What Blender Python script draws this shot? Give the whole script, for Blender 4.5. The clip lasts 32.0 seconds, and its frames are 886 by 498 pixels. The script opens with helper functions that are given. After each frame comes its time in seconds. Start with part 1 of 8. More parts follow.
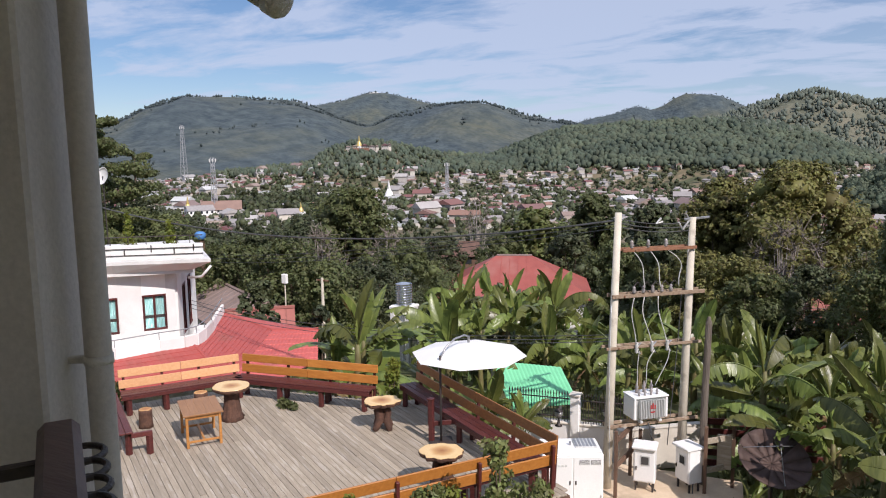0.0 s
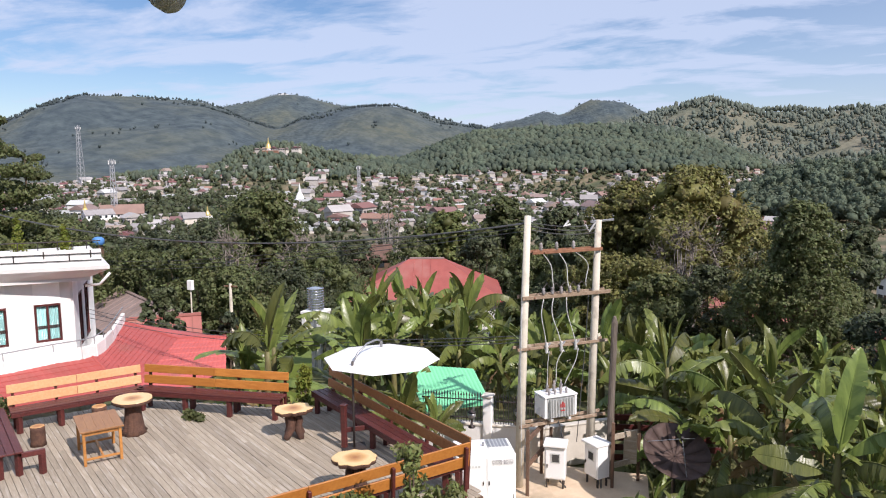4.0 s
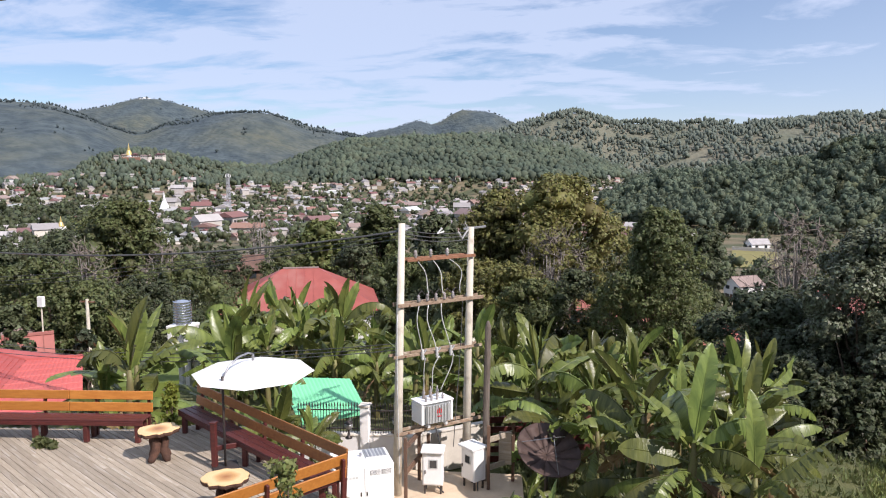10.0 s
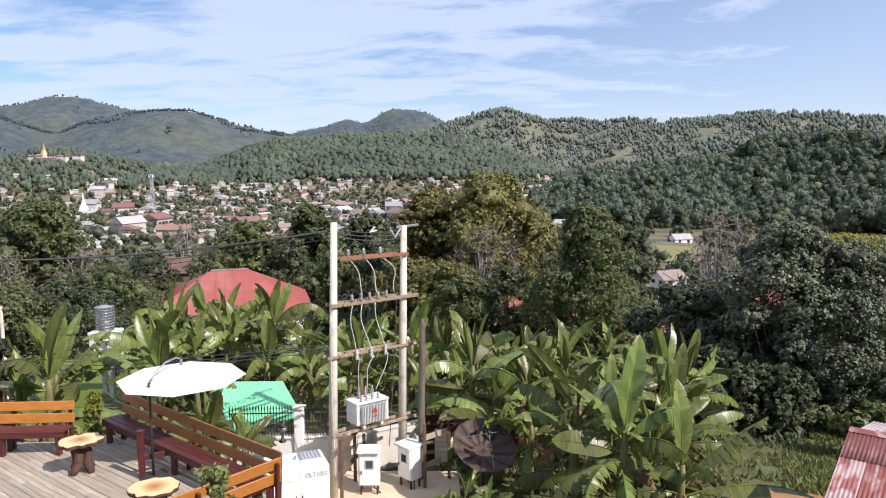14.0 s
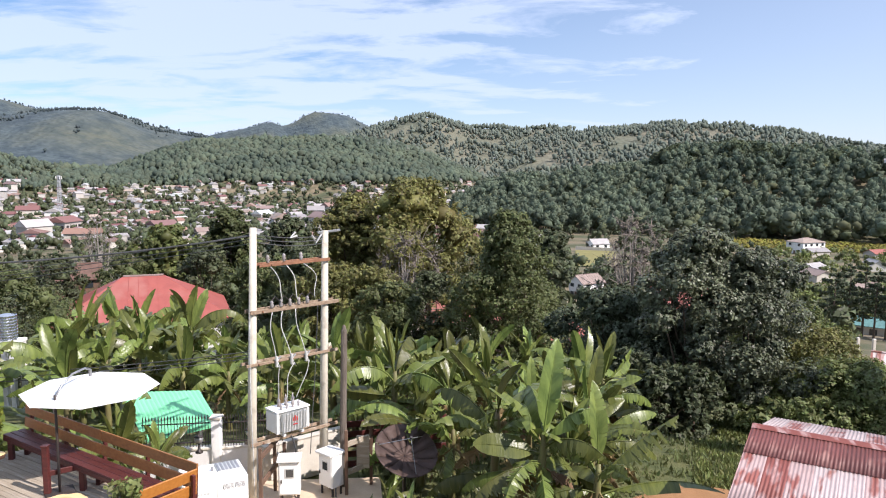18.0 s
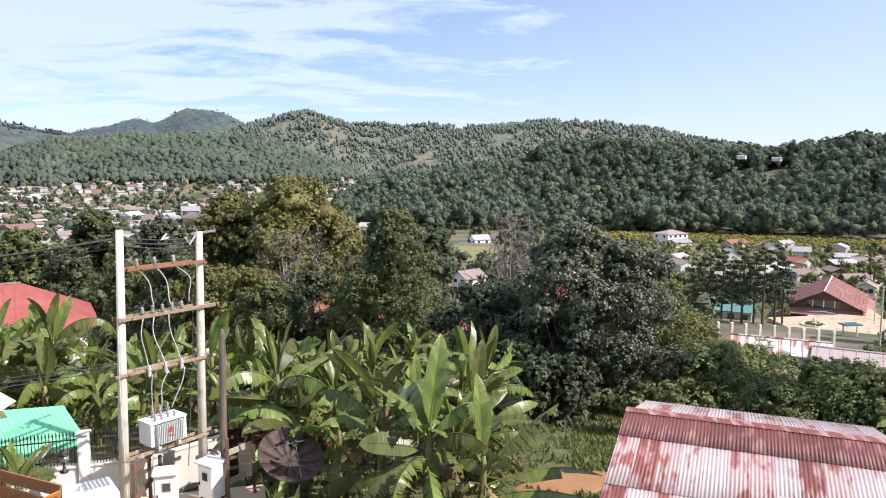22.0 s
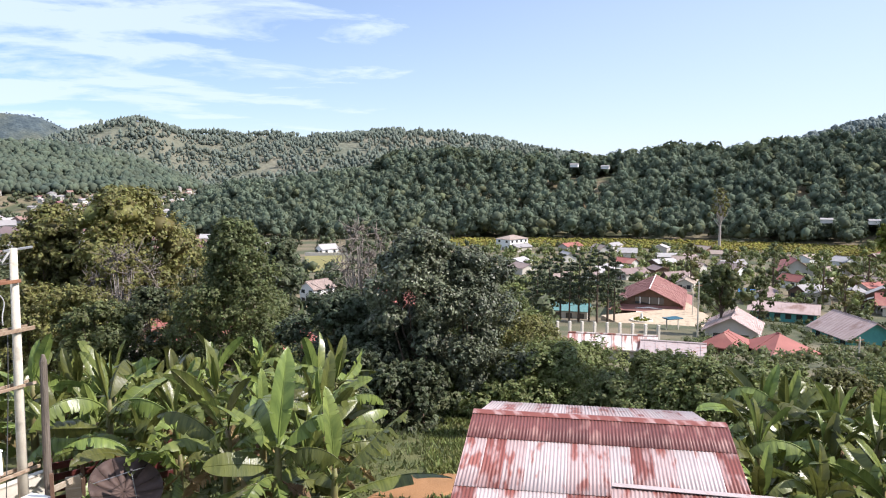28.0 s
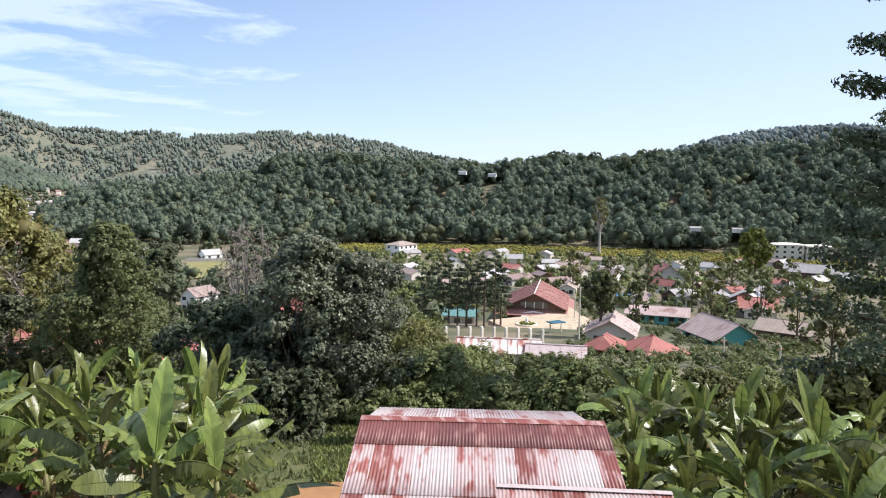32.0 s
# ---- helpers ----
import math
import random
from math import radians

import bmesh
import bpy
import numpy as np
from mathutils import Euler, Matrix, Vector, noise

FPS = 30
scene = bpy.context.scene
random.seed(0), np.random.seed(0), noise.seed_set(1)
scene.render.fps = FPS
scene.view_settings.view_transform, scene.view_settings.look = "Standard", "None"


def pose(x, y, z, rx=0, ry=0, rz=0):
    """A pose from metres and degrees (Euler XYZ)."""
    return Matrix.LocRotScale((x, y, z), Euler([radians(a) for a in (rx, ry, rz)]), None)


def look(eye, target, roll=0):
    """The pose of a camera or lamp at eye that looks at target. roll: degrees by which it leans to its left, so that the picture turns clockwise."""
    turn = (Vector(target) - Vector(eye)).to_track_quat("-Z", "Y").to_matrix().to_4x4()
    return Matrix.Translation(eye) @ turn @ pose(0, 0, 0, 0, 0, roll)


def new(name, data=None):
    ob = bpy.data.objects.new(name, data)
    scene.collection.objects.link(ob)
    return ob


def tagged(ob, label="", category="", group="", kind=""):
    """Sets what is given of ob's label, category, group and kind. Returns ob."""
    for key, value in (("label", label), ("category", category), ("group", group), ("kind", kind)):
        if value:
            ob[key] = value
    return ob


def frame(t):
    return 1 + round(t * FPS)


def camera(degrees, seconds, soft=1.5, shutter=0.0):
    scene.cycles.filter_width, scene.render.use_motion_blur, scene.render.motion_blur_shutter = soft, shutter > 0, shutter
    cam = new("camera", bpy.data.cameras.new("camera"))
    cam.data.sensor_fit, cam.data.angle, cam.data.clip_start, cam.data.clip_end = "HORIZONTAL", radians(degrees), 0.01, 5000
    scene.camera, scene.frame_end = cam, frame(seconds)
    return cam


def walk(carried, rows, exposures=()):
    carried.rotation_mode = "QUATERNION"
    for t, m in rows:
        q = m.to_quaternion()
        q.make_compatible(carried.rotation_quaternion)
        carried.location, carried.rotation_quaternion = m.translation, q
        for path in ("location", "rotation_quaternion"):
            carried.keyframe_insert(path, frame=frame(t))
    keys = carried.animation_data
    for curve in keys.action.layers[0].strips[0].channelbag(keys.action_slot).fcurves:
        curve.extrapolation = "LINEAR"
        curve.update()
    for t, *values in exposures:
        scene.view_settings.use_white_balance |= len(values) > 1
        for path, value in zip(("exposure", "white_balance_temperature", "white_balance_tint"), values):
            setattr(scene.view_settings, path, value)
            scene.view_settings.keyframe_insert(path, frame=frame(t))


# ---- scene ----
# ---- camera and walk: seconds, place, turn to the right, tilt down, lean ----
PATH = [
    (0, -0.049, -0.101, 6.007, -27.28, 7.50, -0.77), (0.5, -0.040, -0.099, 6.009, -26.50, 7.53, -0.81), (1, -0.039, -0.092, 6.003, -25.53, 7.52, -0.82),
    (1.5, -0.049, -0.070, 6.011, -24.59, 7.50, -0.86), (2, -0.061, -0.059, 6.008, -23.72, 7.47, -0.54), (2.5, -0.057, -0.055, 6.007, -23.06, 7.42, -0.36),
    (3, -0.054, -0.046, 6.003, -22.36, 7.35, -0.51), (3.5, -0.053, -0.046, 6.008, -21.37, 7.32, -0.45), (5.5, -0.047, -0.048, 6.003, -17.89, 7.33, -0.56),
    (6, -0.040, -0.035, 5.995, -16.94, 7.30, -0.52), (6.5, -0.040, -0.024, 5.996, -16.07, 7.26, -0.42), (7, -0.039, -0.013, 5.999, -15.19, 7.27, -0.31),
    (7.5, -0.041, -0.007, 6.003, -14.12, 7.21, -0.18), (8, -0.045, -0.008, 5.996, -13.00, 7.07, 0.07), (8.5, -0.043, -0.010, 5.993, -12.11, 6.97, -0.06),
    (9, -0.042, -0.006, 5.993, -11.60, 6.87, -0.17), (9.5, -0.036, 0.001, 5.996, -11.15, 6.80, -0.23), (10, -0.044, 0.005, 5.996, -10.67, 6.72, -0.11),
    (10.5, -0.049, 0.022, 5.987, -10.12, 6.67, 0.05), (11, -0.060, 0.047, 5.980, -9.46, 6.69, 0.16), (11.5, -0.060, 0.058, 5.974, -8.80, 6.74, 0.13),
    (12, -0.067, 0.059, 5.975, -8.06, 6.82, 0.10), (12.5, -0.065, 0.058, 5.971, -7.31, 6.89, 0.13), (13, -0.063, 0.060, 5.970, -6.60, 6.91, 0.04),
    (13.5, -0.062, 0.047, 5.971, -5.98, 6.86, -0.28), (15.5, -0.049, 0.001, 5.997, -3.42, 6.73, 0.31), (16, -0.045, -0.014, 5.999, -2.62, 6.60, 0.42),
    (16.5, -0.045, -0.023, 6.004, -1.74, 6.47, 0.46), (17, -0.042, -0.024, 6.010, -0.87, 6.38, 0.47), (17.5, -0.032, -0.026, 6.012, -0.14, 6.38, 0.41),
    (18, -0.024, -0.023, 6.007, 0.63, 6.47, 0.32), (18.5, -0.013, -0.018, 6.015, 1.67, 6.72, 0.36), (19, 0.001, -0.002, 6.014, 2.92, 6.92, 0.28),
    (19.5, 0.000, 0.020, 6.011, 4.36, 6.97, 0.33), (20, 0.008, 0.037, 6.008, 5.78, 6.93, 0.39), (20.5, 0.008, 0.039, 5.996, 7.02, 6.82, 0.34),
    (21, 0.015, 0.053, 5.992, 8.07, 6.75, 0.18), (21.5, 0.018, 0.053, 5.988, 8.91, 6.71, -0.00), (22, 0.020, 0.060, 5.992, 9.75, 6.61, 0.04),
    (22.5, 0.025, 0.063, 5.996, 10.59, 6.50, 0.09), (23, 0.035, 0.070, 5.997, 11.42, 6.42, -0.07), (23.5, 0.037, 0.067, 5.995, 12.34, 6.39, -0.16),
    (24, 0.045, 0.070, 5.994, 13.36, 6.37, -0.26), (24.5, 0.049, 0.060, 5.997, 14.52, 6.43, -0.28), (25, 0.050, 0.072, 6.005, 15.68, 6.43, -0.06),
    (25.5, 0.056, 0.078, 5.997, 16.75, 6.36, 0.20), (27.5, 0.063, 0.051, 5.999, 20.61, 6.06, -0.14), (28, 0.078, 0.058, 6.002, 21.61, 5.97, -0.17),
    (28.5, 0.075, 0.042, 5.998, 22.63, 5.85, 0.02), (29, 0.080, 0.034, 5.999, 23.63, 5.75, -0.00), (29.5, 0.081, 0.031, 6.001, 24.67, 5.69, 0.28),
    (30, 0.082, 0.029, 6.000, 25.79, 5.55, 0.43), (30.5, 0.083, 0.028, 6.005, 26.83, 5.42, 0.68), (31, 0.085, 0.017, 6.001, 27.99, 5.36, 0.79),
    (31.5, 0.086, 0.014, 6.003, 29.12, 5.42, 0.66), (32, 0.087, 0.012, 6.004, 30.25, 5.46, 0.83),
]
cam = camera(62.14, 32.0, soft=1.1)
walk(cam, [(t, pose(x, y, z, 90 - tilt, 0, -turn) @ pose(0, 0, 0, 0, 0, lean)) for t, x, y, z, turn, tilt, lean in PATH],
     exposures=[(0, 0.08, 6380, 17), (2.5, 0.26, 6380, 17), (7, 0.32, 6380, 17), (12, 0.44, 6340, 17), (17, 0.59, 6320, 16), (23, 0.75, 6300, 15), (28, 0.79, 6280, 14), (32, 0.75, 6280, 12)])

# ---- world, sun, exposure ----
SUN_AZ, SUN_EL = 120.0, 43.0
world = bpy.data.worlds.new("world")
scene.world = world
world.use_nodes = True
wn, wl = world.node_tree.nodes, world.node_tree.links
wn.clear()
sky = wn.new("ShaderNodeTexSky")
sky.sky_type, sky.sun_disc = "NISHITA", False
sky.sun_elevation, sky.sun_rotation = radians(SUN_EL), radians(SUN_AZ)
sky.altitude, sky.air_density, sky.dust_density, sky.ozone_density = 1300, 1.0, 0.5, 2.5
co = wn.new("ShaderNodeTexCoord")
sep = wn.new("ShaderNodeSeparateXYZ")
wl.new(co.outputs["Generated"], sep.inputs[0])


def wmath(op, a, b=0.0, c=0.0, clamp=False):
    n = wn.new("ShaderNodeMath")
    n.operation, n.use_clamp = op, clamp
    for i, v in enumerate((a, b, c)):
        if isinstance(v, (int, float)):
            n.inputs[i].default_value = v
        else:
            wl.new(v, n.inputs[i])
    return n.outputs[0]


# thin streaks of high cloud on a flat sheet above the valley
lift = wmath("ADD", wmath("MAXIMUM", sep.outputs[2], 0.0), 0.12)
sheet = wn.new("ShaderNodeCombineXYZ")
wl.new(wmath("DIVIDE", sep.outputs[0], lift), sheet.inputs[0])
wl.new(wmath("DIVIDE", sep.outputs[1], lift), sheet.inputs[1])
turned = wn.new("ShaderNodeMapping")
turned.inputs["Rotation"].default_value = (0, 0, radians(24))
turned.inputs["Scale"].default_value = (0.72, 1.20, 1)
turned.inputs["Location"].default_value = (3.3, 1.7, 0)
wl.new(sheet.outputs[0], turned.inputs[0])
cl = wn.new("ShaderNodeTexNoise")
cl.inputs["Scale"].default_value, cl.inputs["Detail"].default_value = 1.75, 12
cl.inputs["Roughness"].default_value, cl.inputs["Distortion"].default_value = 0.60, 0.35
wl.new(turned.outputs[0], cl.inputs["Vector"])
west = wmath("ADD", sep.outputs[0], 0.26)
side = wmath("ADD", wmath("MULTIPLY_ADD", wmath("MULTIPLY", west, west), -0.62, 0.135), wmath("MULTIPLY", sep.outputs[2], 0.55))
mask = wn.new("ShaderNodeMapRange")
mask.inputs[1].default_value, mask.inputs[2].default_value = 0.50, 0.69
mask.clamp = True
wl.new(wmath("ADD", cl.outputs["Fac"], side), mask.inputs[0])
mist = wn.new("ShaderNodeMapRange")
mist.inputs[1].default_value, mist.inputs[2].default_value = 0.0, 0.34
mist.inputs[3].default_value, mist.inputs[4].default_value = 0.30, 0.0
wl.new(sep.outputs[2], mist.inputs[0])
white = wn.new("ShaderNodeMix")
white.data_type = "RGBA"
white.inputs["B"].default_value = (6.1, 7.1, 8.85, 1)
glow = wmath("MULTIPLY_ADD", sep.outputs[0], 0.46, 0.15, True)
wl.new(wmath("MAXIMUM", wmath("MULTIPLY", mask.outputs[0], 0.80), wmath("ADD", mist.outputs[0], glow, 0.0, True)), white.inputs["Factor"])
vivid = wn.new("ShaderNodeHueSaturation")
vivid.inputs["Saturation"].default_value = 1.22
wl.new(sky.outputs[0], vivid.inputs["Color"])
wl.new(vivid.outputs[0], white.inputs["A"])
bg = wn.new("ShaderNodeBackground")
bg.inputs["Strength"].default_value = 0.085
wl.new(white.outputs["Result"], bg.inputs["Color"])
wo = wn.new("ShaderNodeOutputWorld")
wl.new(bg.outputs[0], wo.inputs[0])

sun_data = bpy.data.lights.new("sun", "SUN")
sun_data.energy, sun_data.angle, sun_data.color = 4.7, radians(0.55), (1.0, 0.93, 0.86)
sun = new("sun", sun_data)
_az, _el = radians(SUN_AZ), radians(SUN_EL)
sun.matrix_basis = look((60 * math.sin(_az) * math.cos(_el), 60 * math.cos(_az) * math.cos(_el), 60 * math.sin(_el)), (0, 0, 0))

# ---- materials ----


def material(name, colour, rough=0.7, other=None, scale=6.0, spread=0.5, bump=0.3, fine=60.0, metal=0.0, piece=0.15, island=0.0,
             through_light=0.0, stretch=(1, 1, 1), spec=0.4, stain=None, stain_at=0.62, wave=None):
    """Two scales of noise between two colours, a fine relief, and a shift from piece to piece."""
    m = bpy.data.materials.new(name)
    m.use_nodes = True
    n, l = m.node_tree.nodes, m.node_tree.links
    b = n["Principled BSDF"]
    tc = n.new("ShaderNodeTexCoord")
    mp = n.new("ShaderNodeMapping")
    mp.inputs["Scale"].default_value = stretch
    own = n.new("ShaderNodeObjectInfo")
    far = n.new("ShaderNodeVectorMath")
    far.operation = "MULTIPLY_ADD"
    far.inputs[1].default_value = (31, 17, 23)
    l.new(own.outputs["Random"], far.inputs[0])
    l.new(tc.outputs["Object"], far.inputs[2])
    l.new(far.outputs[0], mp.inputs[0])
    big = n.new("ShaderNodeTexNoise")
    big.inputs["Scale"].default_value, big.inputs["Detail"].default_value = scale, 5
    big.inputs["Roughness"].default_value = 0.6
    l.new(mp.outputs[0], big.inputs["Vector"])
    small = n.new("ShaderNodeTexNoise")
    small.inputs["Scale"].default_value, small.inputs["Detail"].default_value = fine, 3
    l.new(mp.outputs[0], small.inputs["Vector"])
    if other is None:
        other = tuple(c * (1 - spread) for c in colour)
    ramp = n.new("ShaderNodeMapRange")
    ramp.inputs[1].default_value, ramp.inputs[2].default_value = 0.3, 0.7
    l.new(big.outputs["Fac"], ramp.inputs[0])
    mix = n.new("ShaderNodeMix")
    mix.data_type = "RGBA"
    mix.inputs["A"].default_value, mix.inputs["B"].default_value = (*colour, 1), (*other, 1)
    l.new(ramp.outputs[0], mix.inputs["Factor"])
    out = mix.outputs["Result"]
    if stain:
        sm = n.new("ShaderNodeTexNoise")
        sm.inputs["Scale"].default_value, sm.inputs["Detail"].default_value = scale * 0.45, 8
        l.new(mp.outputs[0], sm.inputs["Vector"])
        sr = n.new("ShaderNodeMapRange")
        sr.inputs[1].default_value, sr.inputs[2].default_value = stain_at - 0.06, stain_at + 0.06
        l.new(sm.outputs["Fac"], sr.inputs[0])
        ms = n.new("ShaderNodeMix")
        ms.data_type = "RGBA"
        ms.inputs["B"].default_value = (*stain, 1)
        l.new(sr.outputs[0], ms.inputs["Factor"])
        l.new(out, ms.inputs["A"])
        out = ms.outputs["Result"]
    hsv = n.new("ShaderNodeHueSaturation")
    l.new(out, hsv.inputs["Color"])
    add = n.new("ShaderNodeMath")
    add.operation = "MULTIPLY_ADD"
    add.inputs[1].default_value, add.inputs[2].default_value = 0.35, 0.825
    l.new(small.outputs["Fac"], add.inputs[0])
    val = add.outputs[0]
    oi = n.new("ShaderNodeObjectInfo")
    ge = n.new("ShaderNodeNewGeometry")
    for source, amount in ((oi.outputs["Random"], piece), (ge.outputs["Random Per Island"], island)):
        if amount:
            k = n.new("ShaderNodeMath")
            k.operation = "MULTIPLY_ADD"
            k.inputs[1].default_value, k.inputs[2].default_value = amount * 2, 1 - amount
            l.new(source, k.inputs[0])
            p = n.new("ShaderNodeMath")
            p.operation = "MULTIPLY"
            l.new(val, p.inputs[0])
            l.new(k.outputs[0], p.inputs[1])
            val = p.outputs[0]
    l.new(val, hsv.inputs["Value"])
    if island or piece > 0.2:
        hu = n.new("ShaderNodeMath")
        hu.operation = "MULTIPLY_ADD"
        hu.inputs[1].default_value, hu.inputs[2].default_value = 0.05, 0.475
        l.new(ge.outputs["Random Per Island"] if island else oi.outputs["Random"], hu.inputs[0])
        l.new(hu.outputs[0], hsv.inputs["Hue"])
    l.new(hsv.outputs[0], b.inputs["Base Color"])
    b.inputs["Roughness"].default_value, b.inputs["Metallic"].default_value = rough, metal
    b.inputs["Specular IOR Level"].default_value = spec
    if bump:
        bp = n.new("ShaderNodeBump")
        bp.inputs["Strength"].default_value, bp.inputs["Distance"].default_value = bump, 0.02
        l.new(small.outputs["Fac"], bp.inputs["Height"])
        l.new(bp.outputs[0], b.inputs["Normal"])
    if through_light:
        tr = n.new("ShaderNodeBsdfTranslucent")
        l.new(hsv.outputs[0], tr.inputs["Color"])
        mx = n.new("ShaderNodeMixShader")
        mx.inputs[0].default_value = through_light
        l.new(b.outputs[0], mx.inputs[1])
        l.new(tr.outputs[0], mx.inputs[2])
        l.new(mx.outputs[0], n["Material Output"].inputs[0])
    return m


def glass(name, tint, rough=0.05):
    m = bpy.data.materials.new(name)
    m.use_nodes = True
    b = m.node_tree.nodes["Principled BSDF"]
    b.inputs["Base Color"].default_value, b.inputs["Roughness"].default_value = (*tint, 1), rough
    b.inputs["Specular IOR Level"].default_value = 0.8
    return m


WHITE = material("white_paint", (0.80, 0.79, 0.76), 0.6, (0.70, 0.69, 0.66), 1.3, bump=0.1, stain=(0.55, 0.53, 0.48), stain_at=0.70)
CREAM = material("cream_plaster", (0.62, 0.58, 0.50), 0.7, (0.52, 0.48, 0.41), 2.0, stain=(0.36, 0.33, 0.28), stain_at=0.68)
PILLAR = material("grey_pillar_paint", (0.50, 0.46, 0.40), 0.6, (0.45, 0.41, 0.36), 3.0, bump=0.15)
DECK = material("weathered_deck_board", (0.390, 0.330, 0.250), 0.8, (0.295, 0.245, 0.182), 3.0, stretch=(1, 10, 10), fine=22, piece=0.14, stain=(0.43, 0.375, 0.305), stain_at=0.60)
ORANGE = material("varnished_orange_wood", (0.48, 0.195, 0.040), 0.42, (0.37, 0.135, 0.026), 2.2, stretch=(1, 9, 9), fine=18, piece=0.12, bump=0.12)
PALE = material("pale_orange_wood", (0.68, 0.385, 0.20), 0.42, (0.58, 0.30, 0.135), 2.2, stretch=(1, 9, 9), fine=18, piece=0.10, bump=0.12)
BROWN = material("brown_stained_wood", (0.36, 0.165, 0.055), 0.42, (0.25, 0.10, 0.034), 2.2, stretch=(1, 9, 9), fine=18, piece=0.15, bump=0.12)
MAROON = material("dark_maroon_wood", (0.115, 0.028, 0.024), 0.42, (0.060, 0.016, 0.015), 3.0, stretch=(1, 8, 8), fine=20, piece=0.2, bump=0.15)
TABLEWOOD = material("golden_table_wood", (0.50, 0.24, 0.07), 0.4, (0.36, 0.15, 0.04), 2.5, stretch=(1, 9, 9), fine=16, piece=0.08, bump=0.1)
TABLETOP = material("brown_table_top", (0.34, 0.175, 0.075), 0.4, (0.25, 0.12, 0.05), 2.5, stretch=(1, 9, 9), fine=16, piece=0.05, bump=0.08)
HANDRAIL = material("worn_brown_handrail", (0.17, 0.105, 0.080), 0.5, (0.11, 0.062, 0.048), 3.0, stretch=(1, 8, 8), fine=20, bump=0.12)
PINKTIN = material("faded_pinkish_tin_roof", (0.46, 0.355, 0.325), 0.65, (0.36, 0.265, 0.24), 0.6, bump=0.1, piece=0.15, stain=(0.24, 0.15, 0.12))
BARK = material("rough_bark", (0.16, 0.115, 0.08), 0.9, (0.07, 0.05, 0.035), 8.0, bump=0.9, fine=30)
PALEBARK = material("pale_dry_bark", (0.42, 0.38, 0.34), 0.9, (0.25, 0.22, 0.19), 5.0, bump=0.6, fine=24)
METAL = material("galvanised_steel", (0.45, 0.46, 0.47), 0.4, (0.33, 0.33, 0.33), 5.0, metal=0.7, bump=0.1)
DARKMETAL = material("dark_iron", (0.045, 0.045, 0.048), 0.5, (0.07, 0.05, 0.04), 6.0, metal=0.3, bump=0.2)
RUSTY = material("rusty_steel_channel", (0.27, 0.135, 0.075), 0.75, (0.16, 0.07, 0.04), 5.0, metal=0.1, bump=0.4, stain=(0.38, 0.30, 0.22))
ARMWOOD = material("weathered_brown_crossarm", (0.34, 0.255, 0.175), 0.85, (0.20, 0.135, 0.09), 3.0, stretch=(1, 6, 6), fine=20, bump=0.3, stain=(0.42, 0.35, 0.27))
STUMP = material("red_brown_bark", (0.125, 0.062, 0.040), 0.9, (0.055, 0.030, 0.022), 8.0, bump=0.9, fine=30)
CONCRETE = material("weathered_concrete", (0.64, 0.59, 0.48), 0.85, (0.53, 0.48, 0.39), 3.5, bump=0.3, stain=(0.33, 0.29, 0.23), stain_at=0.66)
PAD = material("sandy_concrete_pad", (0.60, 0.48, 0.34), 0.9, (0.46, 0.35, 0.24), 1.6, bump=0.3, stain=(0.33, 0.26, 0.18))
SHEETWHITE = material("white_powder_coated_sheet", (0.82, 0.82, 0.80), 0.4, (0.78, 0.78, 0.76), 2.0, bump=0.03, piece=0.02)
GREYFIN = material("pale_grey_radiator", (0.58, 0.59, 0.57), 0.5, (0.50, 0.51, 0.49), 6.0, bump=0.05)
PORCELAIN = material("grey_porcelain", (0.34, 0.33, 0.33), 0.25, (0.22, 0.18, 0.16), 9.0, bump=0.0)
WIRE = material("weathered_cable", (0.10, 0.10, 0.10), 0.6, bump=0.0)
WHITEWIRE = material("white_insulated_lead", (0.66, 0.66, 0.63), 0.5, bump=0.0)
CANVAS = material("white_canvas", (0.86, 0.86, 0.84), 0.85, (0.82, 0.82, 0.80), 2.0, bump=0.08, fine=90, through_light=0.18)
REDTILE = material("red_painted_tile_sheet", (0.45, 0.098, 0.084), 0.6, (0.385, 0.082, 0.070), 1.2, bump=0.08, stain=(0.34, 0.10, 0.08), stain_at=0.64)
REDROOF = material("red_sheet_roof", (0.33, 0.115, 0.092), 0.65, (0.25, 0.09, 0.072), 0.5, bump=0.1, piece=0.15, stain=(0.33, 0.16, 0.12))
GREENROOF = material("bright_green_roof_sheet", (0.22, 0.68, 0.36), 0.5, (0.18, 0.60, 0.31), 1.0, bump=0.05)
ROOFBROWN = material("faded_brown_sheet_roof", (0.31, 0.235, 0.205), 0.7, (0.22, 0.165, 0.14), 0.6, bump=0.1, piece=0.25)
ROOFGREY = material("grey_sheet_roof", (0.36, 0.34, 0.33), 0.6, (0.26, 0.24, 0.23), 0.6, bump=0.1, piece=0.25)
ROOFBLUE = material("blue_sheet_roof", (0.10, 0.28, 0.62), 0.5, bump=0.05, scale=0.5)
TEAL = material("teal_painted_wall", (0.10, 0.38, 0.36), 0.6, (0.08, 0.30, 0.29), 0.8, bump=0.1)
BROWNWALL = material("brown_timber_wall", (0.17, 0.10, 0.065), 0.8, (0.10, 0.06, 0.04), 1.2, bump=0.3)
TOWNWALL = material("pale_town_wall", (0.50, 0.47, 0.43), 0.75, (0.36, 0.335, 0.30), 0.15, bump=0.0, piece=0.25)
GOLD = material("gilded_stupa", (0.72, 0.55, 0.22), 0.35, (0.62, 0.45, 0.16), 1.0, metal=0.5, bump=0.05)
WINDOW = glass("dark_window_glass", (0.03, 0.035, 0.04))
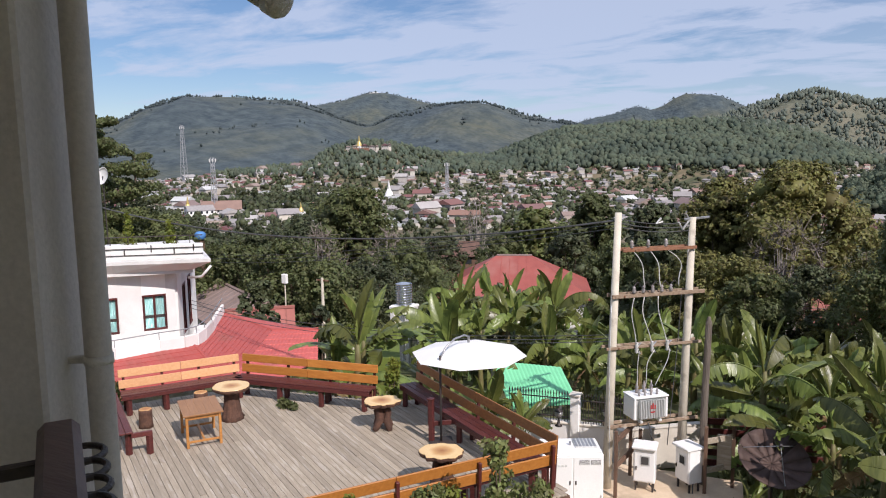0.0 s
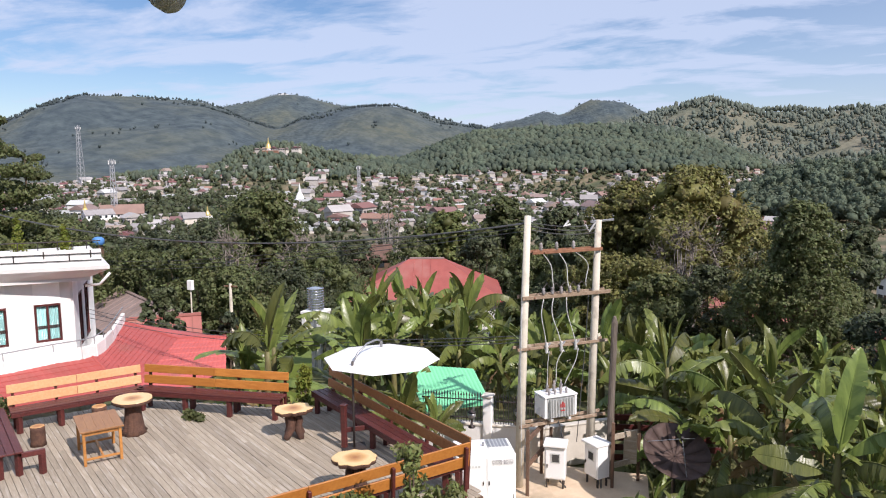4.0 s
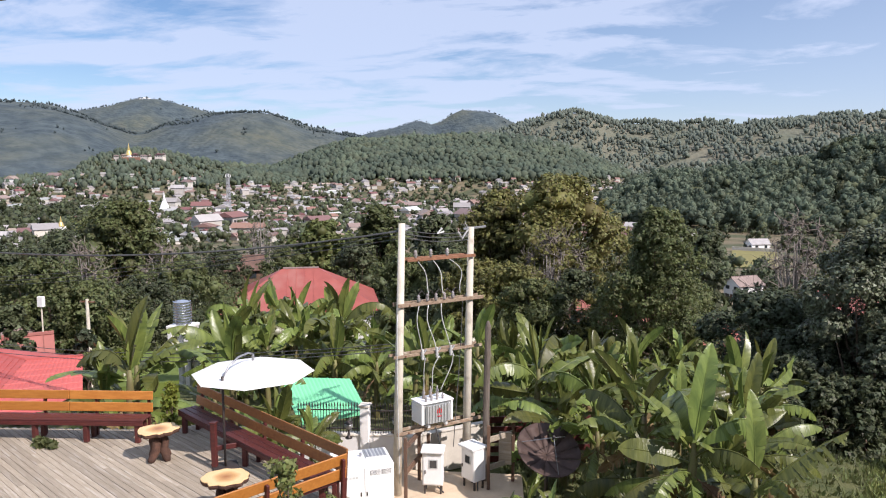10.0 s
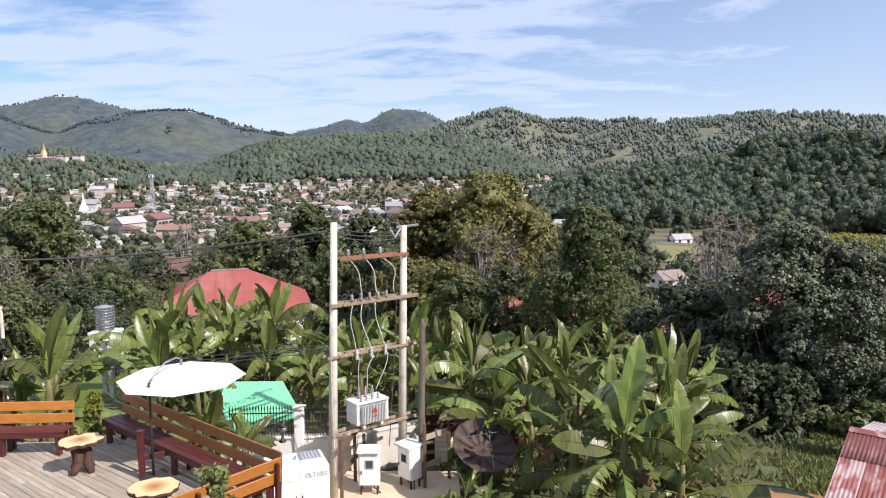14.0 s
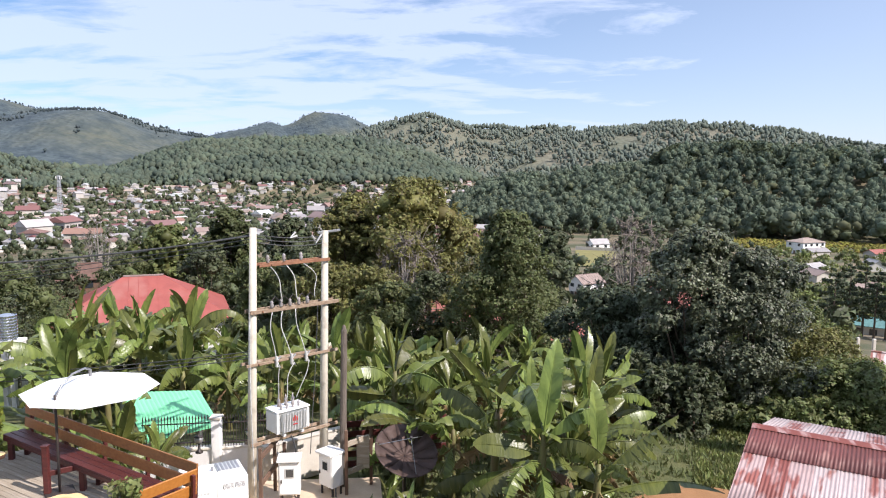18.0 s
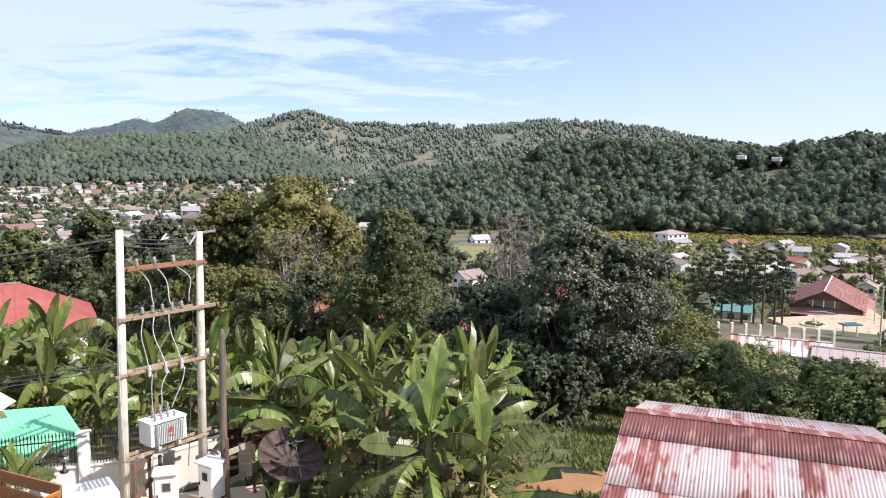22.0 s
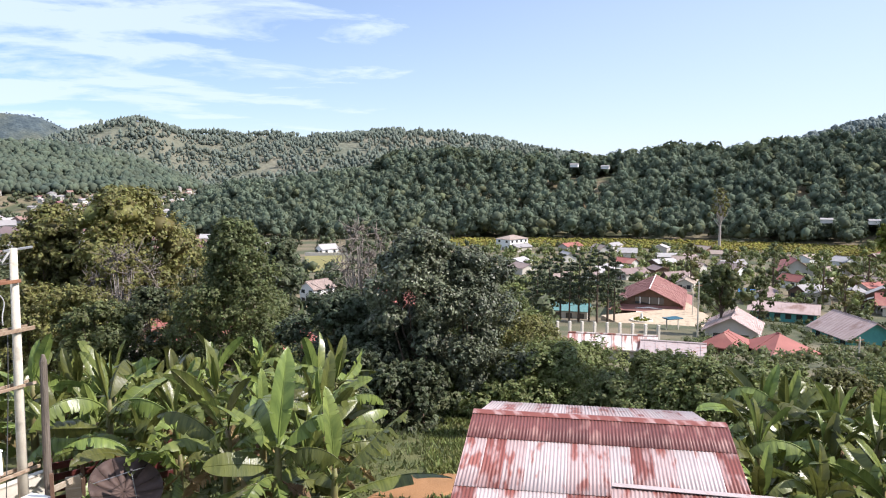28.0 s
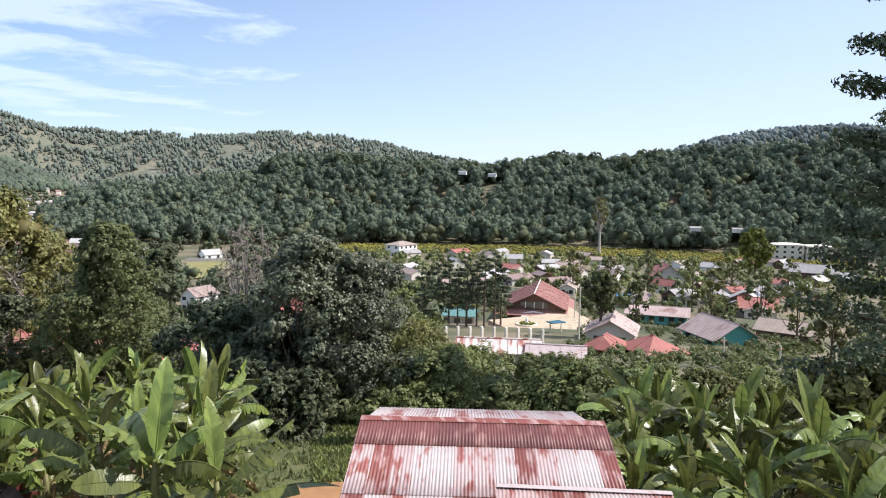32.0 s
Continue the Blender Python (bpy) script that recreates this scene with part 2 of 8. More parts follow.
CURTAIN = material("turquoise_curtain", (0.50, 0.72, 0.70), 0.85, (0.20, 0.50, 0.50), 4.0, stretch=(8, 8, 0.6), bump=0.3)
BANANA = material("banana_leaf", (0.200, 0.226, 0.056), 0.31, (0.078, 0.102, 0.027), 0.8, piece=0.5, bump=0.4, fine=3.0, through_light=0.26, stretch=(11, 1.2, 1.2), spec=0.4)
BANANADRY = material("dry_banana_leaf", (0.27, 0.19, 0.09), 0.8, (0.17, 0.11, 0.05), 3.0, piece=0.3, through_light=0.2)
STEM = material("banana_pseudostem", (0.17, 0.18, 0.06), 0.6, (0.13, 0.09, 0.045), 3.0, stretch=(2, 2, 0.5), bump=0.3)


def leaves(name, colour, other, rough=0.55, light=0.36, island=0.40, spec=0.3, scale=0.35):
    return material(name, colour, rough, other, scale, bump=0.0, piece=0.12, island=island, through_light=light, fine=2.0, spec=spec)


LEAFGLOSS = leaves("glossy_dark_leaves", (0.150, 0.165, 0.098), (0.070, 0.082, 0.046), 0.46, 0.15, 0.50, 0.34)
LEAFMID = leaves("mid_green_leaves", (0.168, 0.188, 0.072), (0.088, 0.105, 0.044), 0.55, 0.40)
LEAFOLIVE = leaves("olive_leaves", (0.245, 0.228, 0.075), (0.135, 0.138, 0.050), 0.55, 0.40)
LEAFDARK = leaves("dark_broad_leaves", (0.108, 0.124, 0.058), (0.052, 0.064, 0.034), 0.55, 0.24)
LEAFLIGHT = leaves("light_green_leaves", (0.205, 0.225, 0.072), (0.115, 0.138, 0.046), 0.55, 0.30)
LEAFYELLOW = leaves("yellow_green_leaves", (0.20, 0.21, 0.030), (0.12, 0.15, 0.03))
PINE = leaves("pine_needles", (0.085, 0.105, 0.056), (0.048, 0.062, 0.036), 0.6, 0.25, 0.4)
FARPINE = leaves("distant_dark_trees", (0.100, 0.118, 0.066), (0.056, 0.068, 0.042), 0.9, 0.25, 0.16, 0.08, 0.05)
# pines lightened and blued a little in place of haze over the hill
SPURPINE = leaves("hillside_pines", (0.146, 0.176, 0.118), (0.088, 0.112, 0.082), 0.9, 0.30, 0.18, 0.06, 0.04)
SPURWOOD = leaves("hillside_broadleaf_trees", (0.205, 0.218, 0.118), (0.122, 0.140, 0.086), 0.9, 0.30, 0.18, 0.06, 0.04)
# middle hill leaves greyed, ridge leaves also paled, to suggest haze
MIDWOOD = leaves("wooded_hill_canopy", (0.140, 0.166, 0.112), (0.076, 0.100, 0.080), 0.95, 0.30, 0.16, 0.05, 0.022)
RIDGEWOOD = leaves("hazed_dry_ridge_trees", (0.175, 0.200, 0.158), (0.128, 0.150, 0.126), 0.95, 0.30, 0.12, 0.05, 0.02)
# blue-grey aerial haze is mixed into these two leaf colours
HAZEWOOD = leaves("remote_haze_blue_wood", (0.118, 0.148, 0.148), (0.090, 0.114, 0.118), 0.95, 0.4, 0.05, 0.05, 0.006)
ENDWOOD = leaves("haze_paled_wood", (0.215, 0.250, 0.236), (0.170, 0.204, 0.198), 0.95, 0.4, 0.05, 0.05, 0.006)
CROP = leaves("ripening_crop", (0.27, 0.235, 0.055), (0.17, 0.165, 0.045), 0.7, 0.3, 0.2, 0.1, 0.03)
TWIG = material("bare_twigs", (0.24, 0.205, 0.175), 0.9, (0.14, 0.12, 0.10), 2.0, bump=0.2)

# ---- mesh helpers ----


class Shape:
    """Gathers vertices and faces for one mesh."""

    def __init__(self):
        self.v, self.f = [], []

    def add(self, verts, faces):
        k = len(self.v)
        self.v.extend(tuple(p) for p in verts)
        self.f.extend(tuple(i + k for i in f) for f in faces)
        return self

    def box(self, c, s, m=None, bevel=0.0):
        """A box of size s about c, its edges bevelled, turned by m."""
        h = [a / 2 for a in s]
        b = min(bevel, *(a * 0.45 for a in h))
        if b <= 0:
            pts = [Vector((x * h[0], y * h[1], z * h[2])) for x in (-1, 1) for y in (-1, 1) for z in (-1, 1)]
            fs = [(0, 1, 3, 2), (4, 6, 7, 5), (0, 4, 5, 1), (2, 3, 7, 6), (0, 2, 6, 4), (1, 5, 7, 3)]
        else:
            pts, idx = [], {}
            for x in (-1, 1):
                for y in (-1, 1):
                    for z in (-1, 1):
                        for a in range(3):
                            q = [x * h[0], y * h[1], z * h[2]]
                            for k, sgn in enumerate((x, y, z)):
                                if k != a:
                                    q[k] -= sgn * b
                            idx[x, y, z, a] = len(pts)
                            pts.append(Vector(q))
            fs = []
            for a in range(3):
                u, w = [k for k in range(3) if k != a]
                for sg in (-1, 1):
                    ring = []
                    for p, q in ((-1, -1), (1, -1), (1, 1), (-1, 1)):
                        key = [0, 0, 0]
                        key[a], key[u], key[w] = sg, p, q
                        ring.append(idx[(*key, a)])
                    fs.append(tuple(ring))
                for p in (-1, 1):
                    for q in (-1, 1):
                        k0, k1 = [0, 0, 0], [0, 0, 0]
                        k0[a], k1[a] = -1, 1
                        k0[u] = k1[u] = p
                        k0[w] = k1[w] = q
                        fs.append((idx[(*k0, u)], idx[(*k1, u)], idx[(*k1, w)], idx[(*k0, w)]))
            for x in (-1, 1):
                for y in (-1, 1):
                    for z in (-1, 1):
                        fs.append(tuple(idx[x, y, z, a] for a in range(3)))
        c = Vector(c)
        return self.add([(m @ p if m else p) + c for p in pts], fs)

    def beam(self, p, q, w, h, bevel=0.008, up=(0, 0, 1)):
        """A plank from p to q, w wide and h deep along up."""
        p, q = Vector(p), Vector(q)
        d = q - p
        x = d.normalized()
        y = Vector(up).cross(x)
        if y.length < 1e-4:
            y = Vector((1, 0, 0)).cross(x)
        y.normalize()
        m = Matrix((x, y, x.cross(y))).transposed()
        return self.box((p + q) / 2, (d.length, w, h), m, bevel)

    def tube(self, pts, radii, n=8, caps=True):
        pts = [Vector(p) for p in pts]
        if isinstance(radii, (int, float)):
            radii = [radii] * len(pts)
        vs, fs, side = [], [], None
        for i, p in enumerate(pts):
            d = (pts[min(i + 1, len(pts) - 1)] - pts[max(i - 1, 0)]).normalized()
            if side is None:
                side = d.cross(Vector((0.31, 0.17, 0.93)))
                if side.length < 0.05:
                    side = d.cross(Vector((1, 0, 0)))
            side = (side - d * side.dot(d)).normalized()
            o = d.cross(side)
            for k in range(n):
                a = 2 * math.pi * k / n
                vs.append(p + (side * math.cos(a) + o * math.sin(a)) * radii[i])
        for i in range(len(pts) - 1):
            for k in range(n):
                a, b = i * n + k, i * n + (k + 1) % n
                fs.append((a, b, b + n, a + n))
        if caps:
            fs.append(tuple(range(n - 1, -1, -1)))
            fs.append(tuple(range((len(pts) - 1) * n, len(pts) * n)))
        return self.add(vs, fs)

    def lathe(self, profile, c=(0, 0, 0), n=20):
        """Rings (radius, z) turned about an upright axis at c."""
        c = Vector(c)
        return self.tube_rings([[(c.x + r * math.cos(2 * math.pi * k / n), c.y + r * math.sin(2 * math.pi * k / n), c.z + z) for k in range(n)] for r, z in profile])

    def tube_rings(self, rings, closed=True, caps=True):
        n, vs, fs = len(rings[0]), [p for r in rings for p in r], []
        for i in range(len(rings) - 1):
            for k in range(n if closed else n - 1):
                a, b = i * n + k, i * n + (k + 1) % n
                fs.append((a, b, b + n, a + n))
        if caps and closed:
            fs.append(tuple(range(n - 1, -1, -1)))
            fs.append(tuple(range((len(rings) - 1) * n, len(rings) * n)))
        return self.add(vs, fs)

    def slab(self, outline, z0, z1):
        """A flat plate with that outline, anticlockwise."""
        n = len(outline)
        vs = [(x, y, z0) for x, y in outline] + [(x, y, z1) for x, y in outline]
        fs = [tuple(range(n - 1, -1, -1)), tuple(range(n, 2 * n))] + [(k, (k + 1) % n, n + (k + 1) % n, n + k) for k in range(n)]
        return self.add(vs, fs)

    def mesh(self, name, mat, smooth=False):
        me = bpy.data.meshes.new(name)
        me.from_pydata(self.v, [], self.f)
        me.materials.append(mat)
        if smooth:
            me.polygons.foreach_set("use_smooth", [True] * len(me.polygons))
        me.update()
        return me


def part(name, shape, mat, parent=None, label="", smooth=False, m=None):
    """Links a shape or a mesh as one object, under its thing or part."""
    me = shape.mesh(name, mat, smooth) if isinstance(shape, Shape) else shape
    ob = new(name, me)
    if parent:
        ob.parent = parent
    if m is not None:
        ob.matrix_basis = m
    if label:
        tagged(ob, label)
    return ob


def thing(name, label, category, m=None, group="", kind=""):
    ob = new(name)
    ob.empty_display_size = 0.2
    if m is not None:
        ob.matrix_basis = m
    return tagged(ob, label, category, group, kind)


def polar(az, d, z=0.0):
    """A place at that bearing (degrees to the right of straight ahead) and distance from the terrace."""
    return Vector((d * math.sin(radians(az)), d * math.cos(radians(az)), z))


EYE = 6.0


def level(el, d):
    """The height at which a thing at distance d stands el degrees above eye level."""
    return EYE + d * math.tan(radians(el))


# ---- ground: one sheet out to the hills ----
# each ridge: distance, rise in front, fall behind, and its crest as (bearing, angle above eye level)
RIDGES = [
    (2400, 1000, 900, ((-75, 1.5), (-56, 1.8), (-51, 2.3), (-48.9, 3.4), (-46.3, 4.1), (-42, 4.2), (-38.5, 3.9), (-36, 3.1), (-33, 2.0), (-28, 0.6), (-24, -1))),
    (3500, 900, 900, ((-46, 1.5), (-42, 2.6), (-37, 3.5), (-34.9, 3.9), (-33, 4.5), (-31.8, 4.5), (-29.8, 4.1), (-27, 3.5), (-23, 2.6), (-18, 1.2), (-14, -1))),
    (2300, 800, 700, ((-35, 1.0), (-31, 2.7), (-28.1, 3.55), (-26.4, 3.8), (-23.8, 3.6), (-20.8, 2.6), (-17.3, 2.0), (-14, 1.0), (-10, -1))),
    (4000, 700, 600, ((-22, 0.5), (-16.9, 2.1), (-14.3, 2.65), (-12.5, 3.2), (-11.2, 2.8), (-10.6, 3.3), (-9.4, 3.9), (-7, 3.85), (-5.4, 3.0), (-3, 2.0), (1, -1))),
    (1800, 650, 700, ((-10, 0.8), (-5, 2.7), (-2.5, 3.35), (-0.5, 3.65), (2.7, 2.85), (6, 2.75), (14.3, 2.65), (18.8, 3.0), (22, 2.75), (25.8, 2.2), (28.7, 1.5), (33, 0.8), (42, -0.6))),
    (1250, 420, 400, ((-26, -1.6), (-20, 0.8), (-17, 1.5), (-13.7, 1.7), (-10.3, 1.85), (-5.9, 1.7), (-1.6, 0.8), (2.8, -0.8), (6, -2.2))),
    (1080, 330, 300, ((-50, -2.2), (-42, -1.4), (-37.5, -1.0), (-35.5, 0.3), (-33.8, 0.75), (-31.6, 0.7), (-30.6, 0.3), (-26.9, -0.5), (-22, -0.8), (-17, -1.8))),
    (670, 165, 240, ((1.5, -3.9), (3.6, -2.7), (5.2, -2.1), (10.2, -1.9), (14, -1.3), (16.4, -1.25), (17.3, -0.3), (18.6, 0.15), (20.6, 0.25), (23.6, 0.3), (29.3, 0.0), (33, -0.5), (38.4, 0.2), (41.5, 0.3), (44.6, 0.2), (47.8, 0.75), (51, 1.15), (58, 1.55), (70, 1.8), (85, 1.5))),
    (1600, 500, 500, ((33, -1), (38, 0.4), (42, 1.1), (45.7, 1.75), (51.6, 3.1), (55.2, 3.55), (58, 3.6), (66, 3.4), (85, 2.0))),
]
FALL = ((0, 11, 16, 24, 40, 80, 135, 190, 300, 450, 800, 1300, 5000), (-3.2, -3.2, -3.1, -3.5, -6.5, -13.5, -24, -31, -35.5, -39, -42, -42, -60))


def smooth_step(a):
    a = min(max(a, 0.0), 1.0)
    return a * a * (3 - 2 * a)


def ground_at(x, y):
    r = math.hypot(x, y)
    az = math.degrees(math.atan2(x, y))
    base = float(np.interp(r, *FALL))
    back = smooth_step((abs(az) - 85) / 40)
    if back:
        base += back * (min(r, 900) * 0.16 + 3.0 * smooth_step(r / 30) - base - 3.0)
    z = base
    for d, front, behind, crest in RIDGES:
        if crest[0][0] - 3 < az < crest[-1][0] + 3 and d - front < r < d + behind:
            el = float(np.interp(az, [c[0] for c in crest], [c[1] for c in crest]))
            top = level(el, d)
            if top > base:
                k = smooth_step(1 - (d - r) / front) if r < d else smooth_step(1 - (r - d) / behind)
                edge = smooth_step((az - crest[0][0] + 3) / 5) * smooth_step((crest[-1][0] + 3 - az) / 5)
                fold = 1 + 0.22 * noise.noise((x / 260, y / 260, d)) * min(1, 4 * (1 - k))
                z = max(z, base + (top - base) * k * edge * fold)
    if r > 60:
        rough = min((r - 60) / 900, 1.0) * min(max(z - base, 0) / 60, 1)
        z += (noise.noise((x / 160, y / 160, 0.3)) * 9 + noise.noise((x / 60, y / 60, 1.7)) * 3.5) * rough
    if 26 < r < 500:
        z += noise.noise((x / 30, y / 30, 5.1)) * 0.5
    return z


def ground_material():
    m = bpy.data.materials.new("hillside_ground")
    m.use_nodes = True
    n, l = m.node_tree.nodes, m.node_tree.links
    b = n["Principled BSDF"]
    tc = n.new("ShaderNodeTexCoord")

    def noise_node(scale, detail):
        t = n.new("ShaderNodeTexNoise")
        t.inputs["Scale"].default_value, t.inputs["Detail"].default_value = scale, detail
        l.new(tc.outputs["Object"], t.inputs["Vector"])
        return t.outputs["Fac"]

    def blend(fac, lo, hi, a, c):
        r = n.new("ShaderNodeMapRange")
        r.inputs[1].default_value, r.inputs[2].default_value = lo, hi
        l.new(fac, r.inputs[0])
        k = n.new("ShaderNodeMix")
        k.data_type = "RGBA"
        l.new(r.outputs[0], k.inputs["Factor"])
        for key, v in (("A", a), ("B", c)):
            if isinstance(v, tuple):
                k.inputs[key].default_value = (*v, 1)
            else:
                l.new(v, k.inputs[key])
        return k.outputs["Result"]

    grass = blend(noise_node(0.9, 8), 0.35, 0.65, (0.060, 0.075, 0.022), (0.115, 0.115, 0.040))
    near = blend(noise_node(0.11, 5), 0.64, 0.72, grass, (0.24, 0.145, 0.075))
    hill = blend(noise_node(0.010, 9), 0.40, 0.64, (0.108, 0.116, 0.078), (0.165, 0.154, 0.108))
    valley = blend(noise_node(0.05, 9), 0.40, 0.60, (0.070, 0.078, 0.036), (0.175, 0.140, 0.085))
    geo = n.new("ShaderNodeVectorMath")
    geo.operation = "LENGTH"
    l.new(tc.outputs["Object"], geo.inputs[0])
    # far forest and clearing colours lean blue to imitate haze
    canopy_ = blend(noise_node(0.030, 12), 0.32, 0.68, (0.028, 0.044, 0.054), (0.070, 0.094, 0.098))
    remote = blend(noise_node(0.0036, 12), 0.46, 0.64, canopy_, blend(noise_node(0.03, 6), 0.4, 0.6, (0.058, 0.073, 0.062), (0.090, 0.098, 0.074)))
    col = blend(geo.outputs["Value"], 45, 80, near, valley)
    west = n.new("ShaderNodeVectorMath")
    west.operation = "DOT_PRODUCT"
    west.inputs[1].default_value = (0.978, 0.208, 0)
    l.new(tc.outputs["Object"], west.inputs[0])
    # haze-blue colours take over from 1050 m in the west, 1950 m elsewhere
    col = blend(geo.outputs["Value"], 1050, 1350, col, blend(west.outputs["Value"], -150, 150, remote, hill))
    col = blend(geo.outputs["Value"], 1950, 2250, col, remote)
    l.new(col, b.inputs["Base Color"])
    b.inputs["Roughness"].default_value = 0.95
    bp = n.new("ShaderNodeBump")
    bp.inputs["Strength"].default_value, bp.inputs["Distance"].default_value = 0.6, 0.08
    l.new(noise_node(14.0, 6), bp.inputs["Height"])
    canopy = n.new("ShaderNodeTexVoronoi")
    canopy.feature = "SMOOTH_F1"
    canopy.inputs["Scale"].default_value = 0.085
    l.new(tc.outputs["Object"], canopy.inputs["Vector"])
    far = n.new("ShaderNodeMapRange")
    far.inputs[1].default_value, far.inputs[2].default_value = 600, 900
    l.new(geo.outputs["Value"], far.inputs[0])
    crowns = n.new("ShaderNodeBump")
    crowns.invert = True
    crowns.inputs["Distance"].default_value = 5.0
    l.new(far.outputs[0], crowns.inputs["Strength"])
    l.new(canopy.outputs["Distance"], crowns.inputs["Height"])
    l.new(bp.outputs[0], crowns.inputs["Normal"])
    l.new(crowns.outputs[0], b.inputs["Normal"])
    return m


crest_rings = [d + s for d, *_ in RIDGES for s in (-130, -85, -45, -20, 0, 25, 70)]
rings = [0.01] + [4 + 2.0 * k for k in range(20)] + sorted(list(np.geomspace(46, 4900, 118)) + crest_rings)
bearings = list(np.arange(-180, -70, 4.0)) + list(np.arange(-70, 75, 0.8)) + list(np.arange(75, 180, 4.0))
land = Shape()
land.tube_rings([[(r * math.sin(radians(a)), r * math.cos(radians(a)), ground_at(r * math.sin(radians(a)), r * math.cos(radians(a)))) for a in bearings] for r in rings], caps=False)
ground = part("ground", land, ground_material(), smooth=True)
tagged(ground, "grassy hillside falling to the valley and wooded hills", "ground", kind="structure")

# ---- woods on the hills ----


def leaf_cloud(rng, n, centre, radii, size, spread=0.7, loose=0.5):
    """n small leaf cards, each two triangles, through an uneven crown: arrays of vertices."""
    d = rng.normal(size=(n, 3))
    d /= np.linalg.norm(d, axis=1)[:, None]
    k = rng.uniform(1 - spread, 1.0, n) ** 0.5
    c = np.asarray(centre) + d * np.asarray(radii) * k[:, None]
    face = d + rng.normal(size=(n, 3)) * loose
    face /= np.linalg.norm(face, axis=1)[:, None] + 1e-6
    u = np.cross(face, rng.normal(size=(n, 3)))
    u /= np.linalg.norm(u, axis=1)[:, None] + 1e-6
    w = np.cross(face, u)
    s = (size * rng.uniform(0.6, 1.3, n))[:, None]
    return np.stack([c - u * s, c - w * s * 0.55, c + u * s, c + w * s * 0.55], 1)


def cards(name, quads, mat, three=False):
    q = np.concatenate(quads)
    if three:
        c, u, w = q.mean(1), (q[:, 2] - q[:, 0]) / 2, (q[:, 3] - q[:, 1]) / 1.1
        q = np.stack([c - u * 1.2, c + u * 0.75 - w * 0.9, c + u * 0.75 + w * 0.9], 1)
    s = q.shape[1]
    me = bpy.data.meshes.new(name)
    k = len(q)
    me.vertices.add(s * k)
    me.vertices.foreach_set("co", q.reshape(-1).astype(np.float32))
    me.loops.add(s * k)
    me.loops.foreach_set("vertex_index", np.arange(s * k, dtype=np.int32))
    me.polygons.add(k)
    me.polygons.foreach_set("loop_start", np.arange(0, s * k, s, dtype=np.int32))
    me.polygons.foreach_set("loop_total", np.full(k, s, np.int32))
    me.materials.append(mat)
    me.update(calc_edges=True)
    me.validate()
    return me


def lobes(rng, centres, radii, fine=False, rough=0.24):
    """Lumpy rounded masses of foliage, one for each centre and radius: corner triples of their triangles."""
    v, f = BALL[fine]
    c, r = np.asarray(centres, float), np.asarray(radii, float)
    p = v[None] * (1 + np.clip(rng.normal(size=(len(c), len(v), 1)), -1.8, 1.8) * rough)
    turn = rng.uniform(0, 6.3, len(c))
    x, y = p[..., 0] * np.cos(turn)[:, None] - p[..., 1] * np.sin(turn)[:, None], p[..., 0] * np.sin(turn)[:, None] + p[..., 1] * np.cos(turn)[:, None]
    return np.stack([x, y, p[..., 2]], -1) * r[:, None] + c[:, None], f


def leafy_mesh(name, quads, masses, mat):
    """Leaf cards as single triangles over rounded masses, in one mesh."""
    vs, fs, k = [], [], 0
    if quads:
        q = np.concatenate(quads)
        c, u, w = q.mean(1), (q[:, 2] - q[:, 0]) / 2, (q[:, 3] - q[:, 1]) / 1.1
        vs.append(np.stack([c - u * 1.2, c + u * 0.75 - w * 0.9, c + u * 0.75 + w * 0.9], 1).reshape(-1, 3))
        fs.append(np.arange(3 * len(q)).reshape(-1, 3))
        k = 3 * len(q)
    for p, f in masses:
        n, m = p.shape[:2]
        vs.append(p.reshape(-1, 3))
        fs.append((f[None] + (np.arange(n) * m)[:, None, None] + k).reshape(-1, 3))
        k += n * m
    v, f = np.concatenate(vs), np.concatenate(fs)
    me = bpy.data.meshes.new(name)
    me.vertices.add(len(v))
    me.vertices.foreach_set("co", v.reshape(-1).astype(np.float32))
    me.loops.add(f.size)
    me.loops.foreach_set("vertex_index", f.reshape(-1).astype(np.int32))
    me.polygons.add(len(f))
    me.polygons.foreach_set("loop_start", np.arange(0, f.size, 3, dtype=np.int32))
    me.polygons.foreach_set("loop_total", np.full(len(f), 3, np.int32))
    me.polygons.foreach_set("use_smooth", np.ones(len(f), bool))
    me.materials.append(mat)
    me.update(calc_edges=True)
    me.validate()
    return me


def ball(fine):
    bm = bmesh.new()
    bmesh.ops.create_icosphere(bm, subdivisions=2 if fine else 1, radius=1.0)
    out = np.array([p.co for p in bm.verts]), np.array([[p.index for p in q.verts] for q in bm.faces])
    bm.free()
    return out


BALL = {False: ball(False), True: ball(True)}


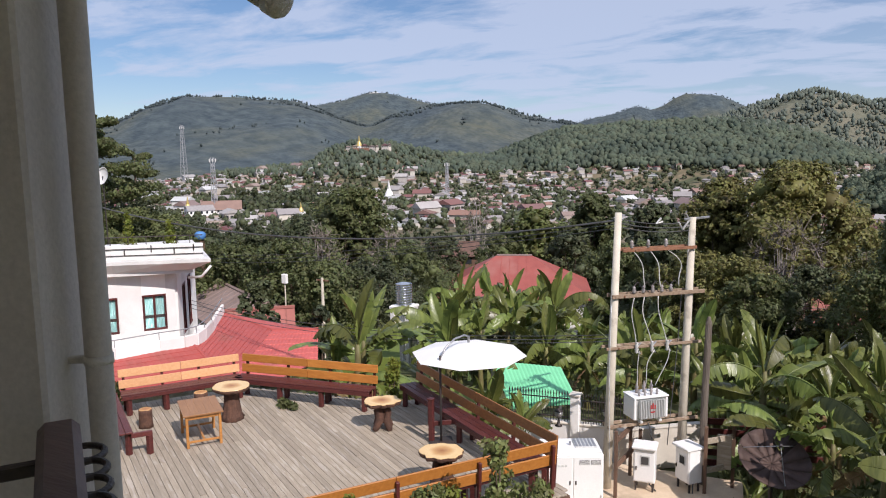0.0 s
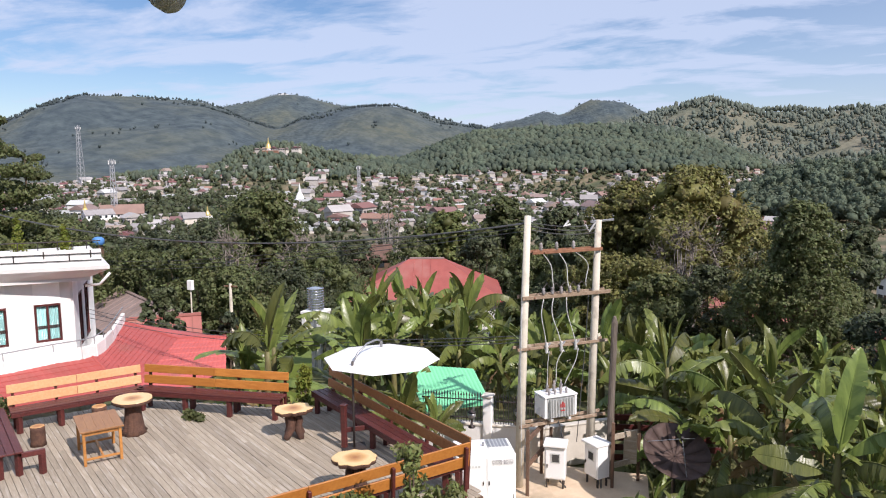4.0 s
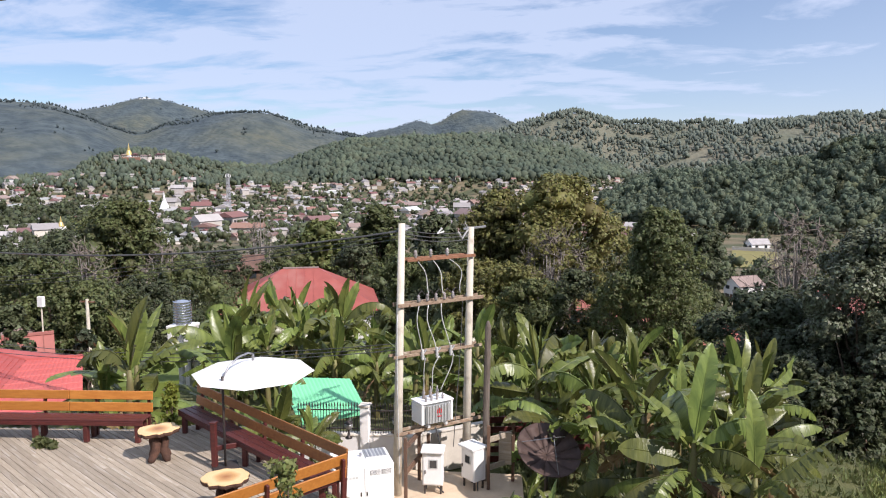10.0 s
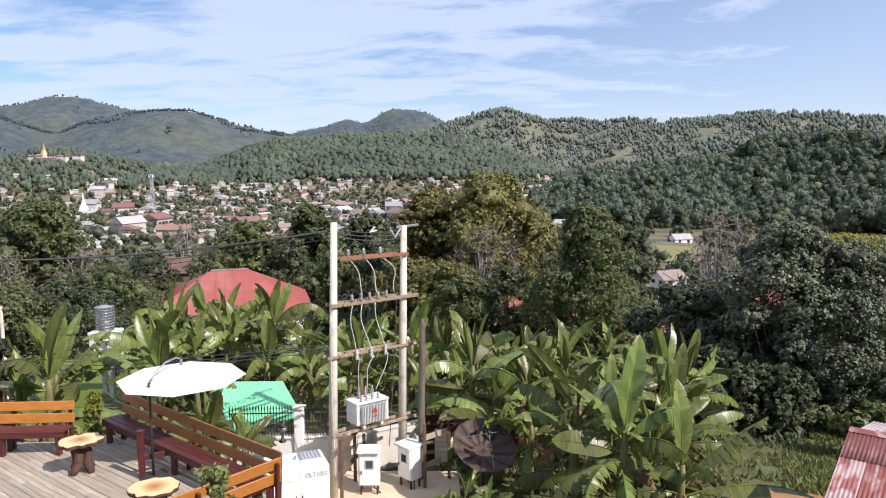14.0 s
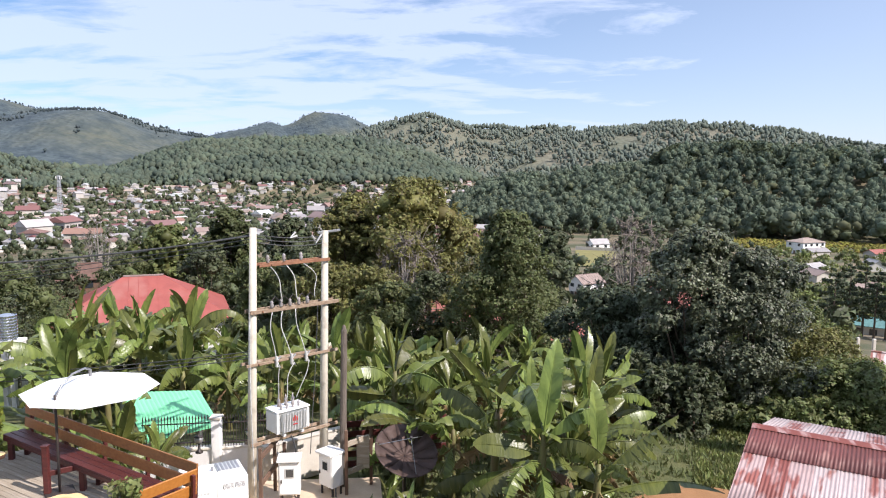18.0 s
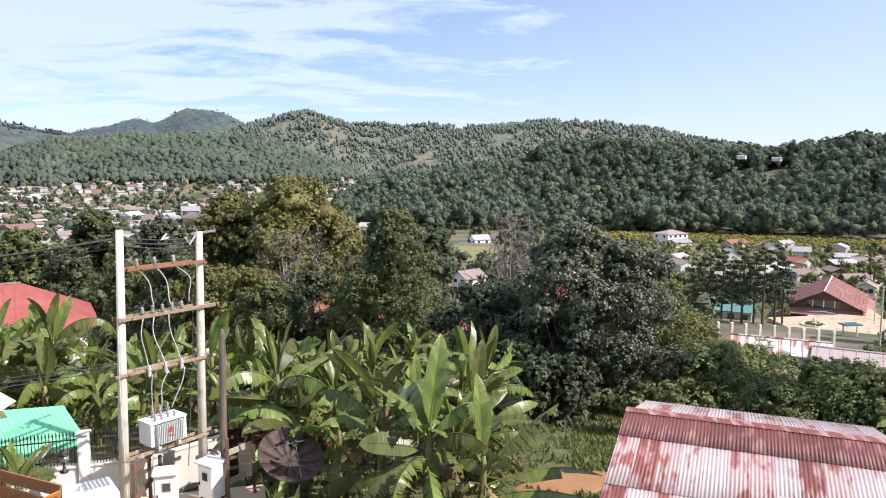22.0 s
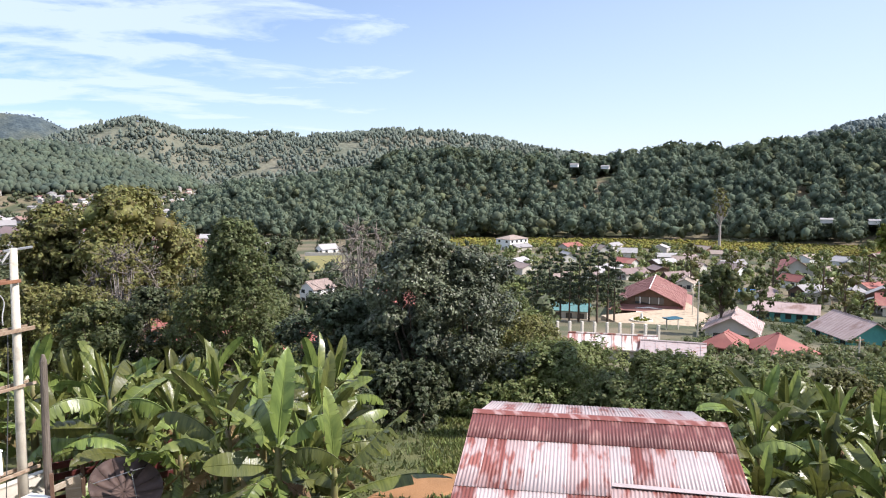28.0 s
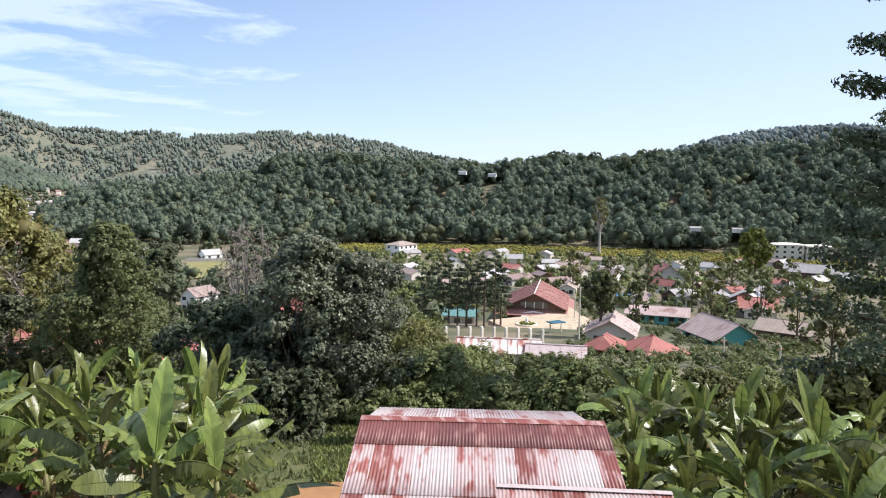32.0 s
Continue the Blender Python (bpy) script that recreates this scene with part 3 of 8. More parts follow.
def wood(name, label, mat, count, az, dist, tall, n_leaf, seed, keep=None, pine=False, card=1.0, fat=1.0, fine=False, masses=3):
    """A far wood: many lumpy crowns with loose leaf tufts on the ground between two bearings and two distances."""
    rng = np.random.default_rng(seed)
    out, cs, rs_ = [], [], []
    core = 0.5 if dist[0] < 200 else 0.78 if n_leaf > 20 else 1.0
    for _ in range(count):
        a, d = rng.uniform(*az), math.sqrt(rng.uniform(dist[0] ** 2, dist[1] ** 2))
        x, y = d * math.sin(radians(a)), d * math.cos(radians(a))
        z = ground_at(x, y)
        if keep and not keep(a, d, x, y, z):
            continue
        h = rng.uniform(*tall)
        w = h * rng.uniform(0.24, 0.40) * fat
        if pine:
            parts_ = ((0.38, rng.uniform(0.6, 0.9), 0.22), (0.56, rng.uniform(0.6, 0.85), 0.21), (0.70, rng.uniform(0.5, 0.75), 0.20), (0.82, rng.uniform(0.4, 0.6), 0.17))[4 - masses:]
        else:
            parts_ = [(rng.uniform(0.25, 0.72), rng.uniform(0.55, 0.85), 0.26) if masses > 1 else (rng.uniform(0.36, 0.54), rng.uniform(0.75, 1.25), rng.uniform(0.30, 0.44)) for _ in range(masses)]
        for zz, ww, hh in parts_:
            off = rng.normal(size=2) * w * (0.38 if pine else 0.42)
            c, r = (x + off[0], y + off[1], z + h * zz), (w * ww, w * ww, h * hh)
            cs.append(c)
            rs_.append(tuple(q * core for q in r))
            k = n_leaf // masses
            if k:
                out.append(leaf_cloud(rng, k, c, tuple(q * 1.06 for q in r), h * 0.085 * card, 0.25, 0.35))
    ob = new(name, leafy_mesh(name, out, [lobes(rng, cs, rs_, fine)], mat))
    return tagged(ob, label, "trees", kind="stuff")


def above(base):
    return lambda a, d, x, y, z: z > base


def facing(base):
    """Only the slopes that rise away from the valley, and their crests."""
    def keep(a, d, x, y, z):
        k = 1 + 45 / d
        return z > base and ground_at(x * k, y * k) > z - 4
    return keep


def brow(a, d, x, y, z):
    """Along the crests, and thinly over the slopes."""
    k, b = 1 + 90 / d, 1 - 60 / d
    rise = z - ground_at(x * b, y * b)
    return z > -15 and ground_at(x * k, y * k) > z - 30 and (rise < 9 or noise.noise((x / 50, y / 50, 4.4)) > 0.55)


def patchy(base, size, least):
    rising = facing(base)
    return lambda a, d, x, y, z: noise.noise((x / size, y / size, 2.2)) > least and rising(a, d, x, y, z)


def spur(a, d, x, y, z):
    """The near hill, but for the clearings round its few houses."""
    return z > -39.5 and not (590 < d < 640 and (abs(a - 31.7) < 0.8 or abs(a - 34.0) < 0.9)) and not (d < 513 and (abs(a - 49.2) < 1.1 or abs(a - 52.1) < 0.9))


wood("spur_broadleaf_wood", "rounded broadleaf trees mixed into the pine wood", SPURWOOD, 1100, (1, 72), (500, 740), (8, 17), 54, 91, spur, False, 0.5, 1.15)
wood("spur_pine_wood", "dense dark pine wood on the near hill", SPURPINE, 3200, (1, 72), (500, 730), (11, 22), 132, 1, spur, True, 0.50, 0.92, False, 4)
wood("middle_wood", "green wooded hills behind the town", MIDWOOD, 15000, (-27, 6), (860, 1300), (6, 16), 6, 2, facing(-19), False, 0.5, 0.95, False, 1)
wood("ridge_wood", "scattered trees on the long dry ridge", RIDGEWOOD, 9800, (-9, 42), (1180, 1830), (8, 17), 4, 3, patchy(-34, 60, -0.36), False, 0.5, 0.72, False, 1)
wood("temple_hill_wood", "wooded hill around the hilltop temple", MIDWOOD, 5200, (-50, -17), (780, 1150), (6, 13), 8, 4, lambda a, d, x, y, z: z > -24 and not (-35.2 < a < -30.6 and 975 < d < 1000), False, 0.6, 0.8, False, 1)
wood("remote_wood", "woods on the farthest hills, tinted blue-grey for haze", HAZEWOOD, 26000, (-58, 2), (1450, 4050), (6, 12), 0, 5, brow, False, 1.0, 0.9, False, 1)
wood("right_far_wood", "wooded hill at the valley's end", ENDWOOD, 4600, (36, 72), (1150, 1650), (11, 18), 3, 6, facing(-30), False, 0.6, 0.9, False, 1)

# ---- the house that the camera stands on: balcony, pillar, downpipe, gutter ----
balcony = thing("balcony", "upper balcony of a plastered house", "balcony", kind="structure")
part("floor_slab", Shape().box((0.2, -0.75, 4.30), (9.0, 2.1, 0.2)), CONCRETE, balcony)
part("back_wall", Shape().box((0.2, -1.92, 5.7), (9.0, 0.22, 3.0)), CREAM, balcony)
part("ceiling", Shape().box((0.2, -0.05, 7.32), (9.8, 4.1, 0.12)), WHITE, balcony)
part("lower_wall", Shape().box((0.2, -1.2, 0.5), (9.0, 1.6, 7.4)), CREAM, balcony)
corner = Vector((-1.957, 1.238, 0))
pillar = thing("pillar", "shaded grey-beige corner pillar of the balcony", "pillar", kind="structure")
along = polar(-57.8 - 62, 1.0)
part("pillar_shaft", Shape().box(corner + along * 0.42 + Vector((0, 0, 4.8)), (0.84, 0.30, 9.6), Matrix.Rotation(math.atan2(along.y, along.x), 3, "Z"), 0.012), PILLAR, pillar)
pc = Vector((-1.887, 1.281, 0))
downpipe = thing("downpipe", "cream plastic rainwater downpipe strapped to the pillar", "pipe")
part("pipe", Shape().tube([pc + Vector((0, 0, -3.0)), pc + Vector((0, 0, 2.4)), pc + Vector((0, 0, 5.45)), pc + Vector((0, 0, 9.0))], 0.0375, 24, True), PILLAR, downpipe, smooth=True)
part("collar", Shape().tube([pc + Vector((0, 0, 5.415)), pc + Vector((0, 0, 5.44))], 0.041, 24), CREAM, downpipe, smooth=True)
part("strap", Shape().box(pc + along * 0.05 + Vector((0, 0, 5.427)), (0.13, 0.026, 0.022), Matrix.Rotation(math.atan2(along.y, along.x), 3, "Z"), 0.004), CREAM, downpipe)
part("socket", Shape().tube([pc + Vector((0, 0, 3.7)), pc + Vector((0, 0, 3.82))], 0.046, 24), PILLAR, downpipe, smooth=True)
gutter = thing("gutter", "round cream rain gutter end under the eaves", "gutter")
g1, g0 = polar(-41.3, 2.5, level(11.2, 2.5)), polar(-53, 2.9, level(17.5, 2.9))
part("gutter_tube", Shape().tube([g0, g1], 0.050, 20), CREAM, gutter, smooth=True)
part("end_cap", Shape().tube([g1 - (g1 - g0).normalized() * 0.05, g1 - (g1 - g0).normalized() * 0.006, g1 + (g1 - g0).normalized() * 0.012], [0.056, 0.056, 0.044], 20), CREAM, gutter, smooth=True)
part("hanger", Shape().box((g0 + g1) / 2 + Vector((0, 0, 0.4)), (0.02, 0.02, 0.75)), DARKMETAL, gutter)
handrail = thing("handrail", "dark brown wooden handrail end on the balcony", "handrail")
h1 = Vector((-1.804, 1.084, 5.285))
out_ = Vector((-0.82, 0.573, 0))
side_ = Vector((0.573, 0.82, 0))
h0 = h1 - out_ * 1.25
part("rail", Shape().beam(h0, h1, 0.10, 0.085, 0.028), HANDRAIL, handrail)
part("wall_bracket", Shape().beam(h1 - out_ * 0.16 + Vector((0, 0, -0.02)), h1 - out_ * 0.16 - side_ * 0.16 + Vector((0, 0, -0.02)), 0.04, 0.03, 0.004), DARKMETAL, handrail)
part("baluster_bar", Shape().beam(h0 + Vector((0, 0, -0.09)), h1 - out_ * 0.05 + Vector((0, 0, -0.09)), 0.03, 0.012), DARKMETAL, handrail)
part("newel", Shape().box(h1 - out_ * 0.05 + Vector((0, 0, -0.49)), (0.05, 0.05, 0.90), None, 0.006), DARKMETAL, handrail)
for k in range(4):
    hp = h1 - out_ * (0.15 + 0.105 * k) + side_ * 0.045 + Vector((0, 0, -0.01))
    part("iron_scroll", Shape().tube([hp + side_ * (0.055 * math.sin(a)) + out_ * (0.058 * math.cos(a)) for a in np.linspace(-0.3, math.pi + 0.3, 12)], 0.0085, 8), DARKMETAL, handrail)

# ---- terrace deck ----
DECK_OUTLINE = [(-15.3, 11.2), (-12.6, 7.4), (-7.6, 6.4), (-3.75, 11.85), (-8.5, 15.25), (-9.1, 14.65), (-13.2, 14.05)]
deck = thing("deck", "weathered grey timber deck raised over the slope", "deck", kind="structure")
part("joist_frame", Shape().slab(DECK_OUTLINE, -0.34, -0.045), BROWNWALL, deck)
for x, y in ((-14.6, 11.2), (-12.3, 8.0), (-8.0, 7.0), (-4.4, 11.8), (-8.4, 14.7), (-12.9, 13.6), (-10, 10.5), (-7, 11)):
    part("deck_post", Shape().box((x, y, -1.95), (0.16, 0.16, 3.3)), BROWNWALL, deck)


def crossing(outline, p, d):
    """Where the line p + t d enters and leaves the outline."""
    ts = []
    for (ax, ay), (bx, by) in zip(outline, outline[1:] + outline[:1]):
        ex, ey = bx - ax, by - ay
        den = d[0] * ey - d[1] * ex
        if abs(den) > 1e-9:
            t = ((ax - p[0]) * ey - (ay - p[1]) * ex) / den
            s = ((ax - p[0]) * d[1] - (ay - p[1]) * d[0]) / den
            if 0 <= s <= 1:
                ts.append(t)
    return (min(ts), max(ts)) if len(ts) > 1 else None


TURN = radians(-32)
bd, bn = (math.cos(TURN), math.sin(TURN)), (-math.sin(TURN), math.cos(TURN))


def deck_boards():
    rng = random.Random(4)
    for k in range(-90, 90):
        c = (-9.5 + bn[0] * k * 0.118, 11 + bn[1] * k * 0.118)
        cut = crossing(DECK_OUTLINE, c, bd)
        if not cut or cut[1] - cut[0] < 0.15:
            continue
        a, b = cut
        joints = [a]
        j = a - rng.uniform(0, 3.0)
        while j < b:
            j += rng.uniform(2.8, 3.6)
            if a + 0.3 < j < b - 0.3:
                joints.append(j)
        joints.append(b)
        for s, e in zip(joints, joints[1:]):
            m = (s + e) / 2
            sh = Shape().box((0, 0, 0), (e - s - 0.006, 0.1125, 0.036), None, 0.006)
            part("board", sh, DECK, deck, m=Matrix.Translation((c[0] + bd[0] * m, c[1] + bd[1] * m, -0.018 + rng.uniform(-0.004, 0.003))) @ Matrix.Rotation(TURN + rng.uniform(-0.0015, 0.0015), 4, "Z"))


def bench(label, p, q, back_mat, seat_mat=MAROON, inward=1, seat=True, back=True, back_lean=0.10, legs=4, seat_h=0.50, group="deck benches"):
    """A built bench from p to q, its backrest of two boards along that line, the seat to its inner side."""
    p, q = Vector((*p, 0)), Vector((*q, 0))
    d = (q - p).normalized()
    n = Vector((-d.y, d.x, 0)) * inward
    L = (q - p).length
    ob = thing("bench", label, "bench", Matrix.Translation(p), group)
    v = lambda s, t, z: d * s + n * t + Vector((0, 0, z))
    if back:
        cuts = 2 if L > 2.2 else 1
        for z0, h in ((0.655, 0.20), (0.915, 0.19)):
            for k in range(cuts):
                s0, s1 = L * k / cuts + 0.004, L * (k + 1) / cuts - 0.004
                t = -back_lean * (z0 - 0.5)
                up = Vector((0, 0, 1)) - n * back_lean
                part("back_board", Shape().beam(v(s0, t, z0), v(s1, t, z0), 0.036, h, 0.008, up), back_mat, ob)
        for k in range(legs):
            s = 0.12 + (L - 0.24) * k / (legs - 1)
            part("back_post", Shape().beam(v(s, -0.045, 0.0), v(s, -0.105, 0.95), 0.07, 0.055, 0.006, d), MAROON, ob)
    if seat:
        for k in range(3):
            t = 0.10 + 0.145 * k
            part("seat_plank", Shape().beam(v(0.02, t, seat_h), v(L - 0.02, t, seat_h), 0.138, 0.042, 0.010), seat_mat, ob)
        part("apron", Shape().beam(v(0.03, 0.44, seat_h - 0.065), v(L - 0.03, 0.44, seat_h - 0.065), 0.04, 0.09, 0.006), seat_mat, ob)
        for k in range(legs):
            s = 0.18 + (L - 0.36) * k / (legs - 1)
            part("leg", Shape().box(v(s, 0.38, seat_h / 2 - 0.012), (0.10, 0.10, seat_h - 0.024), None, 0.008), seat_mat, ob)
            part("leg", Shape().box(v(s, 0.07, seat_h / 2 - 0.012), (0.09, 0.09, seat_h - 0.024), None, 0.008), seat_mat, ob)
    return ob


bench("long deck bench with pale orange back boards, maroon seat", (-12.98, 13.62), (-14.60, 11.30), PALE)
bench("long deck bench with varnished orange back boards, maroon seat", (-9.22, 14.20), (-12.94, 13.66), ORANGE, legs=4)
bench("deck bench with brown back boards beside the umbrella", (-4.02, 11.84), (-8.58, 14.92), BROWN, legs=5)
bench("backless dark maroon bench at the deck's edge", (-14.95, 10.90), (-12.35, 9.22), MAROON, inward=1, back=False, legs=3)
bench("deck bench with orange back boards, seen from behind", (-7.55, 6.75), (-3.98, 11.72), ORANGE, legs=5, inward=1)
arm_ = thing("bench_end", "maroon bench end frame at the deck's edge", "bench")
part("rail", Shape().beam((-12.16, 9.60, 0.44), (-11.92, 9.92, 0.44), 0.07, 0.10, 0.008), MAROON, arm_)
part("leg", Shape().box((-11.96, 9.87, 0.20), (0.10, 0.10, 0.40), None, 0.008), MAROON, arm_)
brace = thing("seat_divider", "maroon upright armrest post between two bench seats", "post", Matrix.Translation((-7.06, 12.86, 0)))
part("post", Shape().box((0, 0, 0.46), (0.10, 0.10, 0.92), None, 0.008), MAROON, brace)
part("rail", Shape().beam((0.02, 0.02, 0.40), (0.40, 0.30, 0.40), 0.05, 0.10, 0.006), MAROON, brace)
part("cap", Shape().box((0, 0, 0.93), (0.13, 0.13, 0.03), None, 0.006), MAROON, brace)


def ring_wood():
    """A cut log's face: pale sapwood, dark heart and fine rings."""
    m = bpy.data.materials.new("cut_log_face")
    m.use_nodes = True
    n, l = m.node_tree.nodes, m.node_tree.links
    b = n["Principled BSDF"]
    tc = n.new("ShaderNodeTexCoord")
    ns = n.new("ShaderNodeTexNoise")
    ns.inputs["Scale"].default_value = 4.0
    l.new(tc.outputs["Object"], ns.inputs["Vector"])
    ln = n.new("ShaderNodeVectorMath")
    ln.operation = "LENGTH"
    fl = n.new("ShaderNodeVectorMath")
    fl.operation = "MULTIPLY"
    fl.inputs[1].default_value = (1, 1, 0)
    l.new(tc.outputs["Object"], fl.inputs[0])
    l.new(fl.outputs[0], ln.inputs[0])
    ad = n.new("ShaderNodeMath")
    ad.operation = "MULTIPLY_ADD"
    ad.inputs[1].default_value = 0.16
    l.new(ns.outputs["Fac"], ad.inputs[0])
    l.new(ln.outputs["Value"], ad.inputs[2])
    rp = n.new("ShaderNodeValToRGB")
    e = rp.color_ramp.elements
    e[0].position, e[0].color = 0.10, (0.36, 0.15, 0.05, 1)
    e[1].position, e[1].color = 0.24, (0.62, 0.36, 0.14, 1)
    for p, c in ((0.33, (0.78, 0.56, 0.28, 1)), (0.52, (0.74, 0.50, 0.23, 1))):
        k = e.new(p)
        k.color = c
    l.new(ad.outputs[0], rp.inputs[0])
    wv = n.new("ShaderNodeMath")
    wv.operation = "SINE"
    sc = n.new("ShaderNodeMath")
    sc.operation = "MULTIPLY"
    sc.inputs[1].default_value = 260
    l.new(ad.outputs[0], sc.inputs[0])
    l.new(sc.outputs[0], wv.inputs[0])
    hv = n.new("ShaderNodeHueSaturation")
    mr = n.new("ShaderNodeMapRange")
    mr.inputs[1].default_value, mr.inputs[3].default_value = -1, 0.88
    l.new(wv.outputs[0], mr.inputs[0])
    l.new(mr.outputs[0], hv.inputs["Value"])
    l.new(rp.outputs[0], hv.inputs["Color"])
    l.new(hv.outputs[0], b.inputs["Base Color"])
    b.inputs["Roughness"].default_value = 0.35
    return m


LOGFACE = ring_wood()


def wavy_ring(r, z, seed, n=40, rough=0.10, sx=1.0):
    return [(sx * r * (1 + rough * noise.noise((2.2 * math.cos(a), 2.2 * math.sin(a), seed))) * math.cos(a), r * (1 + rough * noise.noise((2.2 * math.cos(a), 2.2 * math.sin(a), seed))) * math.sin(a), z) for a in np.linspace(0, 2 * math.pi, n, endpoint=False)]


def log_table(label, at, r, h, turn, stump, seed, rough=0.12, sx=1.15):
    ob = thing("log_table", label, "table", Matrix.Translation((*at, 0)) @ Matrix.Rotation(turn, 4, "Z"), "log tables")
    part("tabletop", Shape().tube_rings([wavy_ring(r * 0.985, h, seed, rough=rough, sx=sx), wavy_ring(r, h - 0.012, seed, rough=rough, sx=sx)], caps=True), LOGFACE, ob)
    part("bark_edge", Shape().tube_rings([wavy_ring(r * 1.004, h - 0.012, seed, rough=rough, sx=sx), wavy_ring(r * 1.01, h - 0.05, seed, rough=rough, sx=sx), wavy_ring(r * 0.96, h - 0.085, seed, rough=rough, sx=sx)]), STUMP, ob)
    if stump:
        part("stump", Shape().tube_rings([wavy_ring(r * k, z * h, seed + 3, 28, 0.3) for k, z in ((0.72, 0.0), (0.56, 0.12), (0.45, 0.5), (0.42, 0.75), (0.5, 0.90))]), STUMP, ob, smooth=True)
    else:
        for k in range(4):
            a = k * math.pi / 2 + 0.5
            pts = [(r * s * math.cos(a + w), r * s * math.sin(a + w), z * h) for s, z, w in ((0.30, 0.90, 0), (0.42, 0.62, 0.25), (0.30, 0.36, 0.1), (0.62, 0.10, -0.1), (0.74, 0.02, -0.15))]
            part("root_leg", Shape().tube(pts, [0.06, 0.075, 0.09, 0.075, 0.05], 10), STUMP, ob, smooth=True)
        part("root_knot", Shape().tube_rings([wavy_ring(r * k, z * h, seed + 5, 20, 0.5) for k, z in ((0.1, 0.22), (0.36, 0.40), (0.28, 0.62), (0.34, 0.89))]), STUMP, ob, smooth=True)
    return ob


log_table("thick round log slab table on a bark stump", (-11.85, 12.12), 0.40, 0.78, 0.3, True, 1.3, 0.06, 1.05)
log_table("live-edge log slab table on twisted root legs", (-8.38, 13.06), 0.33, 0.65, 0.9, False, 7.7, 0.35)
log_table("live-edge log slab table beside the umbrella pole", (-5.83, 10.97), 0.34, 0.75, 0.4, False, 4.1, 0.28)
for at, h, r in (((-13.24, 10.88), 0.42, 0.145), ((-12.92, 12.22), 0.45, 0.16)):
    st = thing("log_stool", "short log stool with bark and a pale cut top", "stool", Matrix.Translation((*at, 0)), "log stools")
    part("log", Shape().tube_rings([wavy_ring(r * k, z * h, at[0], 22, 0.12) for k, z in ((1.08, 0), (1.0, 0.2), (0.97, 0.8), (1.0, 0.985))]), STUMP, st, smooth=True)
    part("cut_face", Shape().tube_rings([wavy_ring(r * 0.93, h * 0.986, at[0], 22, 0.12), wavy_ring(r * 0.91, h, at[0], 22, 0.12)]), LOGFACE, st)

# the square golden table
SQ = [Vector((-12.33, 10.94, 0)), Vector((-11.82, 11.60, 0)), Vector((-10.92, 10.89, 0)), Vector((-11.44, 10.31, 0))]
mid = sum(SQ, Vector()) / 4
ux = (SQ[2] - SQ[1] + SQ[3] - SQ[0]).normalized()
tm = Matrix.Translation(mid) @ Matrix.Rotation(math.atan2(ux.y, ux.x), 4, "Z")
tab = thing("square_table", "golden brown square wooden table with stretchers", "table", tm)
W2, D2 = 0.56, 0.40
for k in range(5):
    part("top_plank", Shape().box((0, -D2 + D2 * 2 * (k + 0.5) / 5, 0.705), (2 * W2, D2 * 2 / 5 - 0.001, 0.03), None, 0.002), TABLETOP, tab, "warm brown table plank")
for sx in (-1, 1):
    for sy in (-1, 1):
        part("leg", Shape().box((sx * (W2 - 0.07), sy * (D2 - 0.07), 0.345), (0.055, 0.055, 0.69), None, 0.006), TABLEWOOD, tab)
    part("apron", Shape().box((sx * (W2 - 0.07), 0, 0.645), (0.025, 2 * D2 - 0.2, 0.085), None, 0.004), TABLEWOOD, tab)
    part("stretcher", Shape().box((sx * (W2 - 0.07), 0, 0.13), (0.03, 2 * D2 - 0.2, 0.045), None, 0.004), TABLEWOOD, tab)
for sy in (-1, 1):
    part("apron", Shape().box((0, sy * (D2 - 0.07), 0.645), (2 * W2 - 0.2, 0.025, 0.085), None, 0.004), TABLEWOOD, tab)
part("stretcher", Shape().box((0, 0, 0.13), (2 * W2 - 0.17, 0.04, 0.045), None, 0.004), TABLEWOOD, tab)

# cantilever umbrella
ub = Vector((-6.86, 12.91, 0))
uc = Vector((-6.62, 13.78, 1.66))
umb = thing("cantilever_umbrella", "open white cantilever umbrella on a grey pole", "umbrella", Matrix.Translation(ub))
part("base_plate", Shape().box((0, 0, 0.02), (0.5, 0.5, 0.04), Matrix.Rotation(0.6, 3, "Z"), 0.01), DARKMETAL, umb)
part("pole", Shape().tube([(0, 0, 0), (0, 0, 1.2), (0, 0, 1.86)], 0.024, 12), DARKMETAL, umb, smooth=True)
rel = uc - ub
part("arm", Shape().tube([(-0.06, 0.05, 1.50), (-0.01, 0.01, 1.80), Vector((rel.x * 0.2, rel.y * 0.2, 2.00)), Vector((rel.x * 0.5, rel.y * 0.5, 2.13)), Vector((rel.x * 0.85, rel.y * 0.85, 2.15)), Vector((rel.x * 1.0, rel.y * 1.0, 2.09))], 0.02, 10), METAL, umb, smooth=True)
part("hub", Shape().tube([rel + Vector((0, 0, 0.10)), Vector((rel.x, rel.y, 2.09))], 0.03, 10), METAL, umb)
can, R8 = Shape(), 1.24
nodes = [[rel + Vector((0, 0, 0.30))] * 8]
for s in (0.34, 0.67, 1.0):
    nodes.append([rel + Vector((R8 * s * math.cos(k * math.pi / 4 + 0.3), R8 * s * math.sin(k * math.pi / 4 + 0.3), 0.30 - 0.26 * s ** 1.2)) for k in range(8)])
for i in range(3):
    can.add(nodes[i] + nodes[i + 1], [(k, (k + 1) % 8, 8 + (k + 1) % 8, 8 + k) for k in range(8)])
cano = part("canopy", can, CANVAS, umb)
so = cano.modifiers.new("thick", "SOLIDIFY")
so.thickness = 0.006
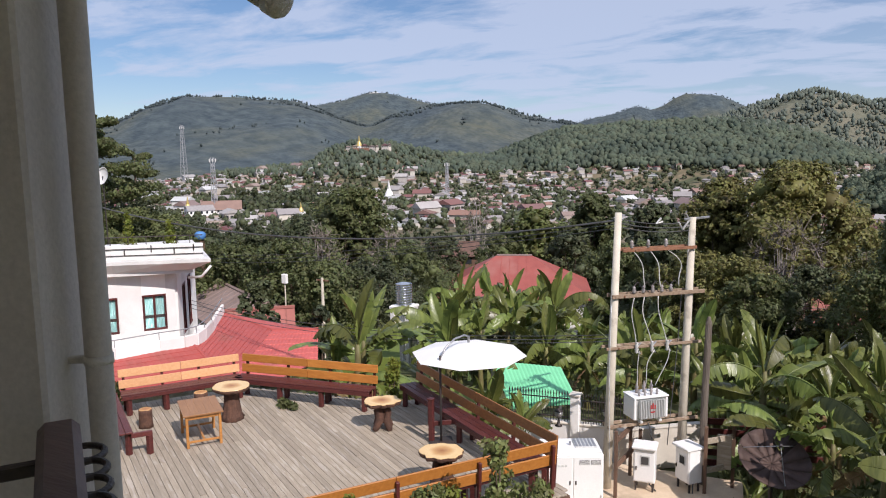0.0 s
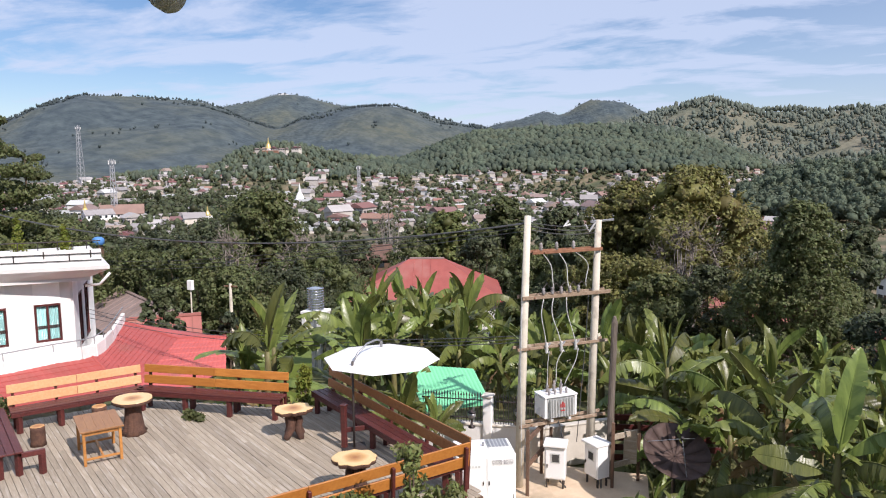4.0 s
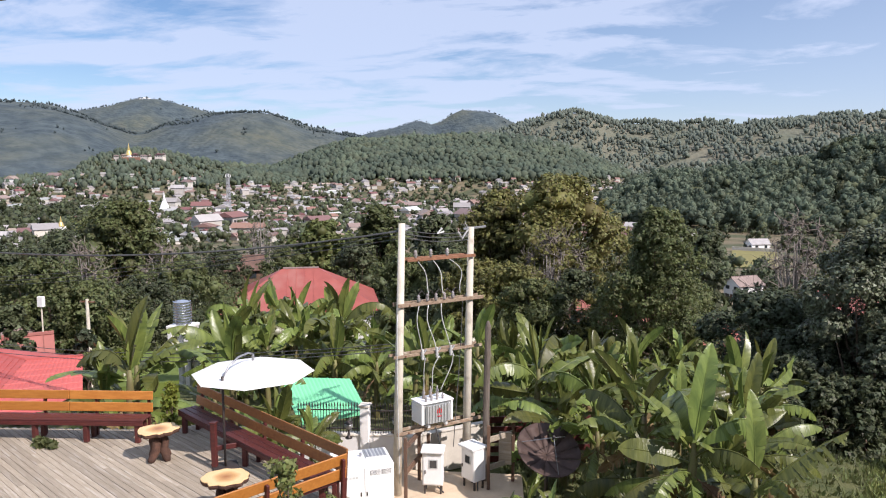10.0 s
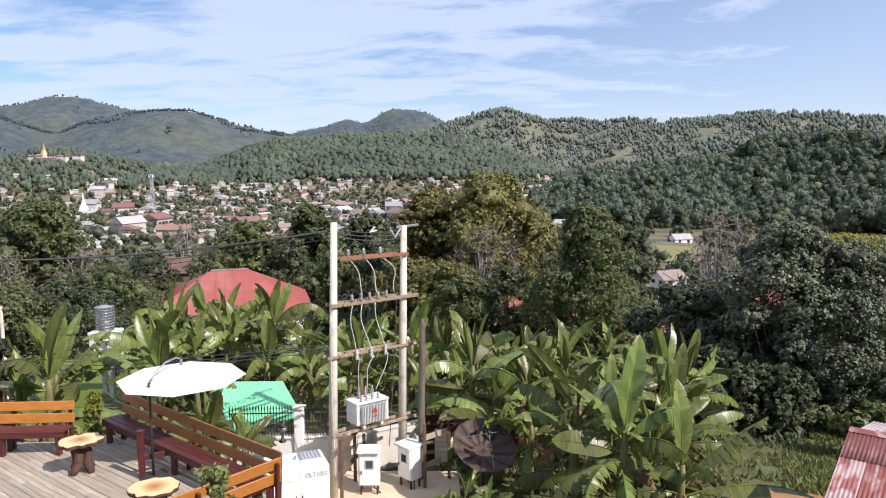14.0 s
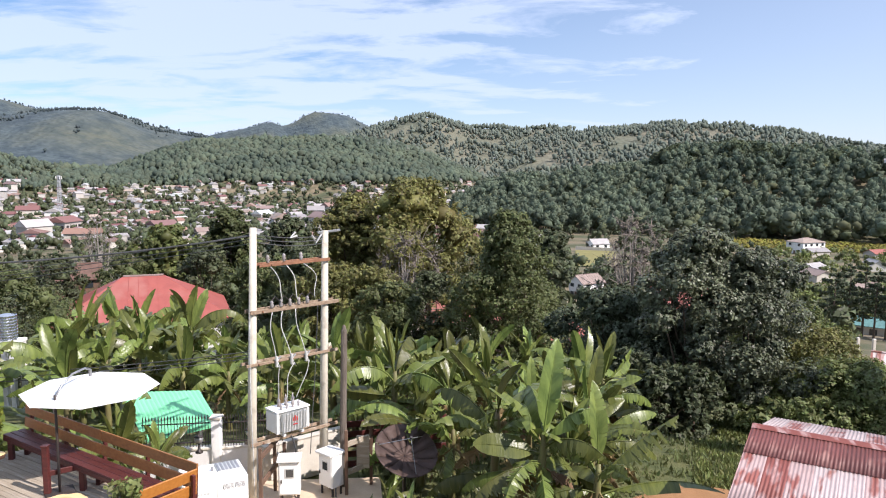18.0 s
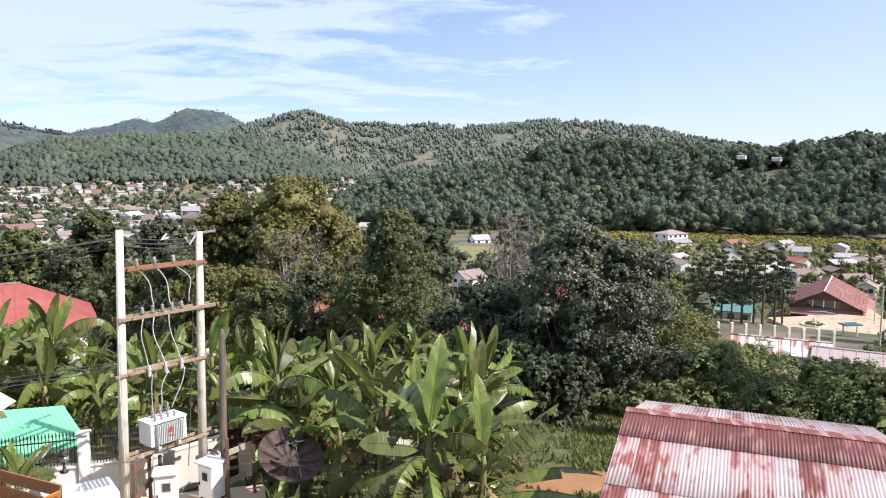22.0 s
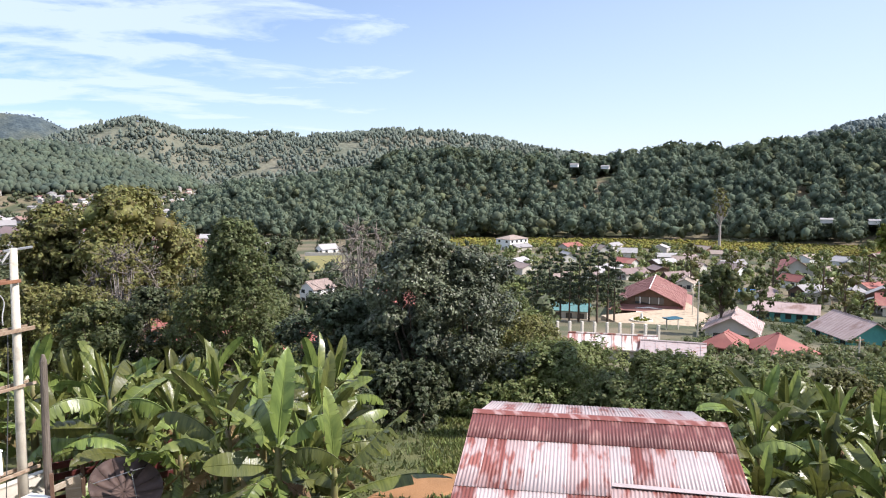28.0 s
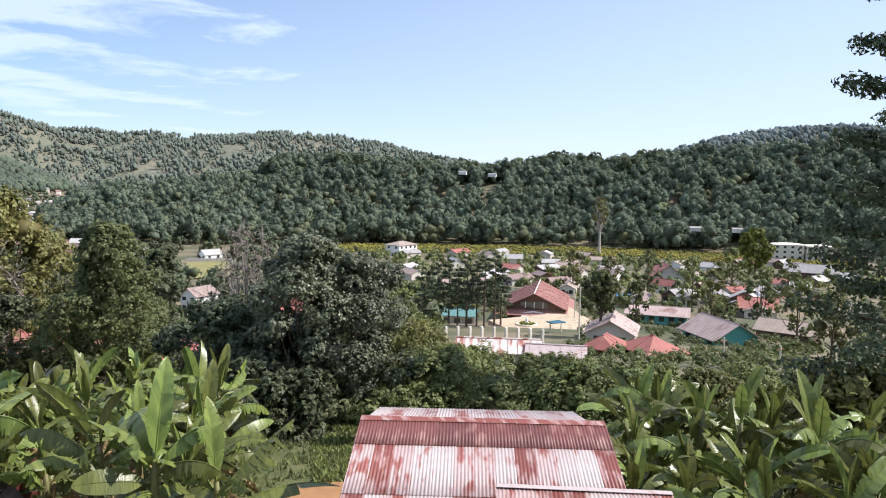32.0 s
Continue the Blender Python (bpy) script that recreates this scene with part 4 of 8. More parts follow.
for k in range(8):
    part("rib", Shape().tube([rel + Vector((0, 0, 0.28)), nodes[3][k] + Vector((0, 0, -0.012))], 0.008, 6), METAL, umb)


def shrub_cards(rng, blobs, n, size):
    return [leaf_cloud(rng, max(4, int(n * b[4])), b[:3], (b[3], b[3], b[3] * b[5]), size, 0.85) for b in blobs]


def bush(name, label, at, blobs, n, size, mat, seed, group="", category="shrub", stems=True):
    """A leafy shrub: stems and a crown of small leaves in uneven clumps. blobs: x, y, z, radius, share, squash."""
    rng = np.random.default_rng(seed)
    ob = thing(name, label, category, Matrix.Translation(at), group)
    if stems:
        st = Shape()
        for b in blobs[:14]:
            st.tube([(b[0] * 0.2, b[1] * 0.2, 0), (b[0] * 0.6, b[1] * 0.6, b[2] * 0.5), b[:3]], [0.02 + b[3] * 0.04, 0.015 + b[3] * 0.02, 0.006], 6)
        part("stem", st, BARK, ob)
    part("foliage", cards(name, shrub_cards(rng, blobs, n, size), mat), mat, ob)
    return ob


def heap(seed, n, rx, ry, z0, z1, r0, r1):
    rg = random.Random(seed)
    return [(rg.uniform(-rx, rx), rg.uniform(-ry, ry), rg.uniform(z0, z1), rg.uniform(r0, r1), 1.0, rg.uniform(0.7, 1.2)) for _ in range(n)]


# planters and climbing plants along the near bench
PL0, PL1 = Vector((-6.6, 7.4, 0)), Vector((-3.35, 11.0, 0))
pd = (PL1 - PL0).normalized()
po = Vector((pd.y, -pd.x, 0))
planter = thing("planter_box", "long grey timber planter full of dry soil", "planter", Matrix.Translation(PL0 + po * 0.52))
for t, w in ((0.0, 0.03), (0.55, 0.03)):
    part("side_board", Shape().beam(po * t + Vector((0, 0, -0.1)), po * t + pd * 4.85 + Vector((0, 0, -0.1)), w, 0.36), DECK, planter)
for s in (0.0, 4.85):
    part("end_board", Shape().beam(pd * s + Vector((0, 0, -0.1)), pd * s + po * 0.55 + Vector((0, 0, -0.1)), 0.03, 0.36), DECK, planter)
part("soil", Shape().beam(po * 0.275 + Vector((0, 0, -0.12)) + pd * 0.02, po * 0.275 + pd * 4.83 + Vector((0, 0, -0.12)), 0.5, 0.3), BARK, planter)
for s in (0.4, 2.4, 4.5):
    part("support", Shape().box(pd * s + po * 0.28 + Vector((0, 0, -1.75)), (0.12, 0.12, 3.0)), BROWNWALL, planter)
for k, (s, hgt, wid) in enumerate(((0.25, 1.15, 0.35), (0.8, 1.3, 0.3), (1.4, 1.25, 0.34), (2.0, 1.4, 0.3), (2.55, 1.1, 0.35), (3.15, 1.9, 0.34), (3.7, 1.0, 0.36))):
    bush("climbing_plant", "leafy climbing plant growing up the bench back", PL0 + po * 0.62 + pd * s, heap(20 + k, 18, wid * 0.6, wid * 0.4, 0.15, hgt, 0.12, 0.23), 110, 0.045, LEAFYELLOW if k % 3 == 1 else LEAFLIGHT, 30 + k, "planter plants")
bush("potted_cypress", "small yellow-green conifer shrub at the bench end", (-9.02, 14.52, -0.05), heap(51, 16, 0.09, 0.09, 0.25, 1.20, 0.10, 0.17), 70, 0.05, LEAFYELLOW, 52)
bush("edge_shrub", "small green shrub at the deck's corner", (-14.95, 11.3, -0.2), heap(53, 10, 0.2, 0.2, 0.2, 0.9, 0.14, 0.25), 60, 0.06, LEAFMID, 54)
bush("weed_tuft", "green weed tuft growing through the deck edge", (-11.1, 13.2, 0.0), heap(55, 8, 0.35, 0.12, 0.03, 0.16, 0.08, 0.14), 30, 0.07, LEAFMID, 56, stems=False)

# ---- transformer yard ----
PADZ = -3.05
pad = part("pavement", Shape().slab([(-7.6, 14.6), (-1.2, 17.2), (-1.6, 20.6), (-6.6, 20.2), (-8.6, 17.2)], -3.6, PADZ), PAD)
tagged(pad, "sandy concrete yard under the transformer", "pavement", kind="structure")
PL, PR = polar(-14.6, 19.3), polar(-8.98, 20.45)
across = (PR - PL).normalized()
toward = Vector((across.y, -across.x, 0))


def on_pole_line(az, el):
    """The place on the upright plane of the two poles at that bearing and angle."""
    w = polar(az, 1.0)
    n = toward
    d = PL.dot(n) / w.dot(n)
    return polar(az, d, level(el, d))


station = thing("transformer_station", "two concrete poles carrying a transformer on steel channels", "transformer")
for p, az, el in ((PL, -14.0, -4.72), (PR, -8.6, -5.0)):
    top = on_pole_line(az, el)
    part("pole", Shape().tube([p + Vector((0, 0, PADZ - 0.3)), (p + top) / 2 * 1.0 + Vector((0, 0, PADZ / 2)), top], [0.128, 0.110, 0.088], 20), CONCRETE, station, smooth=True)
for (a0, e0), (a1, e1), h, arm_mat in (((-13.81, -7.5), (-8.49, -7.23), 0.085, RUSTY), ((-14.57, -11.07), (-7.84, -10.38), 0.10, ARMWOOD), ((-14.95, -14.91), (-7.96, -14.14), 0.075, ARMWOOD), ((-14.75, -20.59), (-8.03, -19.61), 0.09, ARMWOOD)):
    p, q = on_pole_line(a0, e0), on_pole_line(a1, e1)
    z = (p.z + q.z) / 2
    p.z = q.z = z
    for s in (-1, 1):
        chan = part("crossarm", Shape().beam(p + toward * 0.145 * s, q + toward * 0.145 * s, 0.045, h, 0.006), arm_mat, station)
        part("bolt", Shape().tube([p + across * 0.35 + toward * 0.2 * s, p + across * 0.35 + toward * 0.14 * s], 0.022, 8), RUSTY, chan)
Z1, Z2, Z3, Z4 = (on_pole_line(-11.2, e).z for e in (-7.36, -10.72, -14.5, -20.1))


def at_line(s, z, out=0.0):
    return PL.lerp(PR, s) + toward * out + Vector((0, 0, z))


for k, s in enumerate((0.24, 0.45, 0.68)):
    b = at_line(s, Z1 + 0.05, 0.16)
    part("pin_insulator", Shape().lathe([(0.02, 0), (0.05, 0.02), (0.03, 0.05), (0.065, 0.08), (0.035, 0.12), (0.05, 0.15), (0.03, 0.2), (0.0, 0.22)], b, 12), PORCELAIN, station, smooth=True)
for k, s in enumerate((0.28, 0.40, 0.52, 0.64, 0.76)):
    b = at_line(s, Z2 + 0.05, 0.16)
    sw = part("fuse_cutout", Shape().lathe([(0.025, 0), (0.06, 0.03), (0.035, 0.06), (0.06, 0.09), (0.03, 0.12), (0.05, 0.16), (0.01, 0.2)], b, 12), PORCELAIN, station, smooth=True)
    part("contact", Shape().tube([b + Vector((0, 0, 0.2)), b + across * 0.1 + Vector((0, 0, 0.30)), b + across * 0.2 + Vector((0, 0, 0.18))], 0.014, 6), DARKMETAL, sw)
for k, s in enumerate((0.32, 0.52, 0.72)):
    b = at_line(s, Z3 - 0.03, 0.20)
    part("surge_arrester", Shape().lathe([(0.012, 0.16), (0.05, 0.14), (0.03, 0.1), (0.06, 0.06), (0.03, 0.02), (0.06, -0.03), (0.03, -0.07), (0.05, -0.11), (0.0, -0.15)], b, 12), WHITEWIRE, station, smooth=True)
    part("bracket", Shape().tube([b + across * 0.12 + Vector((0, 0, 0.14)), b + Vector((0, 0, 0.02)), b + across * 0.1 + Vector((0, 0, -0.16))], 0.022, 6), METAL, station)


def lead(p, q, bow, mat=WHITEWIRE, r=0.013):
    p, q, bow = Vector(p), Vector(q), Vector(bow)
    pts = [p.lerp(q, t) + bow * math.sin(math.pi * t) + bow * 0.35 * math.sin(2 * math.pi * t) for t in np.linspace(0, 1, 14)]
    part("lead", Shape().tube(pts, r, 7), mat, station, smooth=True)


for k in range(3):
    s1, s2, s3 = (0.24, 0.45, 0.68)[k], (0.40, 0.60, 0.84)[k], (0.32, 0.52, 0.72)[k]
    lead(at_line(s1 + 0.02, Z1 - 0.05, 0.22), at_line(s2, Z2 + 0.2, 0.25), across * (0.10 + 0.12 * (k == 2)))
    lead(at_line((0.27, 0.40, 0.58)[k], Z2 - 0.05, 0.22), at_line(s3 - 0.02, Z3 + 0.1, 0.25), across * (-0.08, -0.1, -0.06)[k])
    lead(at_line(s3 + 0.03, Z3 - 0.12, 0.22), at_line((0.36, 0.47, 0.60)[k], Z4 + 1.0, 0.1), across * (-0.02, -0.1, 0.06)[k])

tr0 = (on_pole_line(-13.2, -20) + on_pole_line(-10.2, -20)) / 2
tx = Matrix.Translation((tr0.x, tr0.y, Z4 + 0.08)) @ Matrix.Rotation(math.atan2(across.y, across.x), 4, "Z")
trans = thing("transformer", "pale grey finned oil transformer with bushings on top", "transformer", tx)
part("tank", Shape().box((0, 0, 0.36), (0.86, 0.50, 0.60), None, 0.02), GREYFIN, trans)
part("lid", Shape().box((0, 0, 0.68), (1.04, 0.62, 0.045), None, 0.01), SHEETWHITE, trans)
for k in range(15):
    x = -0.34 + k * 0.0486
    for s in (-1, 1):
        part("cooling_fin", Shape().box((x, s * 0.315, 0.37), (0.022, 0.13, 0.50), None, 0.006), GREYFIN, trans)
for s in (-1, 1):
    part("end_panel", Shape().box((s * 0.47, 0, 0.36), (0.07, 0.58, 0.56), None, 0.015), SHEETWHITE, trans)
    part("base_channel", Shape().box((s * 0.28, 0, 0.02), (0.08, 0.62, 0.07), None, 0.006), GREYFIN, trans)
RED = material("red_warning_paint", (0.55, 0.05, 0.05), 0.5, bump=0.0)
part("warning_mark", Shape().box((0.0, -0.383, 0.46), (0.035, 0.006, 0.15)).box((0.06, -0.383, 0.44), (0.03, 0.006, 0.11)).box((-0.06, -0.383, 0.44), (0.03, 0.006, 0.11)).box((0, -0.383, 0.30), (0.14, 0.006, 0.03)), RED, trans, "small red warning mark")
for k in range(3):
    part("bushing", Shape().lathe([(0.05, 0), (0.035, 0.05), (0.06, 0.08), (0.03, 0.12), (0.055, 0.16), (0.025, 0.22), (0.012, 0.32)], (-0.22 + 0.22 * k, 0.10, 0.70), 12), PORCELAIN, trans, smooth=True)
for k in range(4):
    part("bushing", Shape().lathe([(0.035, 0), (0.025, 0.05), (0.04, 0.08), (0.01, 0.18)], (-0.30 + 0.18 * k, -0.16, 0.70), 10), PORCELAIN, trans, smooth=True)
lead(at_line(0.5, Z4, 0.18), at_line(0.62, PADZ + 0.7, 0.05), across * 0.04, WIRE, 0.02)
lead(at_line(0.98, Z2 - 0.1, -0.1), at_line(0.80, PADZ + 1.0, 0.05), across * 0.02, WIRE, 0.012)
lead(PL + Vector((0.10, -0.12, 2.0)), PL + Vector((0.13, -0.16, PADZ + 0.4)), across * -0.03, WHITEWIRE, 0.012)


def cabinet(label, az, d, az_w, turn, h=1.12):
    ob = thing("meter_cabinet", label, "electrical cabinet", Matrix.Translation(polar(az, d, PADZ)) @ Matrix.Rotation(turn, 4, "Z"), "meter cabinets")
    part("body", Shape().box((0, 0, 0.26 + h / 2), (0.56, 0.42, h), None, 0.012), SHEETWHITE, ob)
    part("hood", Shape().box((0, -0.03, 0.26 + h + 0.035), (0.64, 0.56, 0.07), None, 0.02), SHEETWHITE, ob)
    dr = part("door", Shape().box((0, -0.220, 0.26 + h * 0.49), (0.50, 0.02, h * 0.9), None, 0.006), SHEETWHITE, ob)
    part("window_frame", Shape().box((0.02, -0.235, 0.26 + h * 0.66), (0.25, 0.014, 0.27), None, 0.006), GREYFIN, dr)
    part("meter_window", Shape().box((0.02, -0.244, 0.26 + h * 0.66), (0.19, 0.006, 0.21)), WINDOW, dr)
    part("handle", Shape().box((-0.20, -0.242, 0.26 + h * 0.42), (0.03, 0.03, 0.10), None, 0.006), DARKMETAL, dr)
    for x in (-0.22, 0.22):
        for y in (-0.15, 0.15):
            part("leg", Shape().box((x, y, 0.135), (0.045, 0.045, 0.27)), DARKMETAL, ob)
    part("cable", Shape().tube([(0.1, 0.1, 0.28), (0.12, 0.05, 0.12), (0.3, -0.1, 0.02)], 0.02, 8), WIRE, ob)
    return ob


cabinet("white steel meter cabinet with a small window", -11.62, 19.45, 1.9, 0.10, 0.94)
cabinet("white steel meter cabinet turned aside, hood on top", -8.35, 19.75, 1.9, -0.72, 0.92)

# generator: a white sound-proof canopy with a sloped hood
gn = Matrix.Translation(polar(-17.5, 17.95, PADZ)) @ Matrix.Rotation(radians(27), 4, "Z")
gen = thing("generator", "white sound-proof diesel generator canopy", "generator", gn)
GL, GW, GH = 1.52, 0.95, 1.46
part("base_frame", Shape().box((0, 0, 0.09), (GL + 0.1, GW + 0.06, 0.18), None, 0.02), DARKMETAL, gen)
part("canopy_body", Shape().box((0, 0, 0.18 + GH / 2), (GL, GW, GH), None, 0.035), SHEETWHITE, gen)
part("roof_panel", Shape().box((0.0, 0, 0.18 + GH + 0.02), (GL - 0.08, GW - 0.08, 0.05), None, 0.02), SHEETWHITE, gen)
part("exhaust_hood", Shape().box((0.38, 0.08, 0.18 + GH + 0.055), (0.56, 0.56, 0.04), None, 0.012), GREYFIN, gen, "pale grey roof vent panel")
for k in range(6):
    part("vent_slat", Shape().box((0.15 + 0.09 * k, 0.08, 0.18 + GH + 0.082), (0.05, 0.50, 0.014)), METAL, gen)
for x in (-0.37, 0.37):
    dr = part("service_door", Shape().box((x, -GW / 2 - 0.006, 0.18 + GH * 0.52), (0.70, 0.02, GH * 0.86), None, 0.008), SHEETWHITE, gen)
    part("door_handle", Shape().box((x * 0.2, -GW / 2 - 0.026, 0.18 + GH * 0.5), (0.03, 0.024, 0.10), None, 0.006), DARKMETAL, dr)
    part("hinge", Shape().tube([(x * 1.88, -GW / 2 - 0.018, 0.45), (x * 1.88, -GW / 2 - 0.018, 0.58)], 0.012, 8), METAL, dr)
for k in range(2):
    lv = part("louvre", Shape().box((0.28 + 0.28 * k, -GW / 2 - 0.020, 0.18 + GH * 0.86), (0.24, 0.012, 0.11)), DARKMETAL, gen)
    for j in range(4):
        part("louvre_slat", Shape().box((0.28 + 0.28 * k, -GW / 2 - 0.028, 0.18 + GH * 0.86 - 0.04 + 0.027 * j), (0.23, 0.012, 0.012)), SHEETWHITE, lv)
for k in range(5):
    part("side_louvre", Shape().box((-GL / 2 - 0.012, 0, 0.50 + 0.17 * k), (0.05, GW * 0.8, 0.05), None, 0.01), SHEETWHITE, gen)
for k in range(6):
    part("brand_plate", Shape().box((-0.58 + 0.08 * k, -GW / 2 - 0.019, 0.18 + GH * 0.80), (0.055, 0.006, 0.05)), GREYFIN, gen, "unreadable grey lettering bar")
part("lifting_eye", Shape().tube([(0, 0, 0.18 + GH + 0.04), (0, 0, 0.18 + GH + 0.14)], 0.03, 8), METAL, gen)

# low wall, gate post, spear fence and lamp
YW = [polar(-22.4, 21.9), polar(-12.0, 21.3)]
wall = thing("yard_wall", "white plastered yard wall with grey coping", "wall", kind="structure")
part("wall_body", Shape().beam(YW[0] + Vector((0, 0, -2.75)), YW[1] + Vector((0, 0, -2.75)), 0.18, 1.2, 0.02), WHITE, wall)
part("coping", Shape().beam(YW[0] + Vector((0, 0, -2.12)), YW[1] + Vector((0, 0, -2.12)), 0.26, 0.07, 0.015), CREAM, wall)
W2a, W2b = polar(-13.7, 21.0), polar(-7.5, 22.2)
wall2 = thing("yard_wall", "cream plastered wall behind the transformer yard", "wall", kind="structure")
part("wall_body", Shape().beam(W2a + Vector((0, 0, -2.72)), W2b + Vector((0, 0, -2.72)), 0.16, 1.25, 0.02), CREAM, wall2)
part("coping", Shape().beam(W2a + Vector((0, 0, -2.07)), W2b + Vector((0, 0, -2.07)), 0.22, 0.06, 0.015), CREAM, wall2)
gp = polar(-17.05, 21.45)
post = thing("gate_post", "white square masonry gate post with a capstone", "post", Matrix.Translation(gp))
part("shaft", Shape().box((0, 0, -2.3), (0.27, 0.27, 2.1), None, 0.015), WHITE, post)
part("capstone", Shape().box((0, 0, -1.21), (0.34, 0.34, 0.08), None, 0.02), CREAM, post)
fence = thing("spear_fence", "black iron spear fence on the white wall", "fence")
for (p, q, n) in ((YW[0], gp - Vector((0.2, 0, 0)), 22), (gp + Vector((0.2, 0, 0)), YW[1], 22)):
    for z in (-1.95, -1.38):
        part("fence_rail", Shape().beam(p + Vector((0, 0, z)), q + Vector((0, 0, z)), 0.03, 0.035, 0.004), DARKMETAL, fence)
    bar = Shape().tube([(0, 0, -2.08), (0, 0, -1.28), (0, 0, -1.24), (0, 0, -1.12)], [0.012, 0.012, 0.026, 0.002], 6).mesh("fence_bar", DARKMETAL)
    for k in range(n):
        part("fence_bar", bar, DARKMETAL, fence, m=Matrix.Translation(p.lerp(q, (k + 0.5) / n)))


def globe_lamp(label, at, h):
    ob = thing("garden_lamp", label, "lamp", Matrix.Translation(at), "garden lamps")
    part("stem", Shape().lathe([(0.10, 0), (0.11, 0.03), (0.05, 0.07), (0.03, h * 0.4), (0.03, h * 0.5), (0.08, h * 0.55)], (0, 0, 0), 14), DARKMETAL, ob, smooth=True)
    part("lantern", Shape().lathe([(0.07, h * 0.55), (0.12, h * 0.68), (0.125, h * 0.8), (0.09, h * 0.9)], (0, 0, 0), 12), METAL, ob, smooth=True)
    part("lantern_cap", Shape().lathe([(0.14, h * 0.9), (0.10, h * 0.96), (0.02, h * 1.02), (0.015, h * 1.1)], (0, 0, 0), 12), DARKMETAL, ob, smooth=True)


globe_lamp("small iron garden lantern on the wall", polar(-18.38, 21.1, -2.085), 0.52)
globe_lamp("small iron garden lantern on a wall pier", polar(-14.6, 21.35, -2.085), 0.5)

OLDPOLE = material("dark_weathered_pole", (0.23, 0.19, 0.155), 0.9, (0.11, 0.09, 0.07), 4.0, stretch=(3, 3, 0.4), bump=0.6, fine=24)
# leaning wooden pole, rails and steps
wp = thing("wooden_pole", "weathered grey wooden pole", "pole")
wp0 = polar(-7.35, 20.2)
part("pole", Shape().tube([wp0 + Vector((0, 0, -3.3)), wp0 + Vector((0, 0, -1.0)), polar(-7.22, 20.2, level(-12.75, 20.2)), polar(-7.22, 20.2, level(-12.3, 20.2))], [0.10, 0.095, 0.085, 0.035], 12), OLDPOLE, wp)
rails = thing("timber_railing", "rough dark timber railing round the yard", "railing")
for az, d, e in ((-13.87, 18.75, -21.1), (-7.14, 19.6, -20.2), (-5.16, 20.2, -19.25), (-12.75, 20.2, -20.6), (-12.0, 20.6, -20.8)):
    b = polar(az, d)
    part("rail_post", Shape().box(b + Vector((0, 0, (level(e, d) - 3.3) / 2)), (0.085, 0.085, level(e, d) + 3.3), None, 0.006), BROWNWALL, rails)
for (a0, d0), (a1, d1), z, mt in (((-13.87, 18.75), (-12.0, 20.6), -1.5, BROWNWALL), ((-13.87, 18.75), (-12.0, 20.6), -2.2, BROWNWALL), ((-7.14, 19.6), (-5.16, 20.2), -1.62, DECK), ((-7.14, 19.6), (-5.16, 20.2), -2.42, DECK)):
    part("rail_board", Shape().beam(polar(a0, d0, z), polar(a1, d1, z), 0.04, 0.16, 0.006), mt, rails)
part("gate_panel", Shape().box(polar(-5.8, 20.0, -2.0), (0.36, 0.05, 0.95), None, 0.01), DECK, rails)
mf = thing("board_fence", "dark maroon horizontal board fence", "fence")
f0, f1 = polar(-7.2, 22.3), polar(1.5, 23.5)
for k in range(5):
    part("fence_board", Shape().beam(f0 + Vector((0, 0, -3.3 + 0.32 * k)), f1 + Vector((0, 0, -3.5 + 0.32 * k)), 0.03, 0.20, 0.005), MAROON, mf)
for t in (0, 0.33, 0.66, 1):
    part("fence_post", Shape().box(f0.lerp(f1, t) + Vector((0, 0.06, -2.8)), (0.09, 0.09, 2.0)), MAROON, mf)

# rusty satellite dish
dm = Matrix.Translation(polar(-2.5, 18.6, level(-22.2, 18.6))) @ Matrix.Rotation(radians(-62), 4, "Z") @ Matrix.Rotation(radians(33), 4, "Y")
dish = thing("satellite_dish", "big rusty brown mesh satellite dish on a post", "satellite dish", dm)
DISHM = material("rusty_dish_mesh", (0.100, 0.064, 0.052), 0.65, (0.060, 0.040, 0.034), 3.0, metal=0.3, bump=0.4)
prof = [(0.02 + 0.83 * k / 6, 0.26 * (k / 6) ** 2) for k in range(7)]
for k in range(12):
    sg = Shape()
    ring = []
    for r, z in prof:
        ring.append([(r * math.cos(a), r * math.sin(a), z) for a in (2 * math.pi * (k + 0.02) / 12, 2 * math.pi * (k + 0.5) / 12, 2 * math.pi * (k + 0.98) / 12)])
    sg.tube_rings(ring, closed=False)
    pn = part("dish_panel", sg, DISHM, dish, smooth=True)
    pn.modifiers.new("thick", "SOLIDIFY").thickness = 0.012
    part("rib", Shape().tube([(r * math.cos(2 * math.pi * k / 12), r * math.sin(2 * math.pi * k / 12), z - 0.015) for r, z in prof], 0.014, 6), DARKMETAL, dish)
for k in range(3):
    a = k * 2.094
    part("feed_strut", Shape().tube([(0.72 * math.cos(a), 0.72 * math.sin(a), 0.20), (0, 0, 0.75)], 0.01, 6), METAL, dish)
part("feed_horn", Shape().tube([(0, 0, 0.68), (0, 0, 0.80)], 0.035, 10), DARKMETAL, dish)
part("mount_post", Shape().tube([dm.inverted() @ polar(-2.5, 18.75, -4.0), dm.inverted() @ polar(-2.5, 18.75, level(-22.6, 18.6)), (0, 0, -0.02)], 0.05, 8), DARKMETAL, dish)

# ---- corrugated shed roofs ----
def sheet_material(name, base, rust, at):
    return material(name, base, 0.55, tuple(c * 0.80 for c in base), 2.6, bump=0.1, piece=0.12, stain=rust, stain_at=at, stretch=(4.6, 1.3, 1.0), fine=30, metal=0.0)


